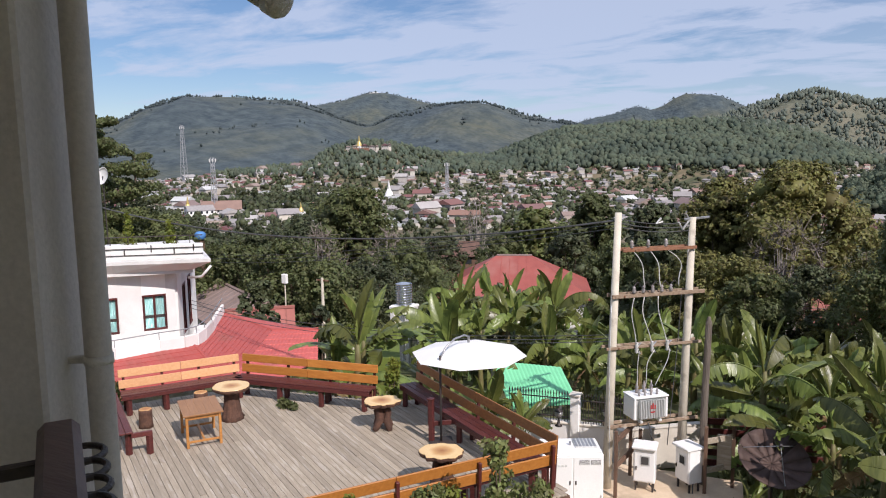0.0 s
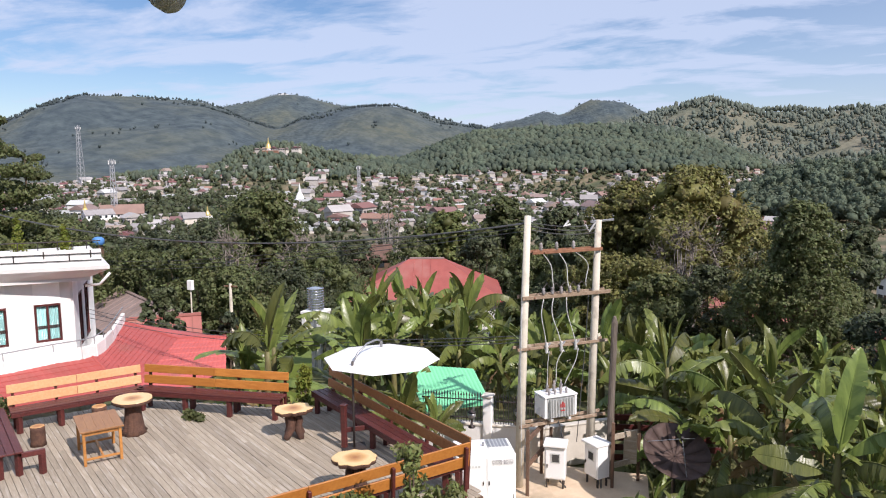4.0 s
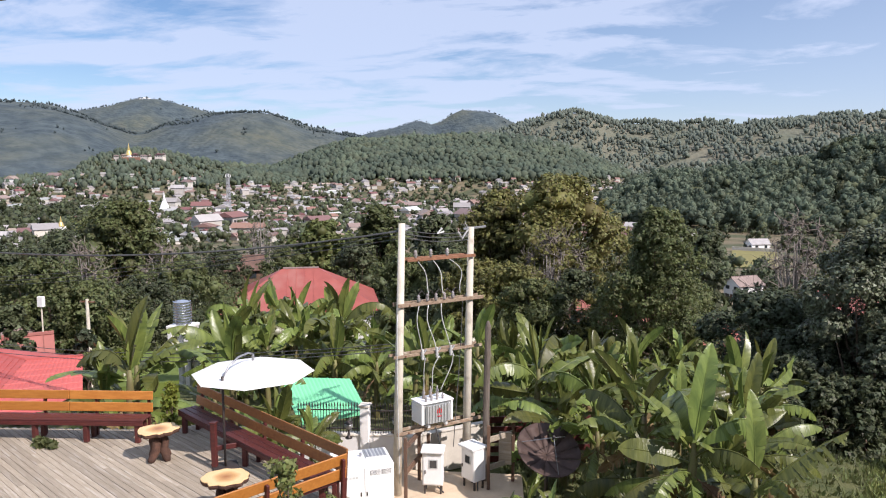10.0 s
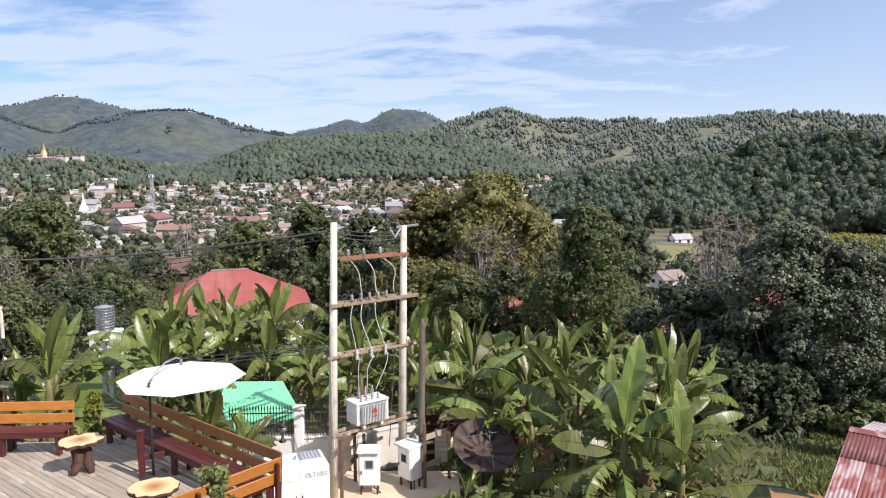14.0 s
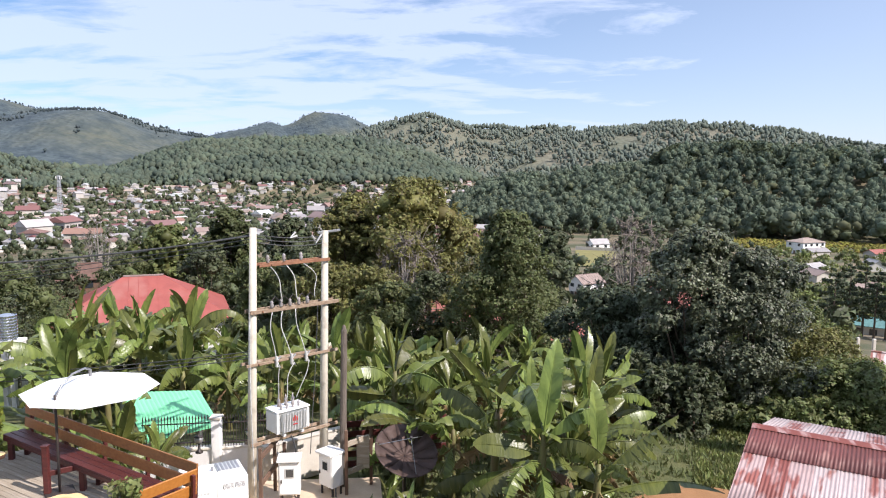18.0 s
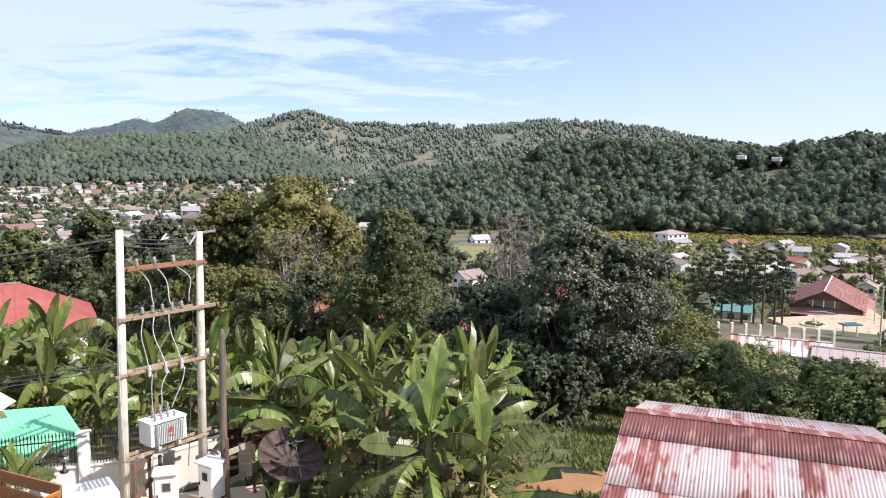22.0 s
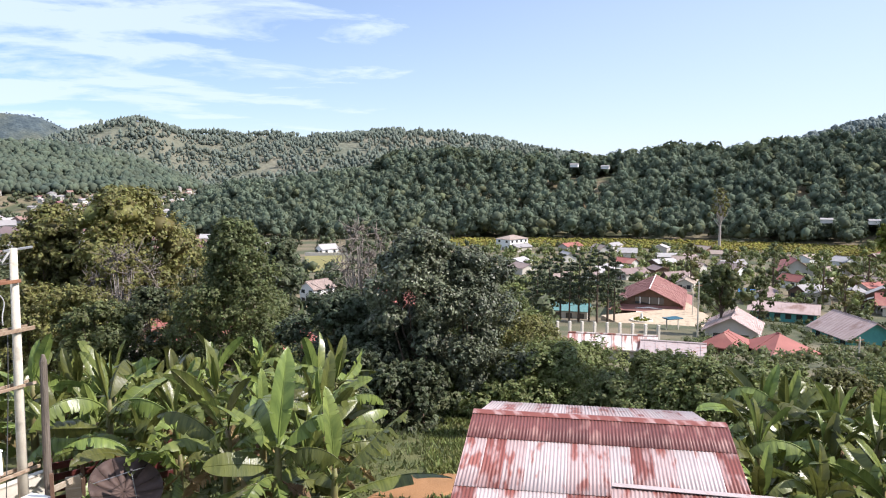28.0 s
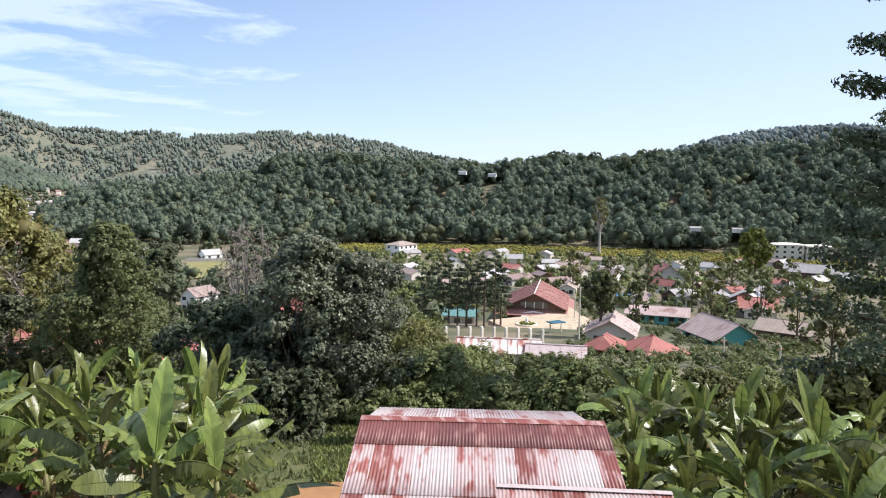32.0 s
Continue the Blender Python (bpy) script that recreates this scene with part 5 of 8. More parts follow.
SHEETS = [sheet_material("faded_pink_tin", (0.45, 0.325, 0.305), (0.25, 0.085, 0.066), 0.57), sheet_material("rusty_pink_tin", (0.40, 0.25, 0.23), (0.20, 0.062, 0.048), 0.45),
          sheet_material("pale_tin", (0.49, 0.40, 0.38), (0.28, 0.11, 0.085), 0.64)]
SHEETRED = sheet_material("dark_red_tin", (0.165, 0.056, 0.048), (0.25, 0.120, 0.100), 0.60)


def tin_sheet(w, l, pitch=0.076, amp=0.008):
    """A corrugated sheet w wide along x and l long along y."""
    n = int(w / pitch * 6)
    sh = Shape()
    rows = []
    for y in (0, l):
        rows.append([(w * k / n, y, amp * math.sin(2 * math.pi * (w * k / n) / pitch)) for k in range(n + 1)])
    for y in (l, 0):
        rows.append([(w * k / n, y, amp * math.sin(2 * math.pi * (w * k / n) / pitch) - 0.003) for k in range(n + 1)])
    return sh.tube_rings(rows + [rows[0]], closed=False)


RL, RR = polar(24.18, 16.93, 0.40), polar(43.29, 17.1, 0.40)
rd = (RR - RL).normalized()
rn = Vector((rd.y, -rd.x, 0)) if Vector((rd.y, -rd.x, 0)).dot(RL) < 0 else Vector((-rd.y, rd.x, 0))
SL = (RR - RL).length
PITCH = radians(12.6)
shed = thing("shed", "timber shed with a rusty red corrugated tin roof", "shed")
down = rn * math.cos(PITCH) + Vector((0, 0, -math.sin(PITCH)))
up_n = rd.cross(down)
if up_n.z < 0:
    up_n = -up_n


def roof_frame(origin, x, y):
    z = x.cross(y).normalized()
    return Matrix(((x.x, y.x, z.x, origin.x), (x.y, y.y, z.y, origin.y), (x.z, y.z, z.z, origin.z), (0, 0, 0, 1)))


near_roof = part("near_slope", Shape().beam(RL + down * 0.1 - up_n * 0.09, RL + down * 3.9 - up_n * 0.09, 0.05, 0.08).beam(RR + down * 0.1 - up_n * 0.09, RR + down * 3.9 - up_n * 0.09, 0.05, 0.08), BROWNWALL, shed)
rs = random.Random(8)
nsheet = 13
sw = SL / nsheet
for row, (s0, s1, dark) in enumerate(((2.7, 3.95, 0), (1.0, 2.85, 0), (0.0, 1.12, 1))):
    me = [tin_sheet(sw + 0.03, s1 - s0).mesh("tin_sheet", mt, True) for mt in ([SHEETRED] if dark else SHEETS)]
    for k in range(nsheet):
        o = RL + rd * (k * sw) + down * s0 + up_n * (0.012 * row + rs.uniform(0, 0.004))
        x, y = (rd, down) if rd.cross(down).z > 0 else (rd, down)
        part("tin_sheet", me[rs.randrange(len(me))], SHEETS[0], near_roof, m=roof_frame(o, x, y))
far_down = -rn * math.cos(PITCH) + Vector((0, 0, -math.sin(PITCH)))
far_roof = part("far_slope", Shape().beam(RL + rd * 0.1 + far_down * 0.1 - Vector((0, 0, 0.09)), RL + rd * 0.1 + far_down * 2.9 - Vector((0, 0, 0.09)), 0.05, 0.08), BROWNWALL, shed)
fm = [tin_sheet(sw * 0.97, 3.0).mesh("tin_sheet", mt, True) for mt in (SHEETS[2], SHEETS[0])]
for k in range(nsheet):
    part("tin_sheet", fm[k % 2], SHEETS[0], far_roof, m=roof_frame(RL + rd * (0.1 + k * (sw - 0.03)) - Vector((0, 0, 0.01)), rd, far_down))
part("ridge_cap", Shape().add([RL + down * 0.16 + up_n * 0.045, RR + down * 0.16 + up_n * 0.045, RL + up_n * 0.06, RR + up_n * 0.06, RL + far_down * 0.16 + Vector((0, 0, 0.05)), RR + far_down * 0.16 + Vector((0, 0, 0.05))], [(0, 1, 3, 2), (2, 3, 5, 4)]), SHEETS[1], shed)
for p in (RL + rd * 0.15, RR - rd * 0.15):
    a, b = p + rn * 3.5, p - rn * 2.6
    part("gable_wall", Shape().add([(a.x, a.y, -4.2), (b.x, b.y, -4.6), (b.x, b.y, -0.32), (p.x, p.y, 0.28), (a.x, a.y, -0.52)], [(0, 1, 2, 3, 4)]), BROWNWALL, shed).modifiers.new("thick", "SOLIDIFY").thickness = 0.06
for o in (rn * 3.5, rn * -2.6):
    part("side_wall", Shape().beam(RL + o + rd * 0.15 + Vector((0, 0, -2.9)), RR + o - rd * 0.15 + Vector((0, 0, -2.9)), 0.06, 3.9), BROWNWALL, shed)
lean = thing("lean_to", "lean-to with a faded corrugated tin roof", "shed")
LA, LB = polar(35.1, 13.55, 0.23), polar(48.6, 14.0, 0.22)
ld = (LB - LA).normalized()
ln_ = Vector((ld.y, -ld.x, 0)) if Vector((ld.y, -ld.x, 0)).dot(LA) < 0 else Vector((-ld.y, ld.x, 0))
ldown = ln_ * math.cos(0.2) + Vector((0, 0, -math.sin(0.2)))
lm = [tin_sheet(0.84, 2.6).mesh("tin_sheet", mt, True) for mt in SHEETS]
lroof = part("roof_frame", Shape().beam(LA + ldown * 0.1 - Vector((0, 0, 0.1)), LB + ldown * 0.1 - Vector((0, 0, 0.1)), 0.05, 0.09), BROWNWALL, lean)
for k in range(4):
    part("tin_sheet", lm[k % 3], SHEETS[0], lroof, m=roof_frame(LA + ld * 0.81 * k + Vector((0, 0, 0.003 * k)), ld, ldown))
part("edge_strip", Shape().beam(LA + ldown * 0.03 + Vector((0, 0, 0.025)), LB + ldown * 0.03 + Vector((0, 0, 0.025)), 0.16, 0.012, 0.003), SHEETS[2], lean)
for p in (LA + ld * 0.1, LB - ld * 0.1):
    for s in (0.15, 2.4):
        q = p + ldown * s
        part("post", Shape().box((q.x, q.y, (q.z - 4.0) / 2 - 0.06), (0.10, 0.10, q.z + 4.0)), BROWNWALL, lean)

# ---- banana plants ----


def banana_leaf(L, W, rise, droop, seed, torn=0.35, fold=0.35, twist=0.0, bend=1.4):
    """A long blade on an arching midrib, split into strips where the wind has torn it."""
    rg = random.Random(seed)
    n = 24
    pts, ang, p = [], [], Vector((0, 0, 0))
    for i in range(n + 1):
        t = i / n
        a = rise - droop * t ** bend
        pts.append(p.copy())
        ang.append(a)
        p = p + Vector((math.cos(a), 0, math.sin(a))) * (L / n)
    sh = Shape().tube(pts, [0.032 - 0.027 * i / n for i in range(n + 1)], 4, False)

    def half(t):
        u = max(0.0, (t - 0.14) / 0.86)
        return W / 2 * min(1.0, (u * 4) ** 0.55) * (1 - u ** 5.5) ** 0.85

    for side in (-1, 1):
        gap_before, sag, wide = False, 0.0, 1.0
        for i in range(2, n):
            t0, t1 = i / n, (i + 1) / n
            gap = rg.random() < torn
            if gap_before:
                sag = rg.uniform(-0.25, 1.0) * torn
                wide = rg.uniform(0.86, 1.04)
            out = []
            for t, k, pull in ((t0, i, 0.22 if gap_before else 0.0), (t1, i + 1, -0.22 if gap else 0.0)):
                up = Vector((-math.sin(ang[k]), 0, math.cos(ang[k])))
                fw = Vector((math.cos(ang[k]), 0, math.sin(ang[k])))
                th = twist * t
                sd_ = Vector((0, side, 0)) * math.cos(th) + up * (side * math.sin(th))
                up = up * math.cos(th) - Vector((0, 1, 0)) * math.sin(th)
                w = half(min(t, 1.0)) * wide
                lift = fold - sag * 0.8
                mid_ = pts[k] + sd_ * (w * 0.5) + up * (w * 0.5 * lift)
                end = pts[k] + sd_ * (w * (0.98 - 0.25 * min(1, abs(lift)))) + up * (w * (lift * 0.75 - sag)) + fw * (pull * L / n + 0.10 * w)
                out.append((pts[k], mid_, end))
            sh.add([*out[0], *out[1]], [(0, 1, 4, 3), (1, 2, 5, 4)])
            gap_before = gap
    return sh


def blade(mat, *sizes, **more):
    return banana_leaf(*sizes, **more).mesh("banana_leaf", mat, True)


LEAFKINDS = {
    "erect": [blade(BANANA, 2.2, 0.56, radians(86), radians(24), 1, 0.16, 0.55, twist=0.35), blade(BANANA, 2.0, 0.50, radians(80), radians(30), 2, 0.12, 0.7, twist=0.5), blade(BANANA, 2.2, 0.54, radians(76), radians(40), 21, 0.22, 0.45, twist=-0.7),
              blade(BANANA, 1.8, 0.18, radians(85), radians(12), 22, 0.0, 1.6)],
    "arch": [blade(BANANA, 2.5, 0.66, radians(62), radians(100), 3, 0.42, -0.7), blade(BANANA, 2.3, 0.60, radians(54), radians(70), 4, 0.60, 0.5, twist=0.8), blade(BANANA, 2.6, 0.66, radians(72), radians(150), 5, 0.5, -0.9),
             blade(BANANA, 2.3, 0.62, radians(40), radians(65), 6, 0.30, 0.3, twist=-0.9), blade(BANANA, 2.4, 0.60, radians(66), radians(60), 23, 0.35, 0.5, twist=1.1), blade(BANANA, 2.2, 0.58, radians(58), radians(125), 24, 0.75, -1.2, bend=1.1)],
    "low": [blade(BANANA, 2.3, 0.62, radians(22), radians(95), 7, 0.5, -0.8), blade(BANANA, 2.1, 0.58, radians(8), radians(80), 8, 0.7, -1.1, twist=0.4), blade(BANANA, 2.0, 0.56, radians(30), radians(110), 25, 0.85, -0.6)],
    "flat": [blade(BANANA, 1.7, 0.62, radians(22), radians(28), 26, 0.0, 0.1, twist=-0.5)],
    "spear": [blade(BANANA, 2.4, 0.60, radians(44), radians(18), 27, 0.8, -0.25, twist=-0.35)],
    "long": [blade(BANANA, 2.9, 0.66, radians(20), radians(48), 28, 0.25, -0.35, twist=-0.25)],
    "dry": [blade(BANANADRY, 1.7, 0.36, radians(-40), radians(50), 9, 0.9)],
}
STEMMESH = Shape().tube([(0, 0, -0.4), (0.02, 0, 0.5), (-0.02, 0.02, 1.4), (0.03, 0, 2.3), (0.03, 0, 2.6)], [0.15, 0.13, 0.11, 0.085, 0.05], 10).mesh("pseudostem", STEM, True)


def banana_plant(az, d, size, seed, z=None, tall=None, own=()):
    rg = random.Random(seed)
    at = polar(az, d)
    at.z = ground_at(at.x, at.y) if z is None else z
    tall = tall or rg.uniform(0.72, 1.22)
    ob = thing("banana_plant", "tall green banana plant with torn arching leaves" if size > 0.75 else "young green banana plant", "banana plant", Matrix.Translation(at), "banana grove")
    part("pseudostem", STEMMESH, STEM, ob, m=Matrix.Diagonal((size, size, size * tall, 1)))
    phi = rg.uniform(0, 6.3)
    kinds = ["erect"] * rg.randint(2, 4) + ["arch"] * rg.randint(4, 7) + ["low"] * rg.randint(2, 4) + ["dry"] * rg.randint(1, 2)
    if own:
        kinds = ["low"] * 2 + ["dry"] * 2
    for k, turn, roll, s, up_at in own:
        part("banana_leaf", rg.choice(LEAFKINDS[k]) if k not in ("erect",) else LEAFKINDS[k][0], BANANA, ob, m=Matrix.Translation((0.02, 0, size * tall * up_at)) @ Matrix.Rotation(radians(turn), 4, "Z") @ Matrix.Rotation(roll, 4, "X") @ Matrix.Diagonal((s, s, s, 1)))
    for k in kinds:
        phi += 2.4 + rg.uniform(-0.4, 0.4)
        me = rg.choice(LEAFKINDS[k])
        s = size * rg.uniform(0.82, 1.12)
        s *= 0.85 if k == "erect" else 1.0
        z0 = size * tall * {"erect": 2.5, "arch": rg.uniform(1.9, 2.4), "low": rg.uniform(1.1, 2.0), "dry": 1.9}[k]
        part("banana_leaf", me, BANANA, ob, m=Matrix.Translation((0.02, 0, z0)) @ Matrix.Rotation(phi, 4, "Z") @ Matrix.Rotation(rg.gauss(0, 0.28 if k == "erect" else 0.5), 4, "X") @ Matrix.Diagonal((s, s, s, 1)))
    return ob


def grove(az, dist, gap, size, seed, skip=lambda a, d: False, tries=900):
    rg = random.Random(seed)
    taken = []
    for _ in range(tries):
        a, d = rg.uniform(*az), math.sqrt(rg.uniform(dist[0] ** 2, dist[1] ** 2))
        p = polar(a, d)
        if skip(a, d) or any((p - q).length < gap for q in taken):
            continue
        taken.append(p)
        banana_plant(a, d, rg.uniform(*size), rg.randrange(9999))


banana_plant(8.6, 16.9, 1.05, 586, None, 1.05, (("erect", 75, 0.1, 1.12, 2.45), ("erect", 130, 0.35, 0.95, 2.4), ("flat", 176, -0.55, 1.0, 2.15), ("low", -128, 0.0, 1.0, 1.9), ("low", -95, 0.2, 0.9, 1.7), ("low", -160, 0.1, 1.1, 1.9),
             ("arch", 150, -0.3, 1.0, 2.3), ("arch", 20, 0.3, 0.95, 2.3), ("arch", -30, 0.2, 0.9, 2.2), ("arch", 95, 0.0, 1.0, 2.3)))
banana_plant(13.0, 16.6, 0.92, 631, None, 0.98, (("erect", 100, 0.0, 0.95, 2.4), ("spear", 8, 0.0, 1.0, 2.2), ("long", 0, 0.0, 1.05, 1.75), ("long", -22, 0.1, 1.0, 1.45), ("arch", 165, 0.2, 0.9, 2.2), ("arch", 120, 0.0, 1.0, 2.2), ("low", -110, 0.0, 0.8, 1.7), ("arch", -70, 0.3, 0.8, 2.1)))
for a, d, s in ((4.9, 17.8, 1.02), (10.8, 18.6, 0.95), (1.4, 19.8, 0.85), (-1.2, 20.6, 0.95), (12.6, 20.0, 0.9), (-5.6, 16.6, 0.36), (-4.0, 17.2, 0.42), (-2.2, 16.2, 0.38)):
    banana_plant(a, d, s, int(a * 10 + 500))
grove((-4.5, 14.5), (21, 34), 1.5, (0.72, 1.12), 11, lambda a, d: a > 11 and d > 27)
grove((-19.5, -5), (24.5, 37), 1.7, (0.75, 1.1), 12, lambda a, d: a < -14.5 and d < 29.5)
grove((-28, -18), (31, 42), 1.8, (1.0, 1.3), 13)
grove((45.5, 62), (17.5, 25), 1.15, (0.70, 1.02), 14)
banana_plant(-34.5, 22.6, 1.2, 554, None, 1.12, (("erect", 60, 0.1, 1.1, 2.45), ("erect", 20, -0.3, 1.0, 2.4), ("erect", 110, 0.2, 0.95, 2.4), ("arch", 172, 0.3, 1.1, 2.5), ("arch", 15, -0.3, 1.1, 2.3), ("spear", 60, 0.0, 1.0, 2.3), ("long", -10, 0.3, 0.9, 1.9)))
for a, d, s in ((-34.0, 24.4, 1.15), (-28.6, 24, 0.95), (-27.2, 22.5, 1.12), (-24.2, 20.6, 0.85), (-36.2, 24.5, 1.0), (-13.0, 26.0, 1.0), (-21.4, 19.4, 0.6)):
    banana_plant(a, d, s, int(a * 10 + 900), None, 1.12 if s > 1.15 else None)

for a, d, s in ((-27.0, 43, 1.3), (-25.2, 45, 1.4), (-23.6, 44, 1.3), (-22.2, 46, 1.42), (-20.8, 44, 1.3), (-19.2, 43, 1.2), (-24.4, 41, 1.25), (-26.0, 40, 1.35), (-23.0, 41, 1.4), (-21.6, 40, 1.3), (-20.0, 41, 1.35)):
    banana_plant(a, d, s, int(-a * 10 + 1300))

# ---- trees ----


def broad_tree(label, az, d, top_el, width, mat, n, leaf, seed, low=0.35, name="broadleaf_tree", bare=0, group="hillside trees", clumps=26, trunk_mat=None, lean=0.0, cone=0.0):
    """Trunk, limbs and an uneven crown of leaf clumps. The crown's top is top_el degrees over eye level."""
    rg, rng = random.Random(seed), np.random.default_rng(seed)
    at = polar(az, d)
    at.z = ground_at(at.x, at.y) - 0.2
    H = level(top_el, d) - at.z
    ob = thing(name, label, "tree", Matrix.Translation(at), group)
    R = width / 2
    fork = H * max(0.15, low * 0.75)
    tr = Shape()
    r0 = max(0.12, H * 0.022)
    tr.tube([(0, 0, -0.5), (0, 0, fork * 0.5), (lean * fork * 0.3, 0, fork), (lean * H * 0.3, rg.uniform(-0.3, 0.3), H * 0.72)], [r0 * 1.25, r0, r0 * 0.85, r0 * 0.25], 9)
    blobs = []
    for k in range(clumps):
        a = k * 2.4 + rg.uniform(-0.5, 0.5)
        h = low + (1 - low) * ((k + 0.5) / clumps) ** 0.85
        u = (h - low) / (1 - low)
        env = math.sin(math.pi * min(1, 0.18 + 0.80 * u)) ** 0.7 * (1 - cone) + cone * (1.05 - u) ** 0.75
        rr = R * env * rg.uniform(0.30, 1.08)
        rad = R * rg.uniform(0.18, 0.44) * (0.65 + 0.5 * env)
        z = min(H * h, H - rad * 0.8)
        blobs.append(((rr * math.cos(a), rr * math.sin(a), z), rad))
        if k % 2 == 0 or bare:
            s = fork + (z - fork) * 0.45
            tr.tube([(0, 0, min(s * 0.75, z)), (rr * 0.55 * math.cos(a), rr * 0.55 * math.sin(a), s), blobs[-1][0]], [r0 * 0.45, r0 * 0.25, r0 * 0.06], 6)
    part("trunk", tr, trunk_mat or BARK, ob)
    if bare:
        tw = Shape()
        for (c, rad) in blobs:
            for _ in range(bare):
                b = Vector(c) + Vector((rg.gauss(0, rad * 0.5), rg.gauss(0, rad * 0.5), rg.gauss(0, rad * 0.5)))
                e = b + Vector((rg.gauss(0, 1), rg.gauss(0, 1), rg.uniform(0.2, 1.6))).normalized() * rad * rg.uniform(0.5, 1.2)
                m_ = b.lerp(e, 0.5) + Vector((rg.gauss(0, 0.1), rg.gauss(0, 0.1), 0)) * rad
                tw.tube([Vector(c), b, m_, e], [0.045, 0.030, 0.020, 0.008], 3, False)
        part("twig_crown", tw, TWIG, ob)
    if n:
        share = 2 * n // clumps
        full = 0.55
        heart = [] if bare or d < 60 else [lobes(rng, [c for c, _ in blobs], [(rad * full, rad * full, rad * full * 0.85) for _, rad in blobs], False, 0.34)]
        part("crown", leafy_mesh("crown", [clump_cloud(rng, share, c, (rad, rad, rad * 0.8), leaf * 0.68) for c, rad in blobs], heart, mat), mat, ob)
    return ob


def clump_cloud(rng, n, centre, radii, size, per=13):
    """Leaves gathered in small rosettes over the outside of a crown's lobe, facing out and up."""
    k = max(3, n // per)
    c, r = np.asarray(centre), np.asarray(radii)
    d = rng.normal(size=(k, 3))
    d /= np.linalg.norm(d, axis=1)[:, None]
    hub = np.repeat(c + d * r * rng.uniform(0.62, 1.12, (k, 1)), per, 0)
    out = np.repeat(d, per, 0)
    o = rng.normal(size=(k * per, 3))
    o /= np.linalg.norm(o, axis=1)[:, None]
    p = hub + o * (r.mean() * 0.20 * rng.uniform(0.3, 1.2, (k * per, 1)))
    face = out * 0.7 + o * 0.45 + rng.normal(size=o.shape) * 0.38 + np.array((0, 0, 0.45))
    face /= np.linalg.norm(face, axis=1)[:, None]
    u = np.cross(face, rng.normal(size=o.shape))
    u /= np.linalg.norm(u, axis=1)[:, None] + 1e-6
    w = np.cross(face, u)
    s = (size * rng.uniform(0.7, 1.35, k * per))[:, None]
    return np.stack([p - u * s, p - w * s * 0.55, p + u * s, p + w * s * 0.55], 1)


def pine_tree(label, az, d, top_el, width, n, leaf, seed, low=0.4, tiers=26, mat=None, base=None, group="hillside trees"):
    rg, rng = random.Random(seed), np.random.default_rng(seed)
    at = polar(az, d)
    at.z = (ground_at(at.x, at.y) if base is None else base) - 0.2
    H = level(top_el, d) - at.z
    ob = thing("pine_tree", label, "tree", Matrix.Translation(at), group)
    r0 = H * 0.014
    tr, q = Shape(), []
    tr.tube([(0, 0, -0.5), (0, 0, H * 0.5), (0.01 * H, 0, H * 0.97)], [r0 * 1.2, r0 * 0.8, r0 * 0.2], 8)
    for k in range(tiers):
        u = (k + rg.random()) / tiers
        z = H * (low + (0.99 - low) * u)
        a = k * 2.4 + rg.uniform(-0.4, 0.4)
        L = width / 2 * (1 - u) ** 0.55 * rg.uniform(0.6, 1.1) + width * 0.06
        tip = Vector((L * math.cos(a), L * math.sin(a), z + L * rg.uniform(0.0, 0.25)))
        tr.tube([(0, 0, z - L * 0.1), tip * 0.5 + Vector((0, 0, z * 0.5 - L * 0.05)), tip], [r0 * 0.3, r0 * 0.2, r0 * 0.06], 5)
        for t in (0.45, 0.72, 1.0):
            c = Vector((0, 0, z)).lerp(tip, t)
            rad = L * 0.26 + width * 0.03
            q.append(leaf_cloud(rng, 2 * n // (tiers * 3), c, (rad, rad, rad * 0.55), leaf * 0.62, 0.9))
    part("trunk", tr, BARK, ob)
    part("crown", cards("crown", q, mat or PINE, True), mat or PINE, ob)
    return ob


broad_tree("dense glossy dark-leaved tree beside the shed", 19.7, 33, -4.4, 4.9, LEAFGLOSS, 26000, 0.088, 1, 0.20, clumps=30, name="glossy_tree")
broad_tree("glossy dark-leaved tree grown into its taller neighbour", 23.9, 33.4, -5.9, 4.9, LEAFGLOSS, 24000, 0.088, 44, 0.14, clumps=26, name="glossy_tree")
# the next two trees take the darker PINE colour to paint in shade
broad_tree("dense broadleaf tree by the banana grove, shade put into its colour", 13.6, 36, -9.3, 5.6, PINE, 12000, 0.11, 2, 0.12, clumps=26)
broad_tree("undergrowth tree beneath the glossy tree, colour darkened for shade", 17.2, 34.5, -11.0, 5.0, PINE, 9000, 0.11, 41, 0.08, clumps=22)
broad_tree("upright leafy green tree beyond the banana grove", 5.6, 48, -3.3, 6.6, LEAFMID, 22000, 0.125, 3, 0.12, clumps=44, cone=0.75)
broad_tree("tall olive-yellow broadleaf tree", -6.3, 76, -2.1, 8.5, LEAFOLIVE, 14000, 0.22, 4, 0.22, clumps=36)
broad_tree("big rounded dark green tree", -1.9, 74, -0.95, 11.0, LEAFOLIVE, 22000, 0.22, 5, 0.18, clumps=50)
broad_tree("half-bare grey twiggy tree with sparse leaves", -2.2, 62, -5.3, 6.0, LEAFOLIVE, 1500, 0.2, 6, 0.25, bare=16, trunk_mat=PALEBARK, clumps=30)
broad_tree("broad dark green tree over the town", -34.3, 88, -2.65, 11.5, LEAFMID, 15000, 0.24, 7, 0.2, clumps=42)
broad_tree("rounded mid-green tree over the town", -20.2, 100, -4.35, 10.5, LEAFLIGHT, 8000, 0.34, 8, 0.15, clumps=36)
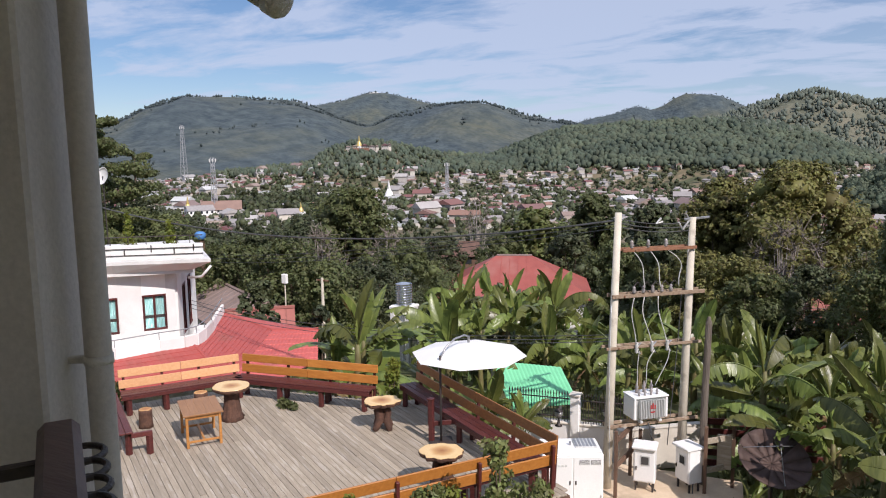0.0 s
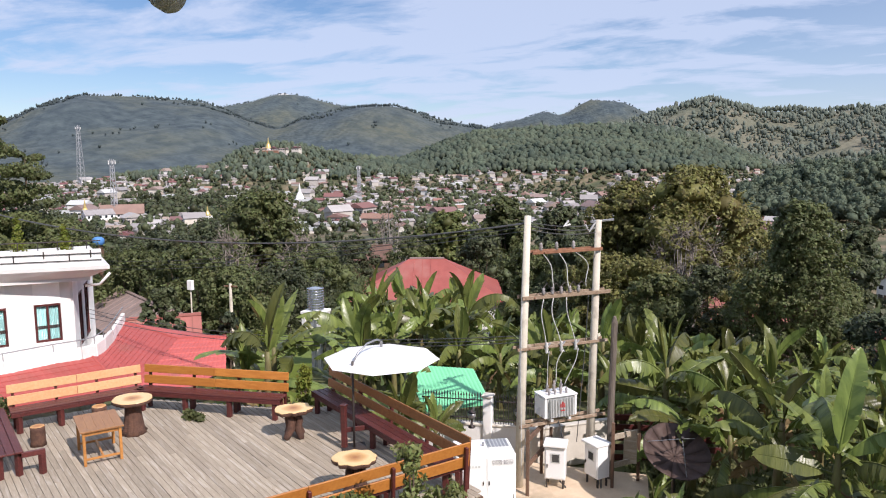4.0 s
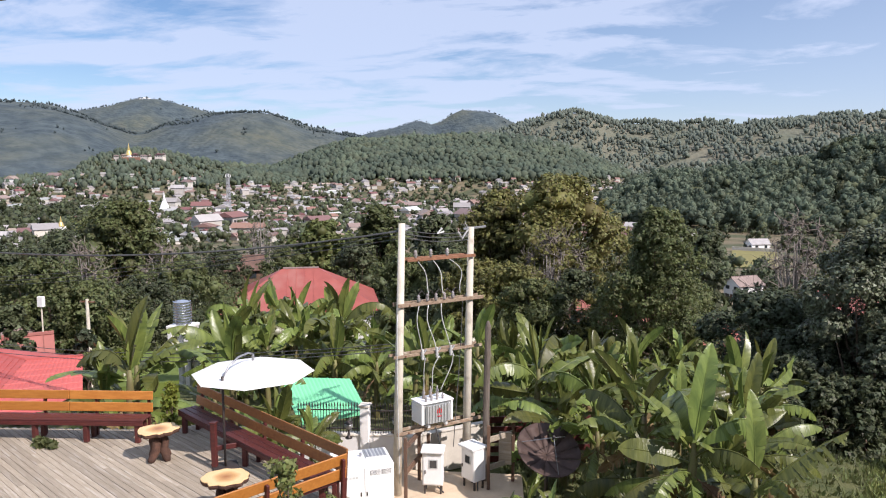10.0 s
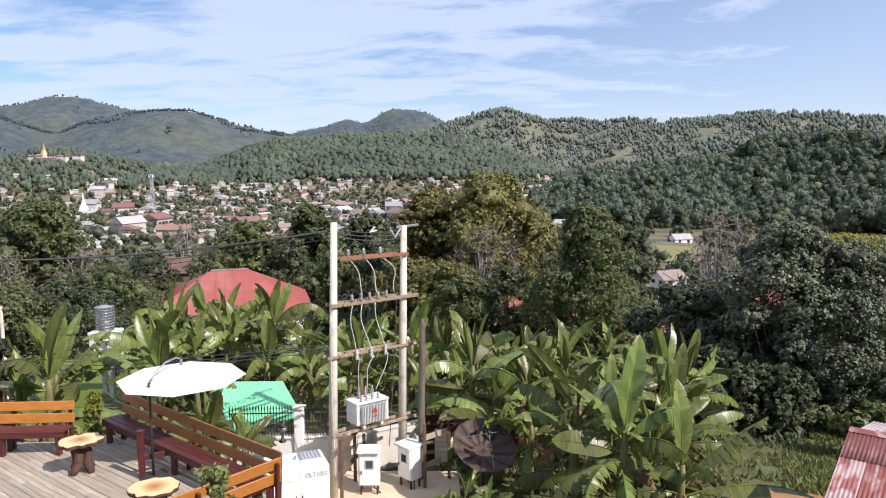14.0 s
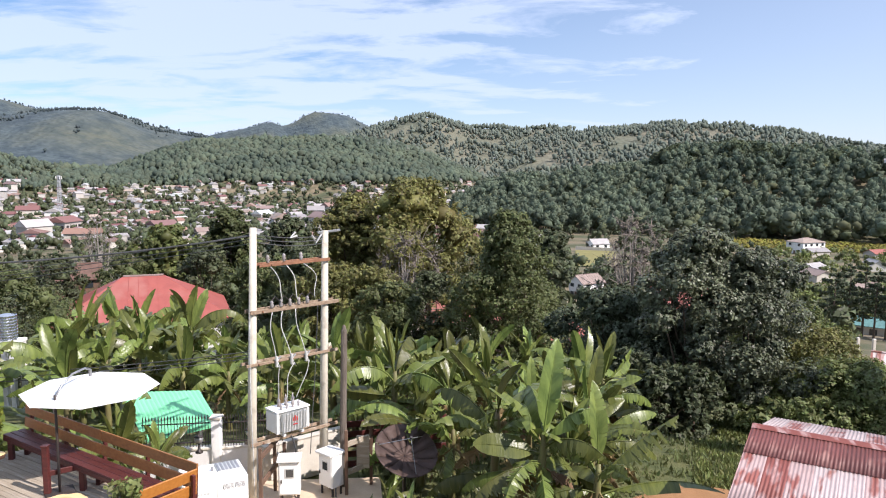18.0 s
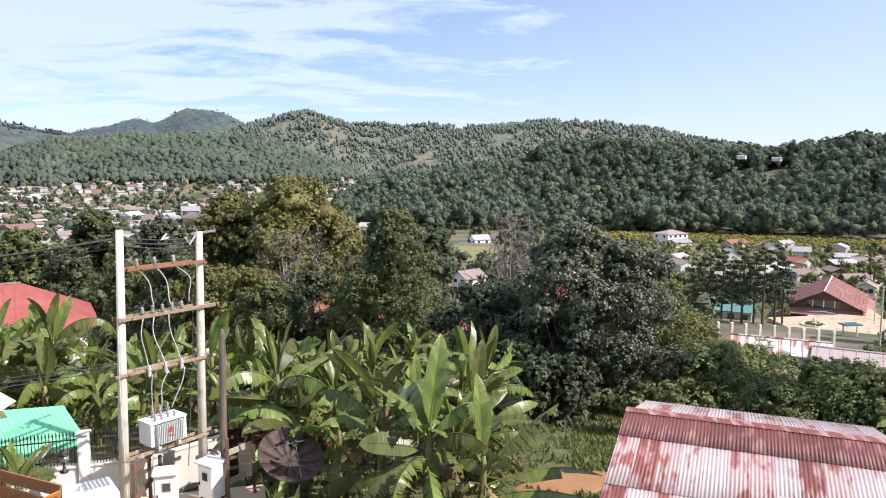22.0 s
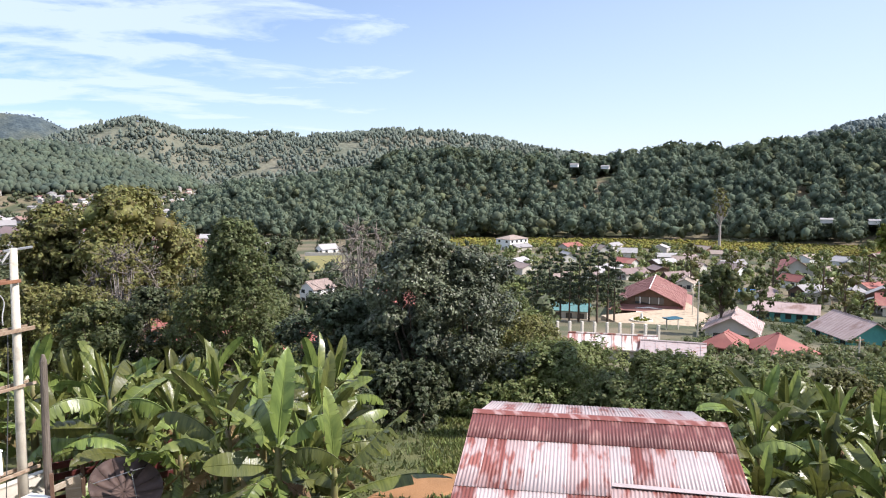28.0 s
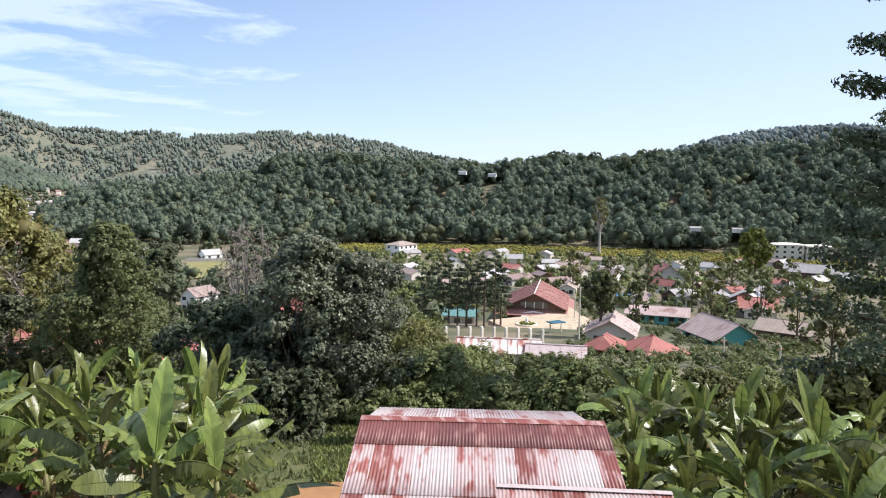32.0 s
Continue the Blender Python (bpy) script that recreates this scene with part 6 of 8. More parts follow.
broad_tree("dark green tree behind the transformer poles", -15.6, 96, -3.3, 8.5, LEAFMID, 7000, 0.34, 9, 0.15, clumps=32)
broad_tree("dark green tree behind the transformer poles", -11.2, 90, -4.0, 8.5, LEAFDARK, 7000, 0.34, 10, 0.15, clumps=32)
broad_tree("grey leafless twiggy tree", 15.2, 72, -3.75, 6.5, LEAFDARK, 600, 0.2, 11, 0.2, bare=18, trunk_mat=PALEBARK, clumps=34)
broad_tree("dark green tree in the valley", 9.0, 78, -5.0, 5.0, LEAFDARK, 5500, 0.28, 12, 0.12, clumps=28)
# LEAFDARK bushes are added to fill the dark shadow beneath the glossy tree
for k_, (a, d, e, w, mt) in enumerate(((20.0, 30.0, -14.6, 3.0, LEAFDARK), (13.6, 26.0, -16.2, 2.8, LEAFDARK), (25.0, 33.5, -14.0, 3.6, LEAFLIGHT), (17.6, 29.5, -15.0, 3.0, LEAFDARK), (26.4, 27.5, -16.2, 2.8, LEAFLIGHT), (15.2, 31, -13.5, 3.2, LEAFDARK))):
    broad_tree("low leafy bush by the glossy tree, dark ones standing in for shade", a, d, e, w, mt, 3200, 0.12, 140 + k_, 0.04, name="bush", clumps=18, group="bushes by the shed")
broad_tree("light green shrubby tree behind the shed", 30.0, 33, -13.2, 5.2, LEAFLIGHT, 13000, 0.10, 13, 0.1, clumps=28)
broad_tree("dark green shrubby tree behind the shed", 35.4, 30, -15.3, 3.8, LEAFMID, 11000, 0.095, 14, 0.1, clumps=24)
broad_tree("rounded green shrubby tree behind the shed", 41.6, 29, -13.7, 5.2, LEAFLIGHT, 15000, 0.09, 15, 0.1, clumps=32)
broad_tree("slender open-crowned tree near the hall", 42.6, 150, -6.8, 8.5, LEAFMID, 2600, 0.4, 16, 0.45, clumps=24)
broad_tree("olive shrubby tree below the pine", 60.3, 36, -12.2, 6.0, LEAFOLIVE, 6000, 0.2, 17, 0.1, clumps=24)
broad_tree("bright yellow-green tree by the flats", 53.4, 370, -3.2, 15, LEAFYELLOW, 2600, 0.9, 18, 0.2, clumps=24)
broad_tree("tall bare brownish tree on the valley floor", 42.3, 470, -1.2, 13, LEAFOLIVE, 900, 0.9, 19, 0.5, bare=10, trunk_mat=PALEBARK)
broad_tree("bare pale-limbed tree above the scrub", -37.0, 62, -5.6, 5.0, LEAFMID, 300, 0.2, 20, 0.3, bare=14, trunk_mat=PALEBARK)
broad_tree("bare pale-limbed tree above the scrub", -31.6, 70, -5.9, 4.0, LEAFMID, 200, 0.2, 21, 0.3, bare=14, trunk_mat=PALEBARK)
broad_tree("bare grey tree over the rooftops", -24.6, 150, -3.6, 8, LEAFMID, 200, 0.3, 22, 0.3, bare=14, trunk_mat=PALEBARK)
for k, (a, d, e, w) in enumerate(((-50.5, 62, -3.0, 9), (-48.2, 58, -4.2, 8), (-45.6, 66, -4.6, 8), (-43.4, 56, -6.4, 7), (-41.4, 60, -5.4, 7.5), (-39.4, 52, -6.6, 7), (-38.2, 74, -4.6, 8), (-36.4, 50, -8.2, 6.5), (-33.2, 54, -8.3, 7), (-30.0, 62, -7.2, 7.5),
                                   (-27.2, 84, -6.2, 8), (-22.8, 98, -6.4, 8), (-17.6, 88, -6.2, 8), (-13.6, 66, -6.8, 7), (-10.0, 62, -6.2, 7), (-8.2, 58, -7.4, 6), (-5.2, 56, -7.8, 6), (-3.6, 52, -9.0, 5.5), (-0.4, 56, -8.2, 6),
                                   (2.4, 54, -8.6, 5), (3.2, 84, -5.4, 7), (7.6, 58, -8.4, 6), (14.4, 60, -8.9, 5), (18.2, 66, -6.2, 7), (24.6, 60, -7.6, 6), (26.4, 52, -9.6, 6), (28.0, 48, -11.0, 6), (32.4, 44, -13.0, 4.5), (38.2, 46, -13.4, 4.5), (46.8, 40, -13.6, 4), (50, 42, -13.6, 4), (54, 46, -13, 5), (58.5, 52, -13.0, 5))):
    broad_tree("leafy green tree on the slope", a, d, e, w, ((LEAFDARK, LEAFMID, LEAFDARK, LEAFMID) if a < -12 else (LEAFOLIVE, LEAFMID, LEAFDARK, LEAFOLIVE) if a < 22 else (LEAFMID, LEAFLIGHT, LEAFOLIVE, LEAFLIGHT))[k % 4], 11000 if d < 50 else 8400, 0.10 if d < 50 else 0.135, 100 + k, 0.08, clumps=24)
broad_tree("dense dark rounded tree behind the tiled roof", -41.8, 39, -9.4, 2.6, LEAFDARK, 4200, 0.15, 71, 0.08, clumps=22)
broad_tree("small dark conifer behind the tiled roof", -37.0, 34, -11.6, 1.8, PINE, 2400, 0.13, 72, 0.05, clumps=16)
pine_tree("dark tall pine behind the white house", -52.6, 58, 3.2, 10, 22000, 0.17, 31, 0.15, 40, mat=LEAFMID)
pine_tree("dark tall pine behind the white house", -50.0, 64, 0.4, 8, 12000, 0.17, 32, 0.12, 34, mat=LEAFMID)
pine_tree("tall near pine with drooping dark branches", 63.1, 38, 17.5, 8.4, 9500, 0.19, 33, 0.14, 44)
for k, (a, e) in enumerate(((29.0, -6.9), (29.9, -6.5), (30.8, -6.2), (31.5, -7.0), (32.2, -5.9), (33.0, -6.3), (33.6, -5.8), (34.4, -5.7), (34.9, -6.6))):
    pine_tree("tall dark pine on the lawn by the hall", a, 165 + 4 * (k % 3), e, 6.0, 1000, 0.36, 60 + k, 0.30, 20, group="pines by the hall")
CLEAR = ((36.3, 41, 92, 200), (49, 55, 120, 185), (43.5, 50, 150, 220), (41, 46.5, 110, 165), (53, 60, 150, 250), (30.5, 37, 100, 185), (35, 41, 168, 260), (48.5, 55, 100, 150), (43, 50, 80, 165), (40, 46, 100, 140), (30, 41, 78, 95), (10, 13.0, 90, 240), (10.6, 14.4, 300, 395), (-29, -15, 62, 92), (54.5, 60, 90, 130))


def open_ground(a, d, x, y, z):
    return not any(p < a < q and r < d < s for p, q, r, s in CLEAR) and z < -14 and not (a > 21 and 430 < d < 520)


for k, (a, d, e, w) in enumerate(((45.2, 178, -7.4, 6), (50.6, 196, -6.2, 8), (56.4, 170, -6.6, 8), (53.9, 200, -6.0, 8), (58.6, 140, -7.4, 8),
                                  (49.2, 240, -5.4, 9), (46.0, 262, -5.0, 9), (43.2, 250, -5.6, 8), (51.9, 280, -4.6, 10), (55.6, 250, -5.2, 9), (40.4, 262, -5.2, 8))):
    broad_tree("leafy garden tree among the valley houses", a, d, e, w, (LEAFMID, LEAFOLIVE, LEAFLIGHT)[k % 3], 1300, 0.30, 300 + k, 0.2, clumps=18, group="valley garden trees")
wood("valley_scrub", "green scrub and garden trees across the valley", LEAFMID, 1500, (-58, 66), (70, 260), (2.0, 5.0), 57, 21, open_ground)
wood("garden_shrubs", "low shrubs and hedges round the valley houses", LEAFMID, 900, (38, 58), (64, 215), (0.7, 2.4), 66, 33, lambda a, d, x, y, z: (d < 100 or noise.noise((x / 9, y / 9, 6.0)) > -0.1) and not (35 < a < 41 and 100 < d), False, 0.9, 1.5)
wood("valley_side_trees", "green trees between the valley houses", LEAFMID, 420, (24, 66), (240, 620), (3, 7), 36, 35, open_ground)
wood("valley_trees", "mixed trees between the town's houses", LEAFDARK, 1550, (-56, 24), (240, 620), (4, 9), 36, 22, open_ground)
wood("valley_gardens", "olive and green garden trees round the valley houses", LEAFLIGHT, 800, (24, 64), (130, 440), (2.5, 6.0), 54, 28, lambda a, d, x, y, z: d > 200 and open_ground(a, d, x, y, z) or (d < 200 and noise.noise((x / 14, y / 14, 8.0)) > 0.15 and open_ground(a, d, x, y, z)))
wood("town_trees", "trees scattered through the town", LEAFDARK, 4600, (-54, 8), (430, 1040), (4, 10), 18, 23, lambda a, d, x, y, z: z < 4)
wood("town_grove", "dark tall trees massed beside the town", LEAFDARK, 150, (-44, -35.5), (560, 800), (8, 15), 70, 29, None, False, 1.0, 1.2)
wood("yellow_crop", "yellow-green crop field below the wood", CROP, 5200, (18, 60), (440, 505), (0.9, 2.0), 9, 24, None, False, 1.4, 1.6, False, 1)
wood("skyline_trees", "large trees standing on the wooded crest", FARPINE, 90, (14, 46), (640, 690), (17, 26), 150, 25, None, False, 0.9, 1.2)
wood("dark_valley_trees", "dark leafy trees on the lower slopes", LEAFDARK, 420, (-58, 30), (95, 250), (5, 9), 150, 26, open_ground)

# ---- grass and earth near the shed ----


def grass(name, label, az, dist, count, tall, mat, seed, clear=lambda a, d: False):
    rng = np.random.default_rng(seed)
    q = []
    for _ in range(count):
        a, d = rng.uniform(*az), math.sqrt(rng.uniform(dist[0] ** 2, dist[1] ** 2))
        if clear(a, d):
            continue
        x, y = d * math.sin(radians(a)), d * math.cos(radians(a))
        z = ground_at(x, y) - 0.03
        k = 5
        b = np.array((x, y, z)) + np.c_[rng.normal(size=(k, 2)) * 0.09, np.zeros(k)]
        h = tall * rng.uniform(0.4, 1.2, (k, 1))
        tip = b + np.c_[rng.normal(size=(k, 2)) * 0.35, np.ones(k)] * h
        w = np.c_[rng.normal(size=(k, 2)), np.zeros(k)] * 0.03
        q.append(np.stack([b - w, b + w, (b + tip) / 2 + w * 0.8, tip], 1))
    return tagged(new(name, cards(name, q, mat)), label, "grass", kind="stuff")


grass("tall_grass", "tall pale green grass beside the shed", (20.5, 27.5), (19, 34), 3600, 0.20, LEAFLIGHT, 3, lambda a, d: (abs(a - 20.4) < 3.6 and abs(d - 21.3) < 0.9) or noise.noise((a * 0.9, d * 0.5, 4.0)) > 0.12)
grass("tall_grass", "weedy grass under the banana plants", (-6, 62), (14.5, 30), 5000, 0.22, LEAFMID, 4, lambda a, d: abs(a - 20.4) < 3.6 and abs(d - 21.3) < 0.9)
soil = thing("bare_soil", "patch of bare orange earth by the shed", "soil", kind="structure")
sp = polar(20.4, 21.3)
ring_o = [(1.7 * math.cos(a) * (1 + 0.55 * noise.noise((math.cos(a), math.sin(a), 1.0))), 1.0 * math.sin(a) * (1 + 0.55 * noise.noise((math.cos(a), math.sin(a), 2.0)))) for a in np.linspace(0, 2 * math.pi, 26, endpoint=False)]
patch = Shape()
patch.tube_rings([[(sp.x + x * s_, sp.y + y * s_, ground_at(sp.x + x * s_, sp.y + y * s_) + dz) for x, y in ring_o] for s_, dz in ((1.0, 0.0), (0.9, 0.04), (0.5, 0.06), (0.02, 0.07))])
part("earth", patch, material("orange_earth", (0.36, 0.19, 0.085), 0.95, (0.27, 0.14, 0.06), 1.5, bump=0.6), soil)

# ---- buildings ----
HALLROOF = material("faded_hall_roof", (0.29, 0.135, 0.110), 0.65, (0.22, 0.10, 0.085), 0.5, bump=0.1, stain=(0.30, 0.17, 0.14))


def gable_house(name, label, az, d, head, w, l, wall_h, roof_h, wall_mat, roof_mat, z=None, hip=0.0, eave=0.5, windows=3, category="house", group="", window_mat=None, storeys=1, trim=None):
    """A house with a gabled or hipped roof. head: bearing of its ridge, w across, l along."""
    at = polar(az, d)
    at.z = (min(ground_at(at.x + dx, at.y + dy) for dx in (-w / 2, w / 2) for dy in (-w / 2, w / 2)) if z is None else z)
    ob = thing(name, label, category, Matrix.Translation(at) @ Matrix.Rotation(-radians(head), 4, "Z"), group)
    g = Shape()
    body = [(-w / 2, -l / 2), (w / 2, -l / 2), (w / 2, l / 2), (-w / 2, l / 2)]
    k = 0.0 if hip else 1.0
    vs = [(x, y, -1.5) for x, y in body] + [(x, y, wall_h) for x, y in body] + [(0, -l / 2, wall_h + roof_h * 0.98 * k), (0, l / 2, wall_h + roof_h * 0.98 * k)]
    wall_ = part("wall", Shape().add(vs, [(0, 1, 5, 8, 4), (2, 3, 7, 9, 6), (1, 2, 6, 5), (3, 0, 4, 7)]), wall_mat, ob)
    ex, ey = w / 2 + eave, l / 2 + eave
    ze = wall_h - roof_h * eave / (w / 2)
    hx = min(hip * w / 2, l / 2 - 0.3)
    top = wall_h + roof_h
    cut = hx + eave if hip else 0
    vb = [(-ex, -ey, ze), (ex, -ey, ze), (ex, ey, ze), (-ex, ey, ze), (0, -ey + cut, top), (0, ey - cut, top)]
    fs = [(0, 4, 5, 3), (1, 2, 5, 4), (6, 9, 11, 10), (7, 10, 11, 8), (0, 3, 9, 6), (1, 7, 8, 2)]
    fs += [(0, 1, 4), (2, 3, 5), (6, 10, 7), (8, 11, 9), (0, 6, 7, 1), (2, 8, 9, 3)] if hip else [(0, 6, 10, 4), (4, 10, 7, 1), (2, 8, 11, 5), (5, 11, 9, 3)]
    rf = Shape().add(vb + [(x, y, z_ + 0.12) for x, y, z_ in vb], fs)
    roof = part("roof", rf, roof_mat, ob)
    part("ridge_cap", Shape().tube([(0, -ey + (hx + eave if hip else 0), top + 0.13), (0, ey - (hx + eave if hip else 0), top + 0.13)], 0.12, 6), trim or roof_mat, roof)
    if d < 230:
        n = int(2 * ey / 0.9)
        rib = Shape()
        for sx in (-1, 1):
            for j in range(n):
                y = -ey + 2 * ey * (j + 0.5) / n
                if hip and abs(y) > ey - hx - eave:
                    continue
                rib.beam((sx * ex, y, ze + 0.14), (0, y, top + 0.14), 0.05, 0.05, 0)
        if rib.v:
            part("roof_seams", rib, roof_mat, roof)
    if windows:
        wh = wall_h / storeys
        for s in range(storeys):
            for sx in (-1, 1):
                for j in range(windows):
                    y = -l / 2 + l * (j + 0.5) / windows
                    wn_ = part("window", Shape().box((sx * (w / 2 + 0.02), y, s * wh + wh * 0.58), (0.08, min(1.5, l / windows * 0.55), wh * 0.42)), window_mat or WINDOW, wall_)
            for sy in (-1, 1):
                for x in (-w * 0.26, w * 0.26):
                    part("window", Shape().box((x, sy * (l / 2 + 0.02), s * wh + wh * 0.58), (min(1.5, w * 0.25), 0.08, wh * 0.42)), window_mat or WINDOW, wall_)
        part("door", Shape().box((0, -l / 2 - 0.03, 1.0), (1.0, 0.08, 2.0)), BROWNWALL, wall_)
    return ob


STRIPED = material("rust_striped_white_tin", (0.60, 0.54, 0.50), 0.6, (0.50, 0.42, 0.38), 1.2, bump=0.1, stain=(0.25, 0.10, 0.075), stain_at=0.52, stretch=(0.5, 3.2, 1.0))
# the assembly hall with its tiered red roof
hall = gable_house("assembly_hall", "large hall with a faded red tiered roof", 37.7, 205, 41, 15, 25, 4.6, 3.6, BROWNWALL, HALLROOF, eave=1.2, windows=5, category="hall", trim=WHITE)
part("skirt_roof", Shape().add([(-10.2, -15.2, 2.7), (10.2, -15.2, 2.7), (7.4, -12.4, 3.9), (-7.4, -12.4, 3.9)], [(0, 1, 2, 3)]).add([(10.2, -15.2, 2.7), (10.2, 13.5, 2.7), (7.4, 12.4, 3.9), (7.4, -12.4, 3.9)], [(0, 1, 2, 3)]), HALLROOF, hall).modifiers.new("thick", "SOLIDIFY").thickness = 0.15
part("gable_glazing", Shape().box((0, -12.62, 5.1), (7.0, 0.1, 1.7)), WINDOW, hall)
for x in (-2.3, 0, 2.3):
    part("gable_mullion", Shape().box((x, -12.68, 5.1), (0.2, 0.1, 1.7)), WHITE, hall)
part("porch_canopy", Shape().box((0, -16.2, 2.5), (6.0, 3.6, 0.35), None, 0.05), WHITE, hall)
for x in (-2.7, 2.7):
    part("porch_column", Shape().box((x, -17.6, 0.5), (0.4, 0.4, 4.0), None, 0.03), WHITE, hall)
for x in (-4.5, 4.5):
    part("fascia", Shape().beam((x - 4.5, -13.9, 3.55 if x > 0 else 2.4), (x + 4.5, -13.9, 2.4 if x > 0 else 3.55), 0.12, 0.3), WHITE, hall)
court_at = polar(37.0, 176)
court = part("road", Shape().slab([(court_at.x + a, court_at.y + b) for a, b in ((-9, -9), (12, -14), (22, 8), (30, 26), (24, 28), (12, 8), (-6, 8))], ground_at(court_at.x, court_at.y) - 1.5, ground_at(court_at.x, court_at.y) + 0.75), PAD)
tagged(court, "sandy forecourt and drive in front of the hall", "road", kind="structure")
isl = thing("roundabout_bed", "round planted bed with a small monument", "flower bed", Matrix.Translation((court_at.x - 1, court_at.y - 1, ground_at(court_at.x, court_at.y) + 0.75)))
part("kerb", Shape().lathe([(2.6, 0), (2.6, 0.3), (2.3, 0.3), (2.3, 0.1)], n=24), CONCRETE, isl)
part("monument", Shape().lathe([(0.7, 0.0), (0.7, 0.5), (0.3, 0.7), (0.25, 1.5), (0.0, 1.9)], n=10), WHITE, isl)
part("planting", cards("planting", [leaf_cloud(np.random.default_rng(5), 160, (0, 0, 0.35), (2.0, 2.0, 0.3), 0.3)], LEAFYELLOW), LEAFYELLOW, isl)
bluebox = thing("blue_shelter", "small blue-roofed shelter by the forecourt", "shelter", Matrix.Translation(polar(39.2, 158, ground_at(*polar(39.2, 158).xy))))
part("roof", Shape().box((0, 0, 2.4), (3.6, 2.4, 0.2), None, 0.04), material("blue_green_sheet", (0.03, 0.13, 0.19), 0.6), bluebox)
for x in (-1.5, 1.5):
    part("post", Shape().box((x, 0, 0.9), (0.2, 0.2, 3.4)), CONCRETE, bluebox)
gable_house("teal_cottage", "teal-walled cottage with a grey-pink tin roof", 51.2, 164, 18, 9.5, 12.5, 3.4, 2.8, TEAL, PINKTIN, hip=0.0, eave=0.9, group="valley houses")
gable_house("long_house", "long low teal house with a pale tin roof", 46.8, 205, -40, 8.0, 15.0, 3.0, 1.5, TEAL, PINKTIN, eave=0.9, windows=6, group="valley houses")
gable_house("pink_roof_house", "house with a faded pink tin roof", 43.5, 150, 48, 9.0, 11.0, 3.2, 2.4, TOWNWALL, PINKTIN, eave=0.7, group="valley houses")
gable_house("red_roof_house", "house with a hipped bright red roof", 46.5, 96, 10, 5.0, 5.6, 2.0, 1.4, TOWNWALL, REDROOF, hip=1.0, eave=0.7, group="valley houses")
gable_house("red_roof_house", "small house with a hipped red roof", 43.0, 95, 60, 3.8, 5.0, 2.0, 1.1, TOWNWALL, REDROOF, hip=0.8, eave=0.5, group="valley houses")
gable_house("tin_shed", "long shed with a rusty red and white tin roof", 34.8, 73, -55, 3.6, 7.8, 2.1, 0.8, TOWNWALL, STRIPED, eave=0.4, category="shed", windows=4, group="valley houses")
gable_house("tin_shed", "shed with a pale corrugated roof", 39.3, 72, -50, 3.2, 5.2, 1.9, 0.6, TOWNWALL, SHEETS[2], eave=0.4, category="shed", windows=2, group="valley houses")
gable_house("white_villa", "white two-storey villa with a red-brown roof", 27.0, 425, 70, 11, 15, 6.4, 1.8, WHITE, ROOFBROWN, hip=1.0, windows=4, storeys=2, group="valley houses")
gable_house("white_villa", "white house with a brown roof among trees", 11.8, 218, 60, 6.2, 8.0, 4.8, 1.9, WHITE, ROOFBROWN, windows=2, storeys=2, group="valley houses")
field_ = Shape().tube_rings([[(r * math.sin(radians(a)), r * math.cos(radians(a)), ground_at(r * math.sin(radians(a)), r * math.cos(radians(a))) + 0.5) for a in np.linspace(10.9, 14.0, 12)] for r in (310, 330, 350, 385)], closed=False)
tagged(part("field", field_, material("stubble_field", (0.21, 0.185, 0.065), 0.95, (0.15, 0.14, 0.05), 0.2, bump=0.2)), "dry yellow-green field between the trees", "field", kind="structure")
fw0, fw1 = polar(10.9, 388), polar(14.2, 384)
tagged(part("wall_field", Shape().beam(fw0 + Vector((0, 0, ground_at(fw0.x, fw0.y) + 1.0)), fw1 + Vector((0, 0, ground_at(fw1.x, fw1.y) + 1.0)), 0.3, 2.2, 0.02), CREAM), "pale boundary wall behind the field", "wall", kind="structure")
gable_house("field_house", "small white house with a grey roof by the field", 12.6, 400, 70, 7, 10, 3.4, 2.2, WHITE, ROOFGREY, windows=2, group="valley houses")
gable_house("field_house", "pale house with a light roof below the wood", 8.2, 420, 40, 8, 11, 3.4, 2.2, WHITE, ROOFGREY, windows=2, group="valley houses")
gable_house("red_gable_house", "house with a steep dark red roof", 47.2, 318, 35, 12, 14, 4.2, 4.0, TOWNWALL, REDROOF, eave=0.8, group="valley houses")
gable_house("brown_house", "dark timber house with a red side roof", 53.0, 245, 60, 10, 11, 4.0, 2.8, BROWNWALL, ROOFGREY, eave=0.8, group="valley houses")
gable_house("red_roof_house", "low house with a salmon red roof", 53.7, 232, -40, 7.5, 10.0, 3.2, 2.4, TOWNWALL, REDROOF, eave=0.6, group="valley houses")
gable_house("brown_house", "low house with a rusty brown roof", 55.8, 190, -20, 8.5, 12, 3, 2.0, BROWNWALL, ROOFBROWN, eave=0.7, group="valley houses")
gable_house("blue_roof_shed", "small shed with a blue sheet roof", 45.0, 240, -50, 5, 10, 2.6, 1.0, TOWNWALL, ROOFBLUE, category="shed", windows=2, group="valley houses")
gable_house("blue_roof_shed", "small building with a turquoise sheet roof", 31.6, 185, -50, 6, 9, 3.0, 1.2, TOWNWALL, material("turquoise_sheet", (0.16, 0.33, 0.31), 0.6), category="shed", windows=3, group="valley houses")
for az_, w_, l_ in ((55.4, 13, 17), (57.35, 13, 14)):
    gable_house("apartment_block", "cream three-storey apartment block", az_, 490, 90 + az_ - 10, w_, l_, 9.0, 0.9, CREAM, CREAM, hip=1.0, eave=0.3, windows=4, storeys=3, category="building", group="apartment blocks")
gable_house("dark_hall", "low dark-roofed hall below the flats", 56.9, 370, -30, 14, 20, 4, 3, BROWNWALL, ROOFGREY, group="valley houses")
rv = random.Random(31)
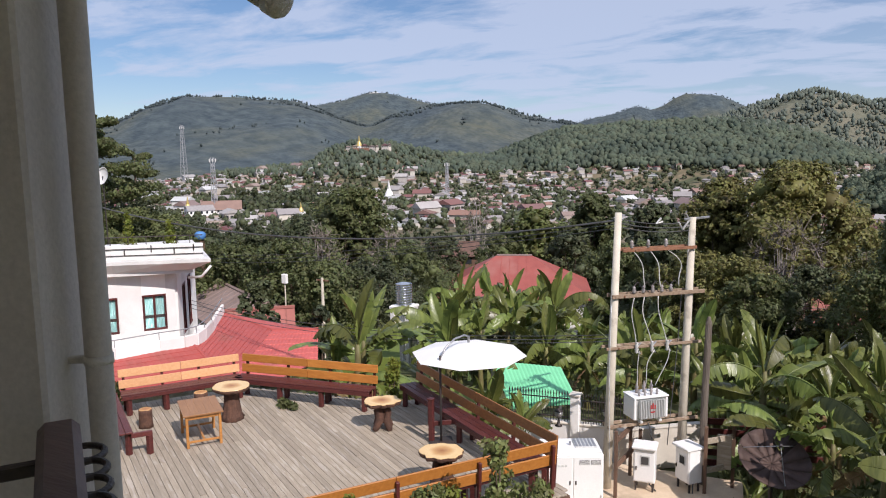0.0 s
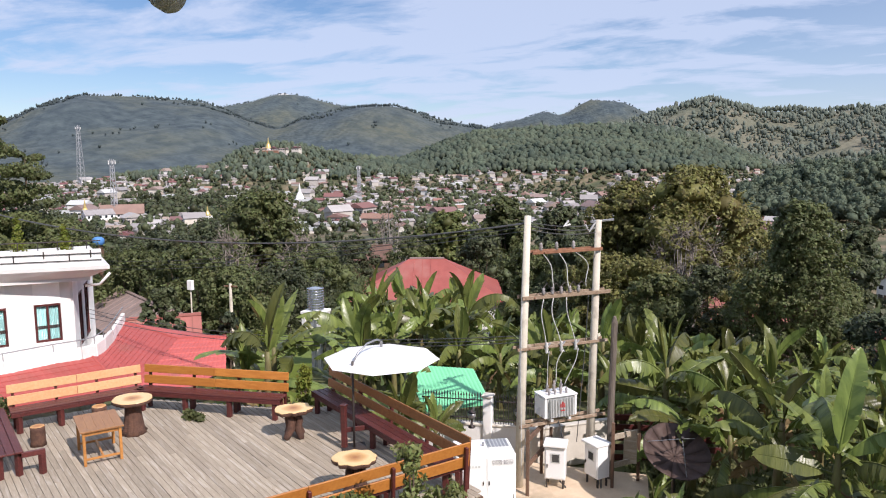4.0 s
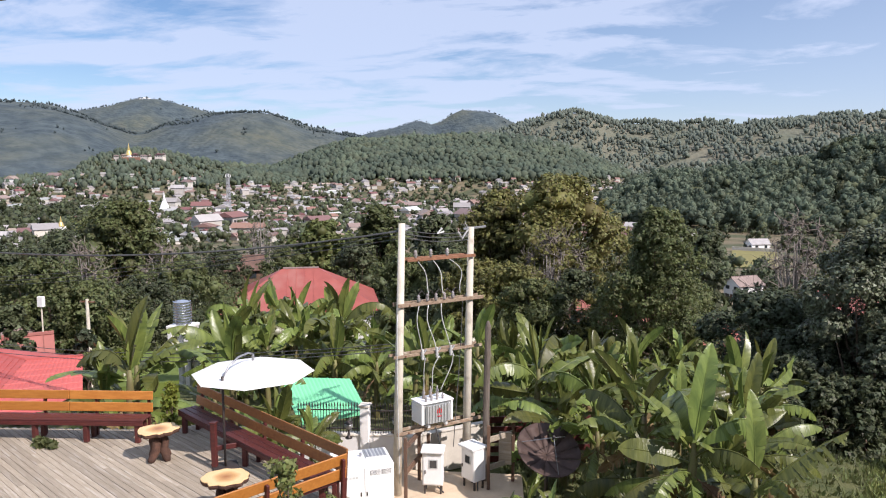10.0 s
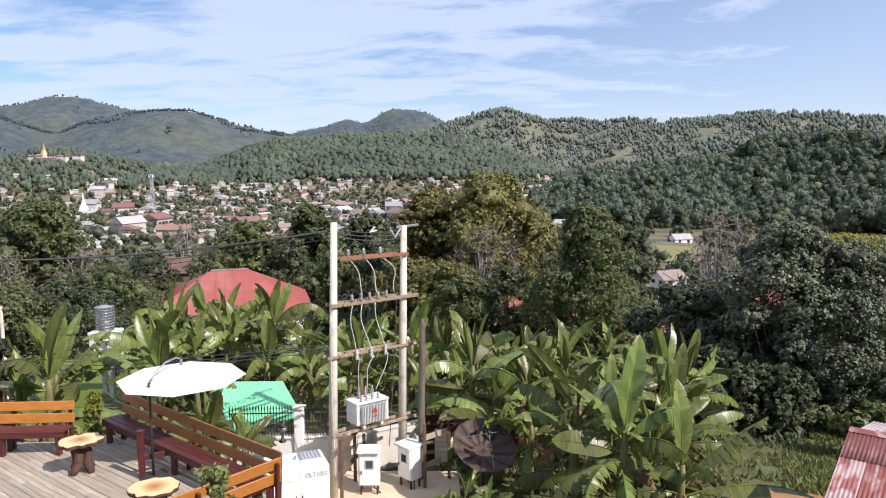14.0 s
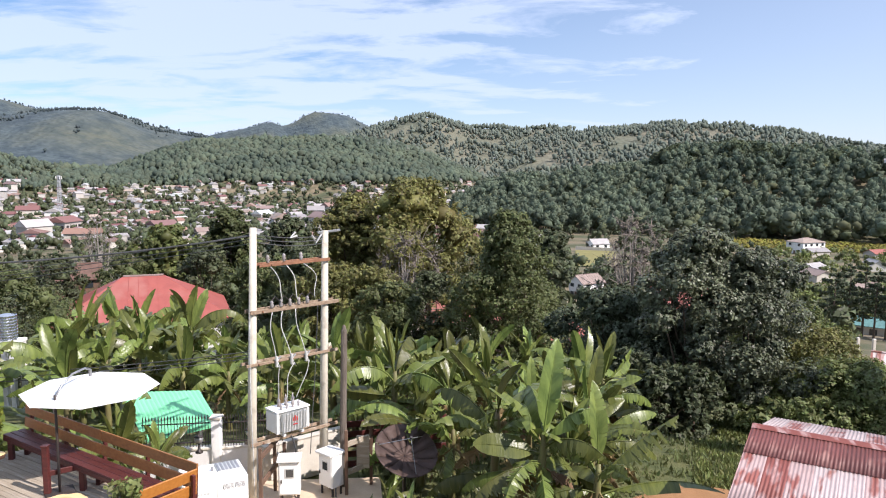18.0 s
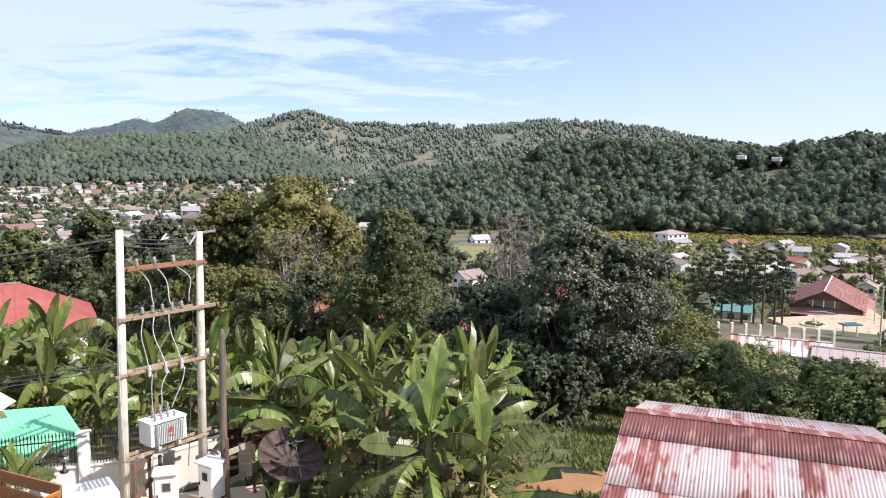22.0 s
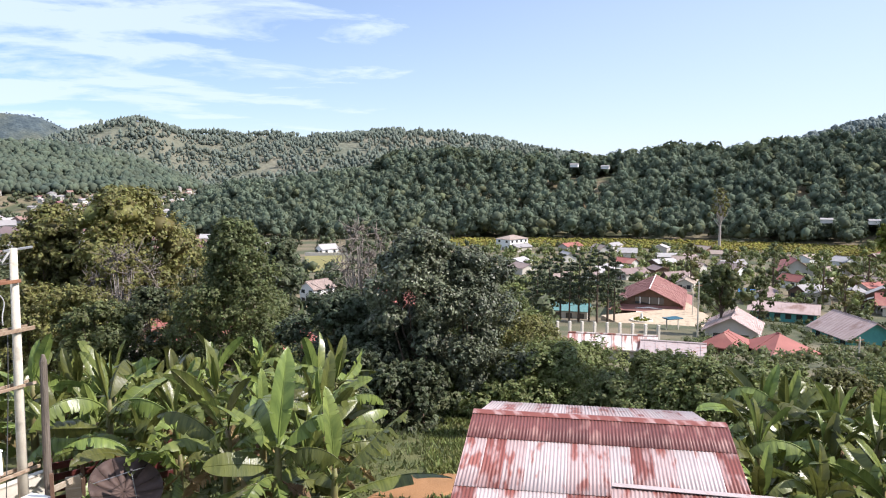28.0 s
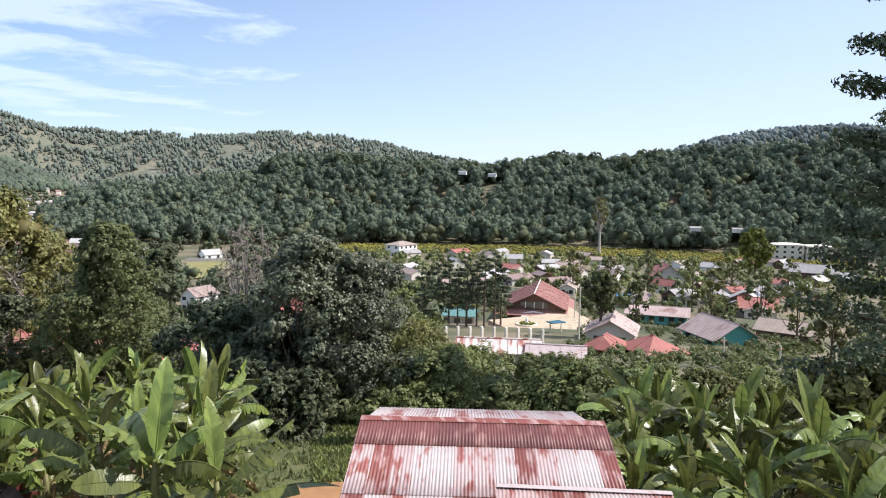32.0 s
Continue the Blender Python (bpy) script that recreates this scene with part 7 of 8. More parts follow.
kinds = [("tin_roof_house", "small house with a rusty brown tin roof", ROOFBROWN), ("tin_roof_house", "small house with a grey tin roof", ROOFGREY), ("red_roof_house", "small house with a red roof", REDROOF)]
for k in range(66):
    a, d = rv.uniform(27, 60), rv.uniform(215, 430)
    if a < 40 and d < 260:
        continue
    nm, lb, rm = kinds[rv.choice((0, 0, 0, 1, 1, 1, 2))]
    gable_house(nm, lb, a, d, rv.uniform(-90, 90), rv.uniform(5, 8), rv.uniform(7, 13), rv.uniform(2.4, 3.2), rv.uniform(1.0, 2.0), rv.choice((TOWNWALL, BROWNWALL, WHITE, CREAM)), rm, windows=2 if d < 300 else 0, group="valley houses")

# red hipped roof among the banana plants
MAINRED = material("ribbed_red_sheet_roof", (0.32, 0.088, 0.070), 0.6, (0.25, 0.066, 0.054), 0.7, bump=0.1, stain=(0.30, 0.11, 0.09))
gable_house("red_roof_house", "house with a wide hipped red sheet roof", -21.75, 80, 70, 11.0, 14.8, 2.6, 3.1, WHITE, MAINRED, z=level(-11.1, 76) - 2.2, hip=1.0, eave=0.8, trim=ROOFBROWN)
gable_house("red_roof_house", "small outbuilding with a red sheet roof", -41.7, 44, 50, 2.2, 3.2, 2.2, 1.0, TOWNWALL, REDROOF, z=level(-12.2, 44) - 2.85, eave=0.4, windows=1)
gable_house("tin_roof_house", "house with a rusty brown tin roof", -43.2, 52, -60, 5, 8, 2.2, 1.2, TOWNWALL, ROOFBROWN, z=level(-10.9, 52) - 2.8, eave=0.5, windows=3)
gable_house("tin_roof_house", "house with a dark rusty roof in the trees", -26.4, 118, 60, 5, 7, 2.4, 1.6, BROWNWALL, material("dark_rust_roof", (0.15, 0.085, 0.065), 0.8, (0.10, 0.06, 0.045), 0.6), z=level(-7.7, 118) - 2.6, windows=2)
gable_house("tin_roof_house", "house with an orange roof in the trees", 8.5, 62, 40, 4, 6, 2.4, 1.2, BROWNWALL, REDROOF, z=level(-12.6, 62) - 2.8, windows=2)
gable_house("tin_roof_house", "house with an orange-brown roof in the trees", 1.5, 66, 70, 4, 7, 2.4, 1.2, CREAM, REDROOF, z=level(-11.3, 66) - 2.8, windows=2)
gable_house("tin_roof_house", "house with a pinkish roof behind the tree", 18.6, 62, 60, 4, 6, 2.4, 1.2, WHITE, REDROOF, z=level(-9.4, 62) - 2.6, windows=2)

# bright green roof by the yard
gr = thing("green_roof_shed", "open shed with a bright green sheet roof", "shed")
ga, gb, gc, gd = polar(-23.6, 26.2, level(-16.2, 26.2)), polar(-18.2, 25.6, level(-16.6, 25.6)), polar(-16.9, 23.4, level(-19.0, 23.4)), polar(-22.3, 23.6, level(-19.6, 23.6))
sheets = Shape()
nw = 34
rows_ = []
for t in (0, 1):
    e0, e1 = (ga, gb) if t == 0 else (gd, gc)
    rows_.append([e0.lerp(e1, k / nw) + Vector((0, 0, 0.014 * (k % 2))) for k in range(nw + 1)])
sheets.tube_rings(rows_, closed=False)
part("roof_sheet", sheets, GREENROOF, gr).modifiers.new("thick", "SOLIDIFY").thickness = 0.01
part("fascia", Shape().beam(gd + Vector((0, 0, -0.05)), gc + Vector((0, 0, -0.05)), 0.04, 0.14), GREENROOF, gr)
for p in (ga, gb, gc, gd):
    part("post", Shape().box((p.x, p.y, (p.z - 4.3) / 2 - 0.04), (0.10, 0.10, p.z + 4.25)), METAL, gr)
# small green table and pale wall seen past the bench
gt = thing("garden_table", "small green garden table", "table", Matrix.Translation(polar(-29.6, 20.0, -1.4)))
part("tabletop", Shape().box((0, 0, 0.0), (1.1, 0.7, 0.05), None, 0.01), material("dull_green_paint", (0.12, 0.25, 0.17), 0.6), gt)
for x in (-0.45, 0.45):
    for y in (-0.28, 0.28):
        part("leg", Shape().box((x, y, -0.9), (0.05, 0.05, 1.8)), DARKMETAL, gt)
gw = part("wall_garden", Shape().beam(polar(-31.5, 21.4, -2.4), polar(-25.4, 21.2, -2.4), 0.2, 1.7, 0.02), WHITE)
tagged(gw, "white plastered garden wall behind the deck", "wall", kind="structure")
lw = part("lawn", Shape().slab([(p.x, p.y) for p in (polar(-36.8, 34), polar(-31, 34), polar(-31, 40), polar(-36.8, 40))], -7.0, level(-14.6, 37)), material("bright_lawn", (0.13, 0.17, 0.03), 0.9, (0.09, 0.13, 0.025), 2.0))
tagged(lw, "bright green lawn behind the tiled roof", "lawn", kind="structure")
bush("clipped_hedge", "clipped yellow-green hedge on the lawn", polar(-35.2, 38, level(-14.4, 38)), heap(91, 26, 1.3, 0.4, 0.2, 0.75, 0.2, 0.32), 60, 0.08, LEAFYELLOW, 92, category="hedge")

# water tank on its white stand
tk = thing("water_tank", "stainless steel water tank on a white stand", "water tank", Matrix.Translation(polar(-30.55, 44, 0)))
zb, zt = level(-11.8, 44), level(-10.25, 44)
STEEL = material("bright_stainless", (0.62, 0.64, 0.66), 0.22, (0.5, 0.52, 0.55), 3.0, metal=0.9, bump=0.0)
prof = []
for k in range(9):
    z = zb + (zt - zb) * k / 8
    prof += [(0.50, z), (0.50, z + (zt - zb) * 0.08), (0.455, z + (zt - zb) * 0.085)]
part("tank", Shape().lathe([(0.3, zb - 0.02)] + prof + [(0.5, zt + 0.03), (0.22, zt + 0.16), (0.0, zt + 0.18)], n=24), STEEL, tk)
for x in (-0.5, 0.5):
    for y in (-0.5, 0.5):
        part("stand_post", Shape().box((x, y, (zb - 8.5) / 2 - 0.08), (0.24, 0.24, 8.5 + zb)), WHITE, tk)
for z in (zb - 0.08, level(-14.1, 44)):
    part("stand_slab", Shape().box((0, 0, z), (1.35, 1.35, 0.16), None, 0.02), WHITE, tk)

# ---- white house with the roof terrace ----
wh = thing("white_house", "white two-storey house with a roof terrace", "house")
C0, C1, C2 = polar(-62, 30.2), polar(-47.85, 30.0), polar(-46.5, 35.0)
C3 = C0 + (C2 - C1)


def on_line(p, q, az):
    """The place on the line p to q at that bearing."""
    w_ = polar(az, 1.0)
    e = q - p
    den = w_.x * e.y - w_.y * e.x
    return w_ * ((p.x * e.y - p.y * e.x) / den)


def wall_with_openings(p, q, z0, z1, holes, thick=0.2):
    """A wall from p to q with real openings: holes as (start, end, low, high) along it."""
    d = (q - p).normalized()
    L = (q - p).length
    s, first = 0.0, None
    v = lambda a, z: Vector((p.x, p.y, 0)) + d * a + Vector((0, 0, z))
    for a, b, lo, hi in sorted(holes) + [(L, L, z0, z0)]:
        if a > s:
            ob = part("wall", Shape().beam(v(s, (z0 + z1) / 2), v(a, (z0 + z1) / 2), thick, z1 - z0, 0), WHITE, wh)
            first = first or ob
        if b > a:
            part("wall", Shape().beam(v(a, (z0 + lo) / 2), v(b, (z0 + lo) / 2), thick, lo - z0, 0), WHITE, wh)
            part("lintel", Shape().beam(v(a, (hi + z1) / 2), v(b, (hi + z1) / 2), thick, z1 - hi, 0), WHITE, wh)
        s = b
    return first


def curtain_window(parent, p, d, a, b, lo, hi, n):
    v = lambda s, z, o=0.0: Vector((p.x, p.y, 0)) + d * s + Vector((0, 0, z)) + n * o
    wf = part("window_frame", Shape().beam(v(a, lo + 0.04, 0.06), v(b, lo + 0.04, 0.06), 0.10, 0.08), MAROON, parent)
    part("head_rail", Shape().beam(v(a, hi - 0.04, 0.06), v(b, hi - 0.04, 0.06), 0.10, 0.08), MAROON, wf)
    for s in (a + 0.04, (a + b) / 2, b - 0.04):
        part("stile", Shape().beam(v(s, lo, 0.062), v(s, hi, 0.062), 0.055, 0.06, 0.004, d), MAROON, wf)
    for k in range(2):
        s0, s1 = (a + 0.09, (a + b) / 2 - 0.05) if k == 0 else ((a + b) / 2 + 0.05, b - 0.09)
        nseg = 18
        rows_c = [[v(s0 + (s1 - s0) * j / nseg, z, -0.01 + 0.02 * math.sin(j * 1.9)) for j in range(nseg + 1)] for z in (lo + 0.05, hi - 0.05)]
        part("curtain", Shape().tube_rings(rows_c, closed=False), CURTAIN, wf, smooth=True)
        gz = part("pane", Shape().beam(v(s0, (lo + hi) / 2, 0.02), v(s1, (lo + hi) / 2, 0.02), 0.008, hi - lo - 0.12, 0), CLEARGLASS, wf)
        gz.visible_shadow = False
    part("grille", Shape().beam(v(a, (lo * 0.62 + hi * 0.38), 0.0), v(b, (lo * 0.62 + hi * 0.38), 0.0), 0.02, 0.12), DARKMETAL, wf)


CLEARGLASS = bpy.data.materials.new("clear_glass")
CLEARGLASS.use_nodes = True
_b = CLEARGLASS.node_tree.nodes["Principled BSDF"]
_b.inputs["Transmission Weight"].default_value, _b.inputs["Roughness"].default_value, _b.inputs["IOR"].default_value = 1.0, 0.02, 1.05
fd = (C1 - C0).normalized()
fn = Vector((fd.y, -fd.x, 0))
if fn.dot(C1) > 0:
    fn = -fn
Zf, Zc = -1.75, 1.68
holes = []
for a0, a1 in ((-56.6, -55.0), (-53.5, -51.78), (-50.15, -48.5)):
    s0, s1 = (on_line(C0, C1, a0) - C0).length, (on_line(C0, C1, a1) - C0).length
    holes.append((s0, s1, level(-12.45, 30.1), level(-9.9, 30.1)))
facade = wall_with_openings(C0, C1, -6.0, Zc, holes)
for a, b, lo, hi in holes:
    curtain_window(facade, C0, fd, a, b, lo, hi, fn)
sd = (C2 - C1).normalized()
sn = Vector((sd.y, -sd.x, 0))
sholes = [(1.1, 2.0, -1.2, 0.85), (2.6, 3.6, -1.2, 0.95)]
sidew = wall_with_openings(C1, C2, -6.0, Zc, sholes)
for a, b, lo, hi in sholes:
    curtain_window(sidew, C1, sd, a, b, lo, hi, sn)
wall_with_openings(C2, C3, -6.0, Zc, [])
part("inner_floor", Shape().slab([(p.x, p.y) for p in (C0, C1, C2, C3)], Zf - 0.2, Zf), CONCRETE, wh)
S1 = polar(-45.2, 28.5)
slab_o = [polar(-64, 29.8), polar(-52, 29.1), polar(-48.0, 28.7), S1, polar(-45.6, 30.8), polar(-46.4, 35.4), polar(-64, 36)]
zs0, zs1 = 1.60, 2.18
slab_in = [polar(-64, 30.0), polar(-52, 29.4), polar(-48.2, 29.2), polar(-46.5, 29.2), polar(-46.6, 31.2), polar(-47.2, 35.2), polar(-64, 36)]
part("roof_slab", Shape().tube_rings([[(p.x, p.y, z) for p in o] for o, z in ((slab_in, zs0), (slab_in, zs0 + 0.12), (slab_o, zs0 + 0.46), (slab_o, zs1))]), WHITE, wh)
par = [polar(-64, 30.3), polar(-52, 29.6), polar(-48.4, 29.2), polar(-45.7, 29.0)]
for p, q in zip(par, par[1:]):
    part("parapet", Shape().beam(p + Vector((0, 0, zs1 + 0.28)), q + Vector((0, 0, zs1 + 0.28)), 0.14, 0.56, 0.02), WHITE, wh)
    L = (q - p).length
    for z in (0.18, 0.42):
        part("rail_line", Shape().beam(p + Vector((0, 0, zs1 + z)) - p.normalized() * 0.10, q + Vector((0, 0, zs1 + z)) - q.normalized() * 0.10, 0.03, 0.035, 0.004), DARKMETAL, wh)
    for j in range(max(2, int(L / 0.9))):
        c = p.lerp(q, (j + 0.5) / max(2, int(L / 0.9))) - p.normalized() * 0.10
        part("rail_upright", Shape().box(c + Vector((0, 0, zs1 + 0.3 + 0.12 * (j % 2))), (0.03, 0.03, 0.26)), DARKMETAL, wh)
    part("top_rail", Shape().tube([p + Vector((0, 0, zs1 + 0.86)), q + Vector((0, 0, zs1 + 0.86))], 0.02, 8), DARKMETAL, wh)
    for j in range(3):
        c = p.lerp(q, j / 3)
        part("rail_post", Shape().tube([c + Vector((0, 0, zs1 + 0.5)), c + Vector((0, 0, zs1 + 0.86))], 0.016, 6), DARKMETAL, wh)
part("gutter_pipe", Shape().tube([S1 * 1.006 + Vector((0, 0, zs0 + 0.3)), polar(-45.9, 28.7, zs0 - 0.1), polar(-46.8, 29.6, zs0 - 0.25)], 0.05, 8), WHITE, wh, smooth=True)
# curved balcony
bz = -0.85
bal = [polar(-64, 27.5), polar(-56, 28.0), polar(-52.2, 28.3), polar(-49.15, 28.8), polar(-47.4, 29.0), polar(-46.5, 29.3), polar(-45.9, 30.2), polar(-45.35, 31.5), polar(-44.5, 34.7)]
part("balcony_floor", Shape().slab([(p.x, p.y) for p in bal] + [(C2.x, C2.y), (C1.x, C1.y), (C0.x, C0.y)], Zf - 0.25, Zf + 0.02), WHITE, wh)
for p, q in zip(bal, bal[1:]):
    part("balcony_wall", Shape().beam(p + Vector((0, 0, bz - 0.42)), q + Vector((0, 0, bz - 0.42)), 0.14, 0.95, 0.02), WHITE, wh)
    part("balcony_rail", Shape().tube([p + Vector((0, 0, bz + 0.32)), q + Vector((0, 0, bz + 0.32))], 0.022, 8), METAL, wh)
    part("baluster", Shape().tube([p + Vector((0, 0, bz + 0.02)), p + Vector((0, 0, bz + 0.32))], 0.018, 8), METAL, wh)


def tile_sheet(a, b, c, d_, nu, nv):
    """Pressed tile sheeting between the top edge a-b and the eave d-c: rounded ribs down, small steps across."""
    sh = Shape()
    n = (b - a).cross(d_ - a).normalized()
    if n.z < 0:
        n = -n
    rows_ = []
    for j in range(nv):
        for e in (0.0, 0.97):
            v_ = (j + e) / nv
            row = []
            for i in range(nu * 4 + 1):
                u = i / (nu * 4)
                h = 0.013 * abs(math.sin(math.pi * i / 4)) + (0.022 if e > 0.5 else 0.0)
                row.append(a.lerp(b, u).lerp(d_.lerp(c, u), v_) + n * h)
            rows_.append(row)
    return sh.tube_rings(rows_, closed=False)


tr = thing("tiled_porch_roof", "red pressed-tile porch roof below the white house", "roof")
lv = lambda az, el, d: polar(az, d, level(el, d))
k_top, j_hip, r_end = lv(-44.45, -11.75, 34.7), lv(-40.9, -13.25, 31.8), lv(-37.4, -13.4, 31.2)
r_low, b_low, l_top = lv(-37.6, -16.8, 27.3), lv(-44.4, -16.9, 26.6), lv(-46.7, -13.95, 29.1)
f_top, f_low = lv(-60, -14.45, 27.8), lv(-60, -17.4, 25.6)
part("front_slope", tile_sheet(f_top, l_top, b_low, f_low, 26, 9), REDTILE, tr)
part("corner_slope", tile_sheet(l_top, k_top, j_hip, b_low, 16, 12), REDTILE, tr)
part("wing_slope", tile_sheet(j_hip, r_end, r_low, b_low, 15, 9), REDTILE, tr)
part("wing_back_slope", tile_sheet(r_end, j_hip, k_top, polar(-37.0, 35.5, -2.6), 12, 8), REDTILE, tr)
part("ridge_tiles", Shape().tube([j_hip, r_end], 0.08, 8).tube([k_top, j_hip], 0.07, 8).tube([l_top, b_low], 0.06, 8), REDTILE, tr)
part("porch_wall", Shape().beam(polar(-46, 26.6, -4.4), polar(-38, 28.0, -4.4), 0.2, 2.4), WHITE, tr)
part("porch_wall", Shape().beam(polar(-60, 25.4, -4.4), polar(-46, 26.6, -4.4), 0.2, 2.4), WHITE, tr)
globe_lamp("iron garden lantern before the tiled roof", polar(-41.9, 19.5, -1.25), 0.72)
globe_lamp("iron garden lantern before the tiled roof", polar(-52.2, 19.2, -1.2), 0.66)
for a, h in ((-50.75, 1.35), (-47.95, 0.95)):
    pt = polar(a, 30.5 if h > 1 else 30.2, zs1)
    pot = thing("potted_conifer", "yellow-green potted conifer on the roof terrace", "potted plant", Matrix.Translation(pt), "terrace plants")
    part("pot", Shape().lathe([(0.16, 0), (0.22, 0.34), (0.24, 0.36), (0.2, 0.36)], n=14), DARKMETAL, pot, smooth=True)
    part("foliage", cards("conifer", [leaf_cloud(np.random.default_rng(int(h * 9) + k), 90, (0, 0, 0.45 + h * k / 6), (0.34 - 0.045 * k, 0.34 - 0.045 * k, 0.16), 0.06, 0.9) for k in range(6)], LEAFYELLOW), LEAFYELLOW, pot)
tarp = thing("blue_water_tank", "blue plastic water tank beyond the white house", "water tank", Matrix.Translation(polar(-45.75, 62, level(-6.15, 62))))
part("tank", Shape().lathe([(0.02, -0.05), (0.42, 0.0), (0.44, 0.45), (0.26, 0.60), (0, 0.64)], n=16), ROOFBLUE, tarp, smooth=True)
part("stand", Shape().box((0, 0, -3.05), (0.5, 0.5, 6.0)), BROWNWALL, tarp)
dd = thing("satellite_dish", "small white satellite dish in the trees", "satellite dish", Matrix.Translation(polar(-52.1, 40, level(-1.35, 40))))
part("reflector", Shape().lathe([(0.02, -0.1), (0.3, -0.05), (0.42, 0.05), (0.44, 0.06), (0.3, -0.03)], n=18), WHITE, dd, smooth=True, m=Matrix.Rotation(radians(75), 4, "X"))
part("mast", Shape().tube([(0, 0, 0), (0, 0.1, -8.5)], 0.03, 6), DARKMETAL, dd)

# ---- town ----
TOWNRED = material("weathered_red_town_roof", (0.24, 0.145, 0.125), 0.7, (0.19, 0.115, 0.10), 0.2, bump=0.0, piece=0.25)
TOWNROOFS = [ROOFBROWN, ROOFGREY, TOWNRED, ROOFGREY, ROOFGREY, material("pale_town_roof", (0.50, 0.49, 0.48), 0.6, (0.36, 0.40, 0.38), 0.2, bump=0.0, piece=0.25), material("maroon_town_roof", (0.24, 0.125, 0.105), 0.7, (0.18, 0.09, 0.08), 0.2, bump=0.0, piece=0.25)]
UNITWALL = [Shape().add([(-.5, -.5, -.6), (.5, -.5, -.6), (.5, .5, -.6), (-.5, .5, -.6), (-.5, -.5, .6), (.5, -.5, .6), (.5, .5, .6), (-.5, .5, .6), (0, -.5, 1), (0, .5, 1)], [(0, 1, 5, 8, 4), (2, 3, 7, 9, 6), (1, 2, 6, 5), (3, 0, 4, 7)]).mesh("wall", m_) for m_ in (TOWNWALL, WHITE, CREAM)]
UNITROOF = [Shape().add([(-.58, -.56, .56), (.58, -.56, .56), (.58, .56, .56), (-.58, .56, .56), (0, -.56, 1.02), (0, .56, 1.02)], [(0, 4, 5, 3), (1, 2, 5, 4), (0, 3, 2, 1), (0, 1, 4), (2, 3, 5)]).mesh("roof", m_) for m_ in TOWNROOFS]
UNITROW = Shape()
for k in range(4):
    UNITROW.box((-.36 + .24 * k, -.51, 0.12), (.13, .03, .34))
    UNITROW.box((.51, -.36 + .24 * k, 0.12), (.03, .13, .34))
UNITROW = UNITROW.mesh("window_row", WINDOW)
ru = random.Random(5)
made = 0
while made < 285:
    a, d = ru.uniform(-51, 4), ru.uniform(440, 1120) if ru.random() < 0.8 else ru.uniform(520, 820)
    p = polar(a, d)
    p.z = ground_at(p.x, p.y)
    if p.z > -16 or (a > 0 and d > 700) or noise.noise((p.x / 90, p.y / 90, 3.3)) < -0.25:
        continue
    made += 1
    big = ru.random() < 0.14
    w, l = (ru.uniform(9, 13), ru.uniform(11, 18)) if big else (ru.uniform(5.5, 8.5), ru.uniform(7, 11))
    h = ru.uniform(5.5, 9) if big else ru.uniform(3.2, 5.5)
    ob = thing("town_house", "pale multi-storey town building" if big else "small town house with a pitched roof", "house", Matrix.Translation(p + Vector((0, 0, h * 0.45))) @ Matrix.Rotation(ru.choice((0.3, 0.9, 1.9, 2.5)) + ru.gauss(0, 0.25), 4, "Z") @ Matrix.Diagonal((w, l, h, 1)), "town houses")
    wl_ = part("wall", UNITWALL[ru.choice((0, 0, 1, 2))], WHITE, ob)
    part("roof", UNITROOF[ru.randrange(len(UNITROOF))], ROOFBROWN, ob)
    if d < 700:
        part("window_row", UNITROW, WINDOW, wl_)


FARWALL = material("grey_washed_wall", (0.44, 0.42, 0.39), 0.8, (0.32, 0.30, 0.27), 0.15, bump=0.0)


def rooftops(count, seed, az, dist):
    """The rest of the town, too small to pick apart: pale walls and pitched roofs joined by colour."""
    rg = random.Random(seed)
    walls, roofs = [Shape(), Shape()], [Shape() for _ in TOWNROOFS]
    k = 0
    while k < count:
        a, d = rg.uniform(*az), rg.uniform(*dist)
        p = polar(a, d)
        z = ground_at(p.x, p.y)
        k += 1
        if z > 6 or (z > -9 and rg.random() > 0.18) or (z > -20 and rg.random() > 0.5) or noise.noise((p.x / 90, p.y / 90, 3.3)) < -0.3:
            continue
        m = Matrix.Translation((p.x, p.y, z)) @ Matrix.Rotation(rg.choice((0.3, 0.9, 1.9, 2.5)) + rg.gauss(0, 0.2), 4, "Z")
        w, l, h, t = rg.uniform(4.5, 8.5), rg.uniform(6, 13), rg.uniform(1.8, 4.2), rg.uniform(0.8, 1.9)
        walls[rg.randrange(2)].add([m @ Vector(v) for v in ((-w / 2, -l / 2, -2), (w / 2, -l / 2, -2), (w / 2, l / 2, -2), (-w / 2, l / 2, -2), (-w / 2, -l / 2, h), (w / 2, -l / 2, h), (w / 2, l / 2, h), (-w / 2, l / 2, h), (0, -l / 2, h + t), (0, l / 2, h + t))], [(0, 1, 5, 8, 4), (2, 3, 7, 9, 6), (1, 2, 6, 5), (3, 0, 4, 7)])
        roofs[rg.randrange(len(roofs))].add([m @ Vector(v) for v in ((-w * .58, -l * .55, h - .3), (w * .58, -l * .55, h - .3), (w * .58, l * .55, h - .3), (-w * .58, l * .55, h - .3), (0, -l * .55, h + t + .15), (0, l * .55, h + t + .15))], [(0, 4, 5, 3), (1, 2, 5, 4), (0, 1, 4), (2, 3, 5)])
    for sh, mt in zip(walls, (TOWNWALL, FARWALL)):
        tagged(part("town_walls", sh, mt), "pale house walls of the distant town", "houses", kind="stuff")
    for sh, mt in zip(roofs, TOWNROOFS):
        tagged(part("town_roofs", sh, mt), "pitched roofs of the distant town", "roofs", kind="stuff")


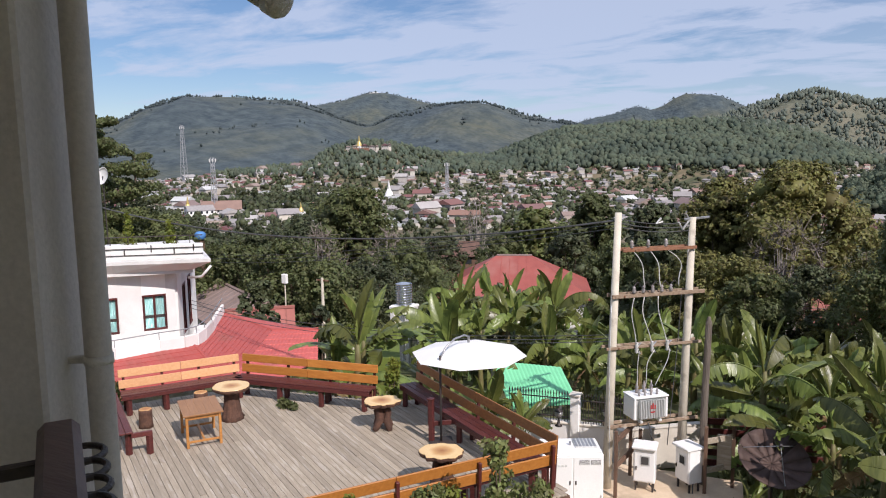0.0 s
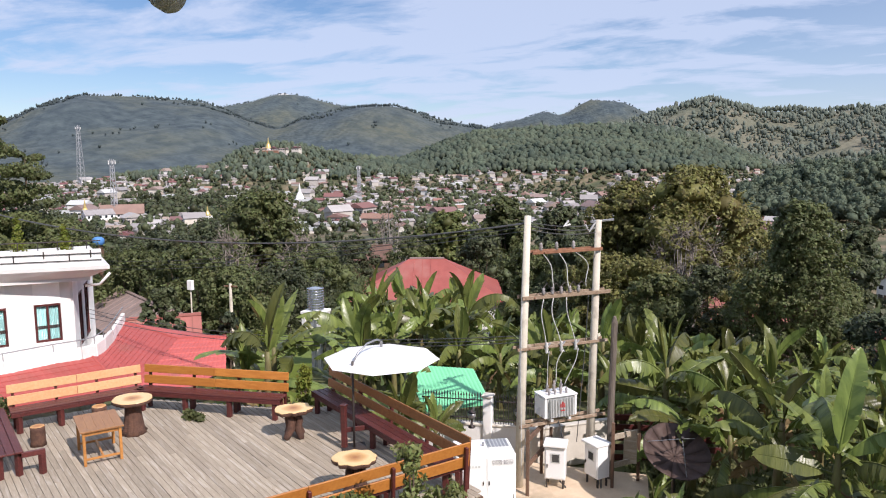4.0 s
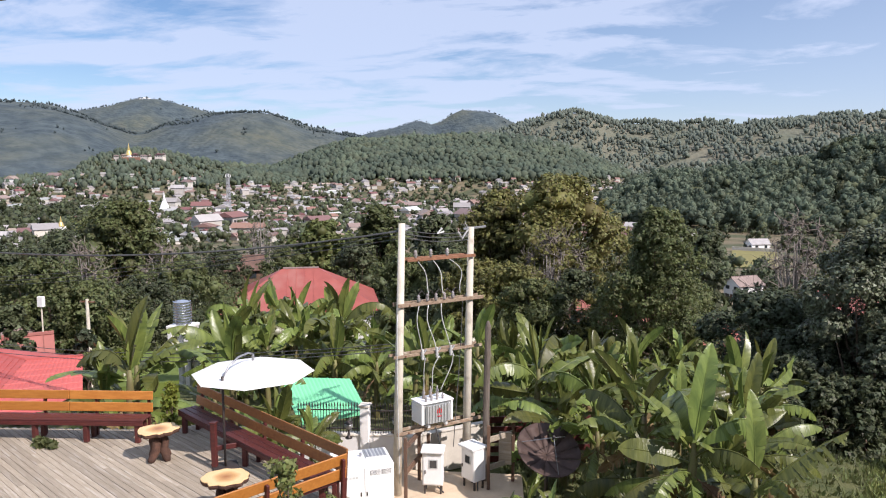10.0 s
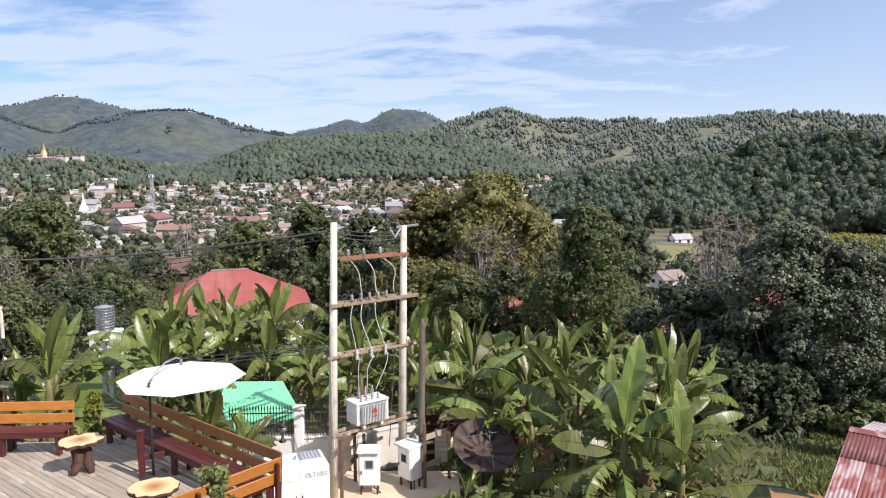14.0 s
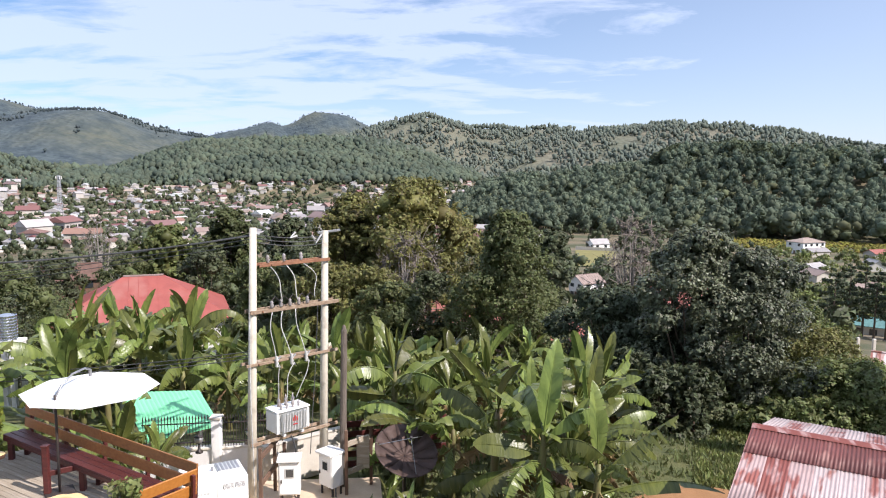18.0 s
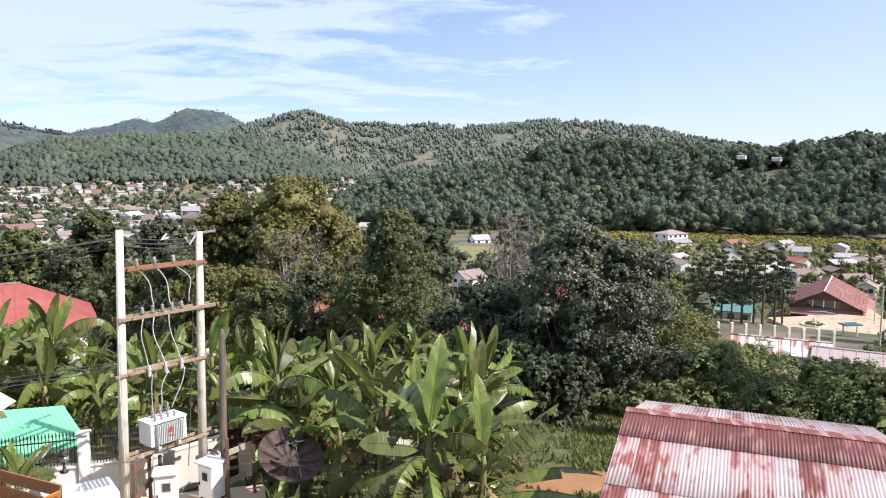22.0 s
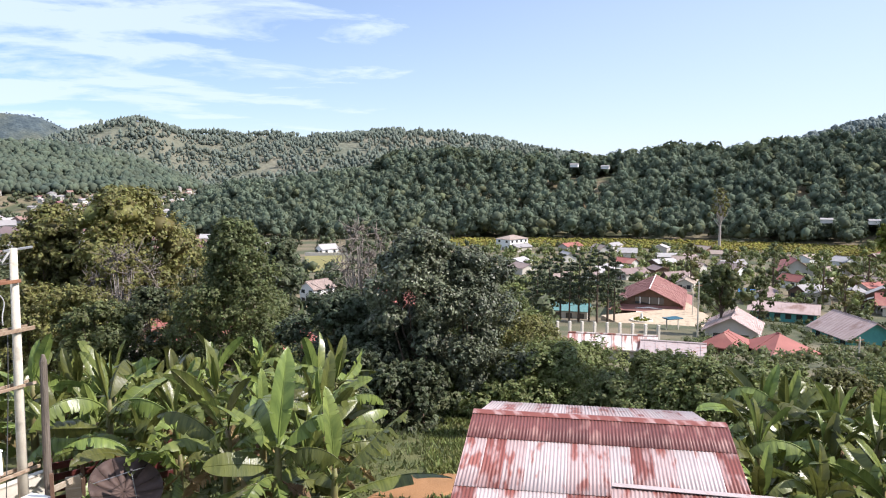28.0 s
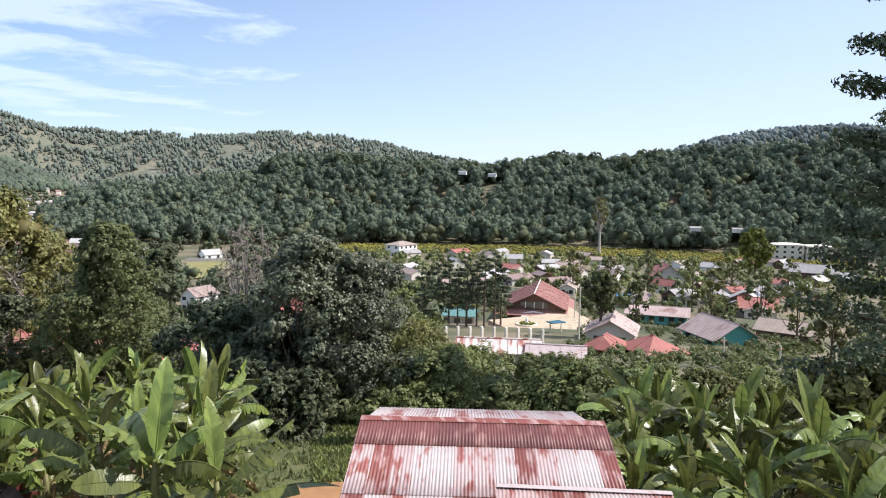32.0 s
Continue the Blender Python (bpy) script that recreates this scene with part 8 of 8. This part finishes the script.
gable_house("town_hall", "large town hall with a dark red roof", -44.0, 560, 48, 15, 27, 7.5, 5.5, WHITE, TOWNRED, eave=0.8, windows=6, storeys=2, category="hall")
gable_house("town_hall", "white town building with a grey-green roof", -45.6, 545, 30, 12, 18, 8.0, 3.0, WHITE, ROOFGREY, eave=0.6, windows=5, storeys=2, category="hall")
rooftops(2100, 9, (-52, 5), (430, 1130))


def stupa(label, az, el0, el1, d, mat, group="stupas"):
    z0, z1 = level(el0, d), level(el1, d)
    h = z1 - z0
    ob = thing("stupa", label, "stupa", Matrix.Translation(polar(az, d, z0)), group)
    part("plinth", Shape().box((0, 0, h * -0.2), (h * 0.62, h * 0.62, h * 0.5), None, h * 0.02), WHITE, ob)
    part("bell", Shape().lathe([(h * 0.30, h * 0.05), (h * 0.28, h * 0.12), (h * 0.22, h * 0.16), (h * 0.20, h * 0.30), (h * 0.13, h * 0.42), (h * 0.09, h * 0.5)], n=18), mat, ob, smooth=True)
    part("spire", Shape().lathe([(h * 0.09, h * 0.5), (h * 0.10, h * 0.53), (h * 0.05, h * 0.66), (h * 0.055, h * 0.7), (h * 0.012, h * 0.95), (0, h)], n=12), mat, ob, smooth=True)
    return ob


stupa("white stupa with a tall pointed spire in town", -31.42, -3.5, -2.05, 700, WHITE)
stupa("golden stupa among the town roofs", -46.4, -4.1, -2.9, 560, GOLD)
stupa("golden stupa crowning the temple hill", -33.62, 0.50, 1.4, 985, GOLD)
stupa("small golden stupa in town", -38.2, -4.4, -3.6, 520, GOLD)
tp = thing("hill_temple", "white and cream temple buildings on the wooded hill", "temple", Matrix.Translation(polar(-33.1, 985, level(0.40, 985))) @ Matrix.Rotation(radians(33.1), 4, "Z") @ Matrix.Diagonal((0.86, 0.86, 0.62, 1)))
EARTHRED = material("red_earth_bank", (0.27, 0.14, 0.09), 0.9, (0.20, 0.10, 0.07), 0.3)
part("retaining_wall", Shape().box((-9, -7, -3.4), (27, 2, 7.0), None, 0.3), EARTHRED, tp)
for x, y, w, h, kind_ in ((-27, 1, 7, 3.0, 0), (-17, -2, 9, 3.6, 1), (-2.5, -1, 11, 4.2, 2), (9, -1, 10, 3.4, 0), (17, -2, 5, 2.6, 1), (29, 0, 11, 4.6, 2), (36, 2, 5, 6.0, 1)):
    part("temple_wall", Shape().box((x, y, h / 2 - 4), (w, 8, h + 8), None, 0.2), TOWNWALL if kind_ != 1 else CREAM, tp)
    tier = Shape()
    for k_, (s_, z_) in enumerate(((1.12, h), (0.8, h + 1.5), (0.5, h + 2.7))[:kind_ + 1]):
        rw, rd_ = w * s_ / 2, 4.6 * s_
        tier.add([(x - rw, y - rd_, z_), (x + rw, y - rd_, z_), (x + rw, y + rd_, z_), (x - rw, y + rd_, z_), (x - rw * 0.5, y, z_ + 1.5), (x + rw * 0.5, y, z_ + 1.5)], [(0, 1, 5, 4), (2, 3, 4, 5), (1, 2, 5), (3, 0, 4), (3, 2, 1, 0)])
    part("temple_roof", tier, TOWNRED if kind_ == 2 else ROOFBROWN, tp)
    for k_ in range(3):
        part("temple_window", Shape().box((x + (k_ - 1) * w * 0.3, y - 4.02, h * 0.45), (w * 0.13, 0.1, h * 0.5)), WINDOW, tp)
summit = thing("summit_temple", "tiny white buildings on the far summit", "temple", Matrix.Translation(polar(-32.4, 3460, level(4.5, 3460))))
for x, w, h in ((-16, 9, 4), (2, 10, 7), (20, 8, 3)):
    part("temple_wall", Shape().box((x, 0, h / 2 - 4), (w, 14, h + 8), None, 0.5), WHITE, summit)
for a, d, e in ((0.55, 1560, 2.15), (4.6, 1500, 0.6), (5.4, 1480, 0.3), (15.2, 640, -1.3), (31.7, 632, 0.45), (34.0, 632, 0.3), (20.8, 560, -2.4), (49.2, 512, -3.45), (52.1, 512, -3.45)):
    p = polar(a, d, level(e, d))
    ob = thing("hillside_house", "small pale house on the wooded hillside", "house", Matrix.Translation(p) @ Matrix.Rotation(0.8, 4, "Z") @ Matrix.Diagonal((4, 6.5, 2.0, 1)), "hillside houses")
    part("wall", UNITWALL[1], WHITE, ob)
    part("roof", UNITROOF[3], ROOFGREY, ob)


MASTSTEEL = material("dull_grey_mast_steel", (0.36, 0.37, 0.39), 0.6, (0.28, 0.29, 0.30), 1.0, bump=0.0)


def mast(label, az, el0, el1, d, w0, w1, mat):
    z0, z1 = level(el0, d) - 4, level(el1, d)
    ob = thing("radio_mast", label, "radio mast", Matrix.Translation(polar(az, d, z0)), "radio masts")
    H = z1 - z0
    n = 12
    for sx in (-1, 1):
        for sy in (-1, 1):
            part("leg", Shape().tube([(sx * w0 / 2, sy * w0 / 2, 0), (sx * w1 / 2, sy * w1 / 2, H)], 0.24, 5), mat, ob)
    br = Shape()
    for k in range(n):
        a, b = k / n, (k + 1) / n
        wa, wb = (w0 + (w1 - w0) * a) / 2, (w0 + (w1 - w0) * b) / 2
        for s in (-1, 1):
            br.tube([(-wa, s * wa, H * a), (wb, s * wb, H * b)], 0.12, 4).tube([(wa, s * wa, H * a), (-wb, s * wb, H * b)], 0.12, 4)
            br.tube([(s * wa, -wa, H * a), (s * wb, wb, H * b)], 0.12, 4).tube([(s * wa, wa, H * a), (s * wb, -wb, H * b)], 0.12, 4)
    part("bracing", br, mat, ob)
    for k in range(4):
        part("antenna", Shape().box(((k % 2 - 0.5) * (w1 + 1.6), (k // 2 - 0.5) * (w1 + 1.2), H * 0.95), (0.5, 0.5, 2.6), None, 0.1), WHITE, ob)


mast("tall grey lattice radio mast", -46.5, -1.7, 2.2, 880, 6.0, 2.0, MASTSTEEL)
mast("red and white lattice radio mast with antennas", -44.5, -4.4, -0.15, 560, 3.4, 1.6, MASTSTEEL)
mast("grey lattice radio mast in town", -26.9, -3.8, -0.8, 700, 3.4, 1.6, MASTSTEEL)

# ---- overhead lines and poles ----


def overhead(p, q, sag, r=0.012, label="sagging overhead electric cable"):
    ob = part("overhead_cable", Shape().tube([p.lerp(q, t) + Vector((0, 0, -sag * 4 * t * (1 - t))) for t in np.linspace(0, 1, 26)], r, 5), WIRE)
    return tagged(ob, label, "cable", "overhead cables")


ptop = on_pole_line(-14.0, -5.3)
overhead(ptop, polar(-58, 40, level(-1.0, 40)), 1.5, 0.026)
for k in range(3):
    overhead(on_pole_line(-13.9 - 0.1 * k, -5.2 - 0.35 * k), polar(-50, 70, level(-6.4 - 0.25 * k, 70)), 0.9, 0.011)
    overhead(on_pole_line(-8.4, -5.3 - 0.3 * k), on_pole_line(-13.9, -5.2 - 0.3 * k), 0.10, 0.012)
    overhead(on_pole_line(-14.3, -14.0 - 0.25 * k), polar(-49, 36, level(-9.7 - 0.3 * k, 36)), 0.7, 0.012)
ptt = on_pole_line(-8.6, -5.2)
part("top_bracket", Shape().beam(ptt + across * -0.25 + Vector((0, 0, 0.02)), ptt + across * 0.5 + Vector((0, 0, 0.06)), 0.05, 0.06), METAL, station)
part("strain_insulator", Shape().tube([ptt + across * -0.1, ptt + across * -0.3 + Vector((0, 0, -0.25)), ptt + across * -0.42 + Vector((0, 0, -0.05))], 0.03, 8), WHITEWIRE, station)
part("strain_insulator", Shape().tube([ptt + across * -0.95 + Vector((0, 0, 0.08)), ptt + across * -1.1 + Vector((0, 0, -0.06)), ptt + across * -0.9 + Vector((0, 0, -0.02))], 0.03, 8), WHITEWIRE, station)
wpn = thing("meter_box", "small white box on a thin post in the trees", "electrical box", Matrix.Translation(polar(-39.75, 44, level(-9.75, 44))))
part("box", Shape().box((0, 0, 0.25), (0.34, 0.22, 0.56), None, 0.02), WHITE, wpn)
part("post", Shape().tube([(0, 0, 0), (0, 0, -6)], 0.04, 8), CONCRETE, wpn)
up_ = thing("utility_pole", "short concrete utility pole in the trees", "utility pole", Matrix.Translation(polar(-36.9, 46, level(-9.5, 46))))
part("pole", Shape().tube([(0, 0, 0), (0, 0, -7)], [0.09, 0.14], 10), CONCRETE, up_)
part("crossarm", Shape().box((0, 0, -0.15), (0.9, 0.08, 0.08)), RUSTY, up_)
for k, (a, d, e0) in enumerate(((41.0, 128, -8.2), (51.6, 100, -11.2), (55.4, 92, -11.4), (40.6, 185, -8.6))):
    uu = thing("utility_pole", "concrete utility pole in the valley", "utility pole", Matrix.Translation(polar(a, d, level(e0, d))), "valley poles")
    part("pole", Shape().tube([(0, 0, 0), (0, 0, -9)], [0.1, 0.16], 8), CONCRETE, uu)
    part("crossarm", Shape().box((0, 0, -0.4), (1.4, 0.1, 0.1)), RUSTY, uu)

# fence posts along the hall's lawn
for k in range(9):
    p = polar(30.6 + 0.95 * k, 128 - k * 1.2)
    fp = part("fence_pillar", Shape().box((p.x, p.y, ground_at(p.x, p.y) + 0.9), (0.45, 0.45, 3.4), None, 0.05), CREAM)
    tagged(fp, "pale masonry fence pillar on the lawn's edge", "post", "lawn fence")
deck_boards()
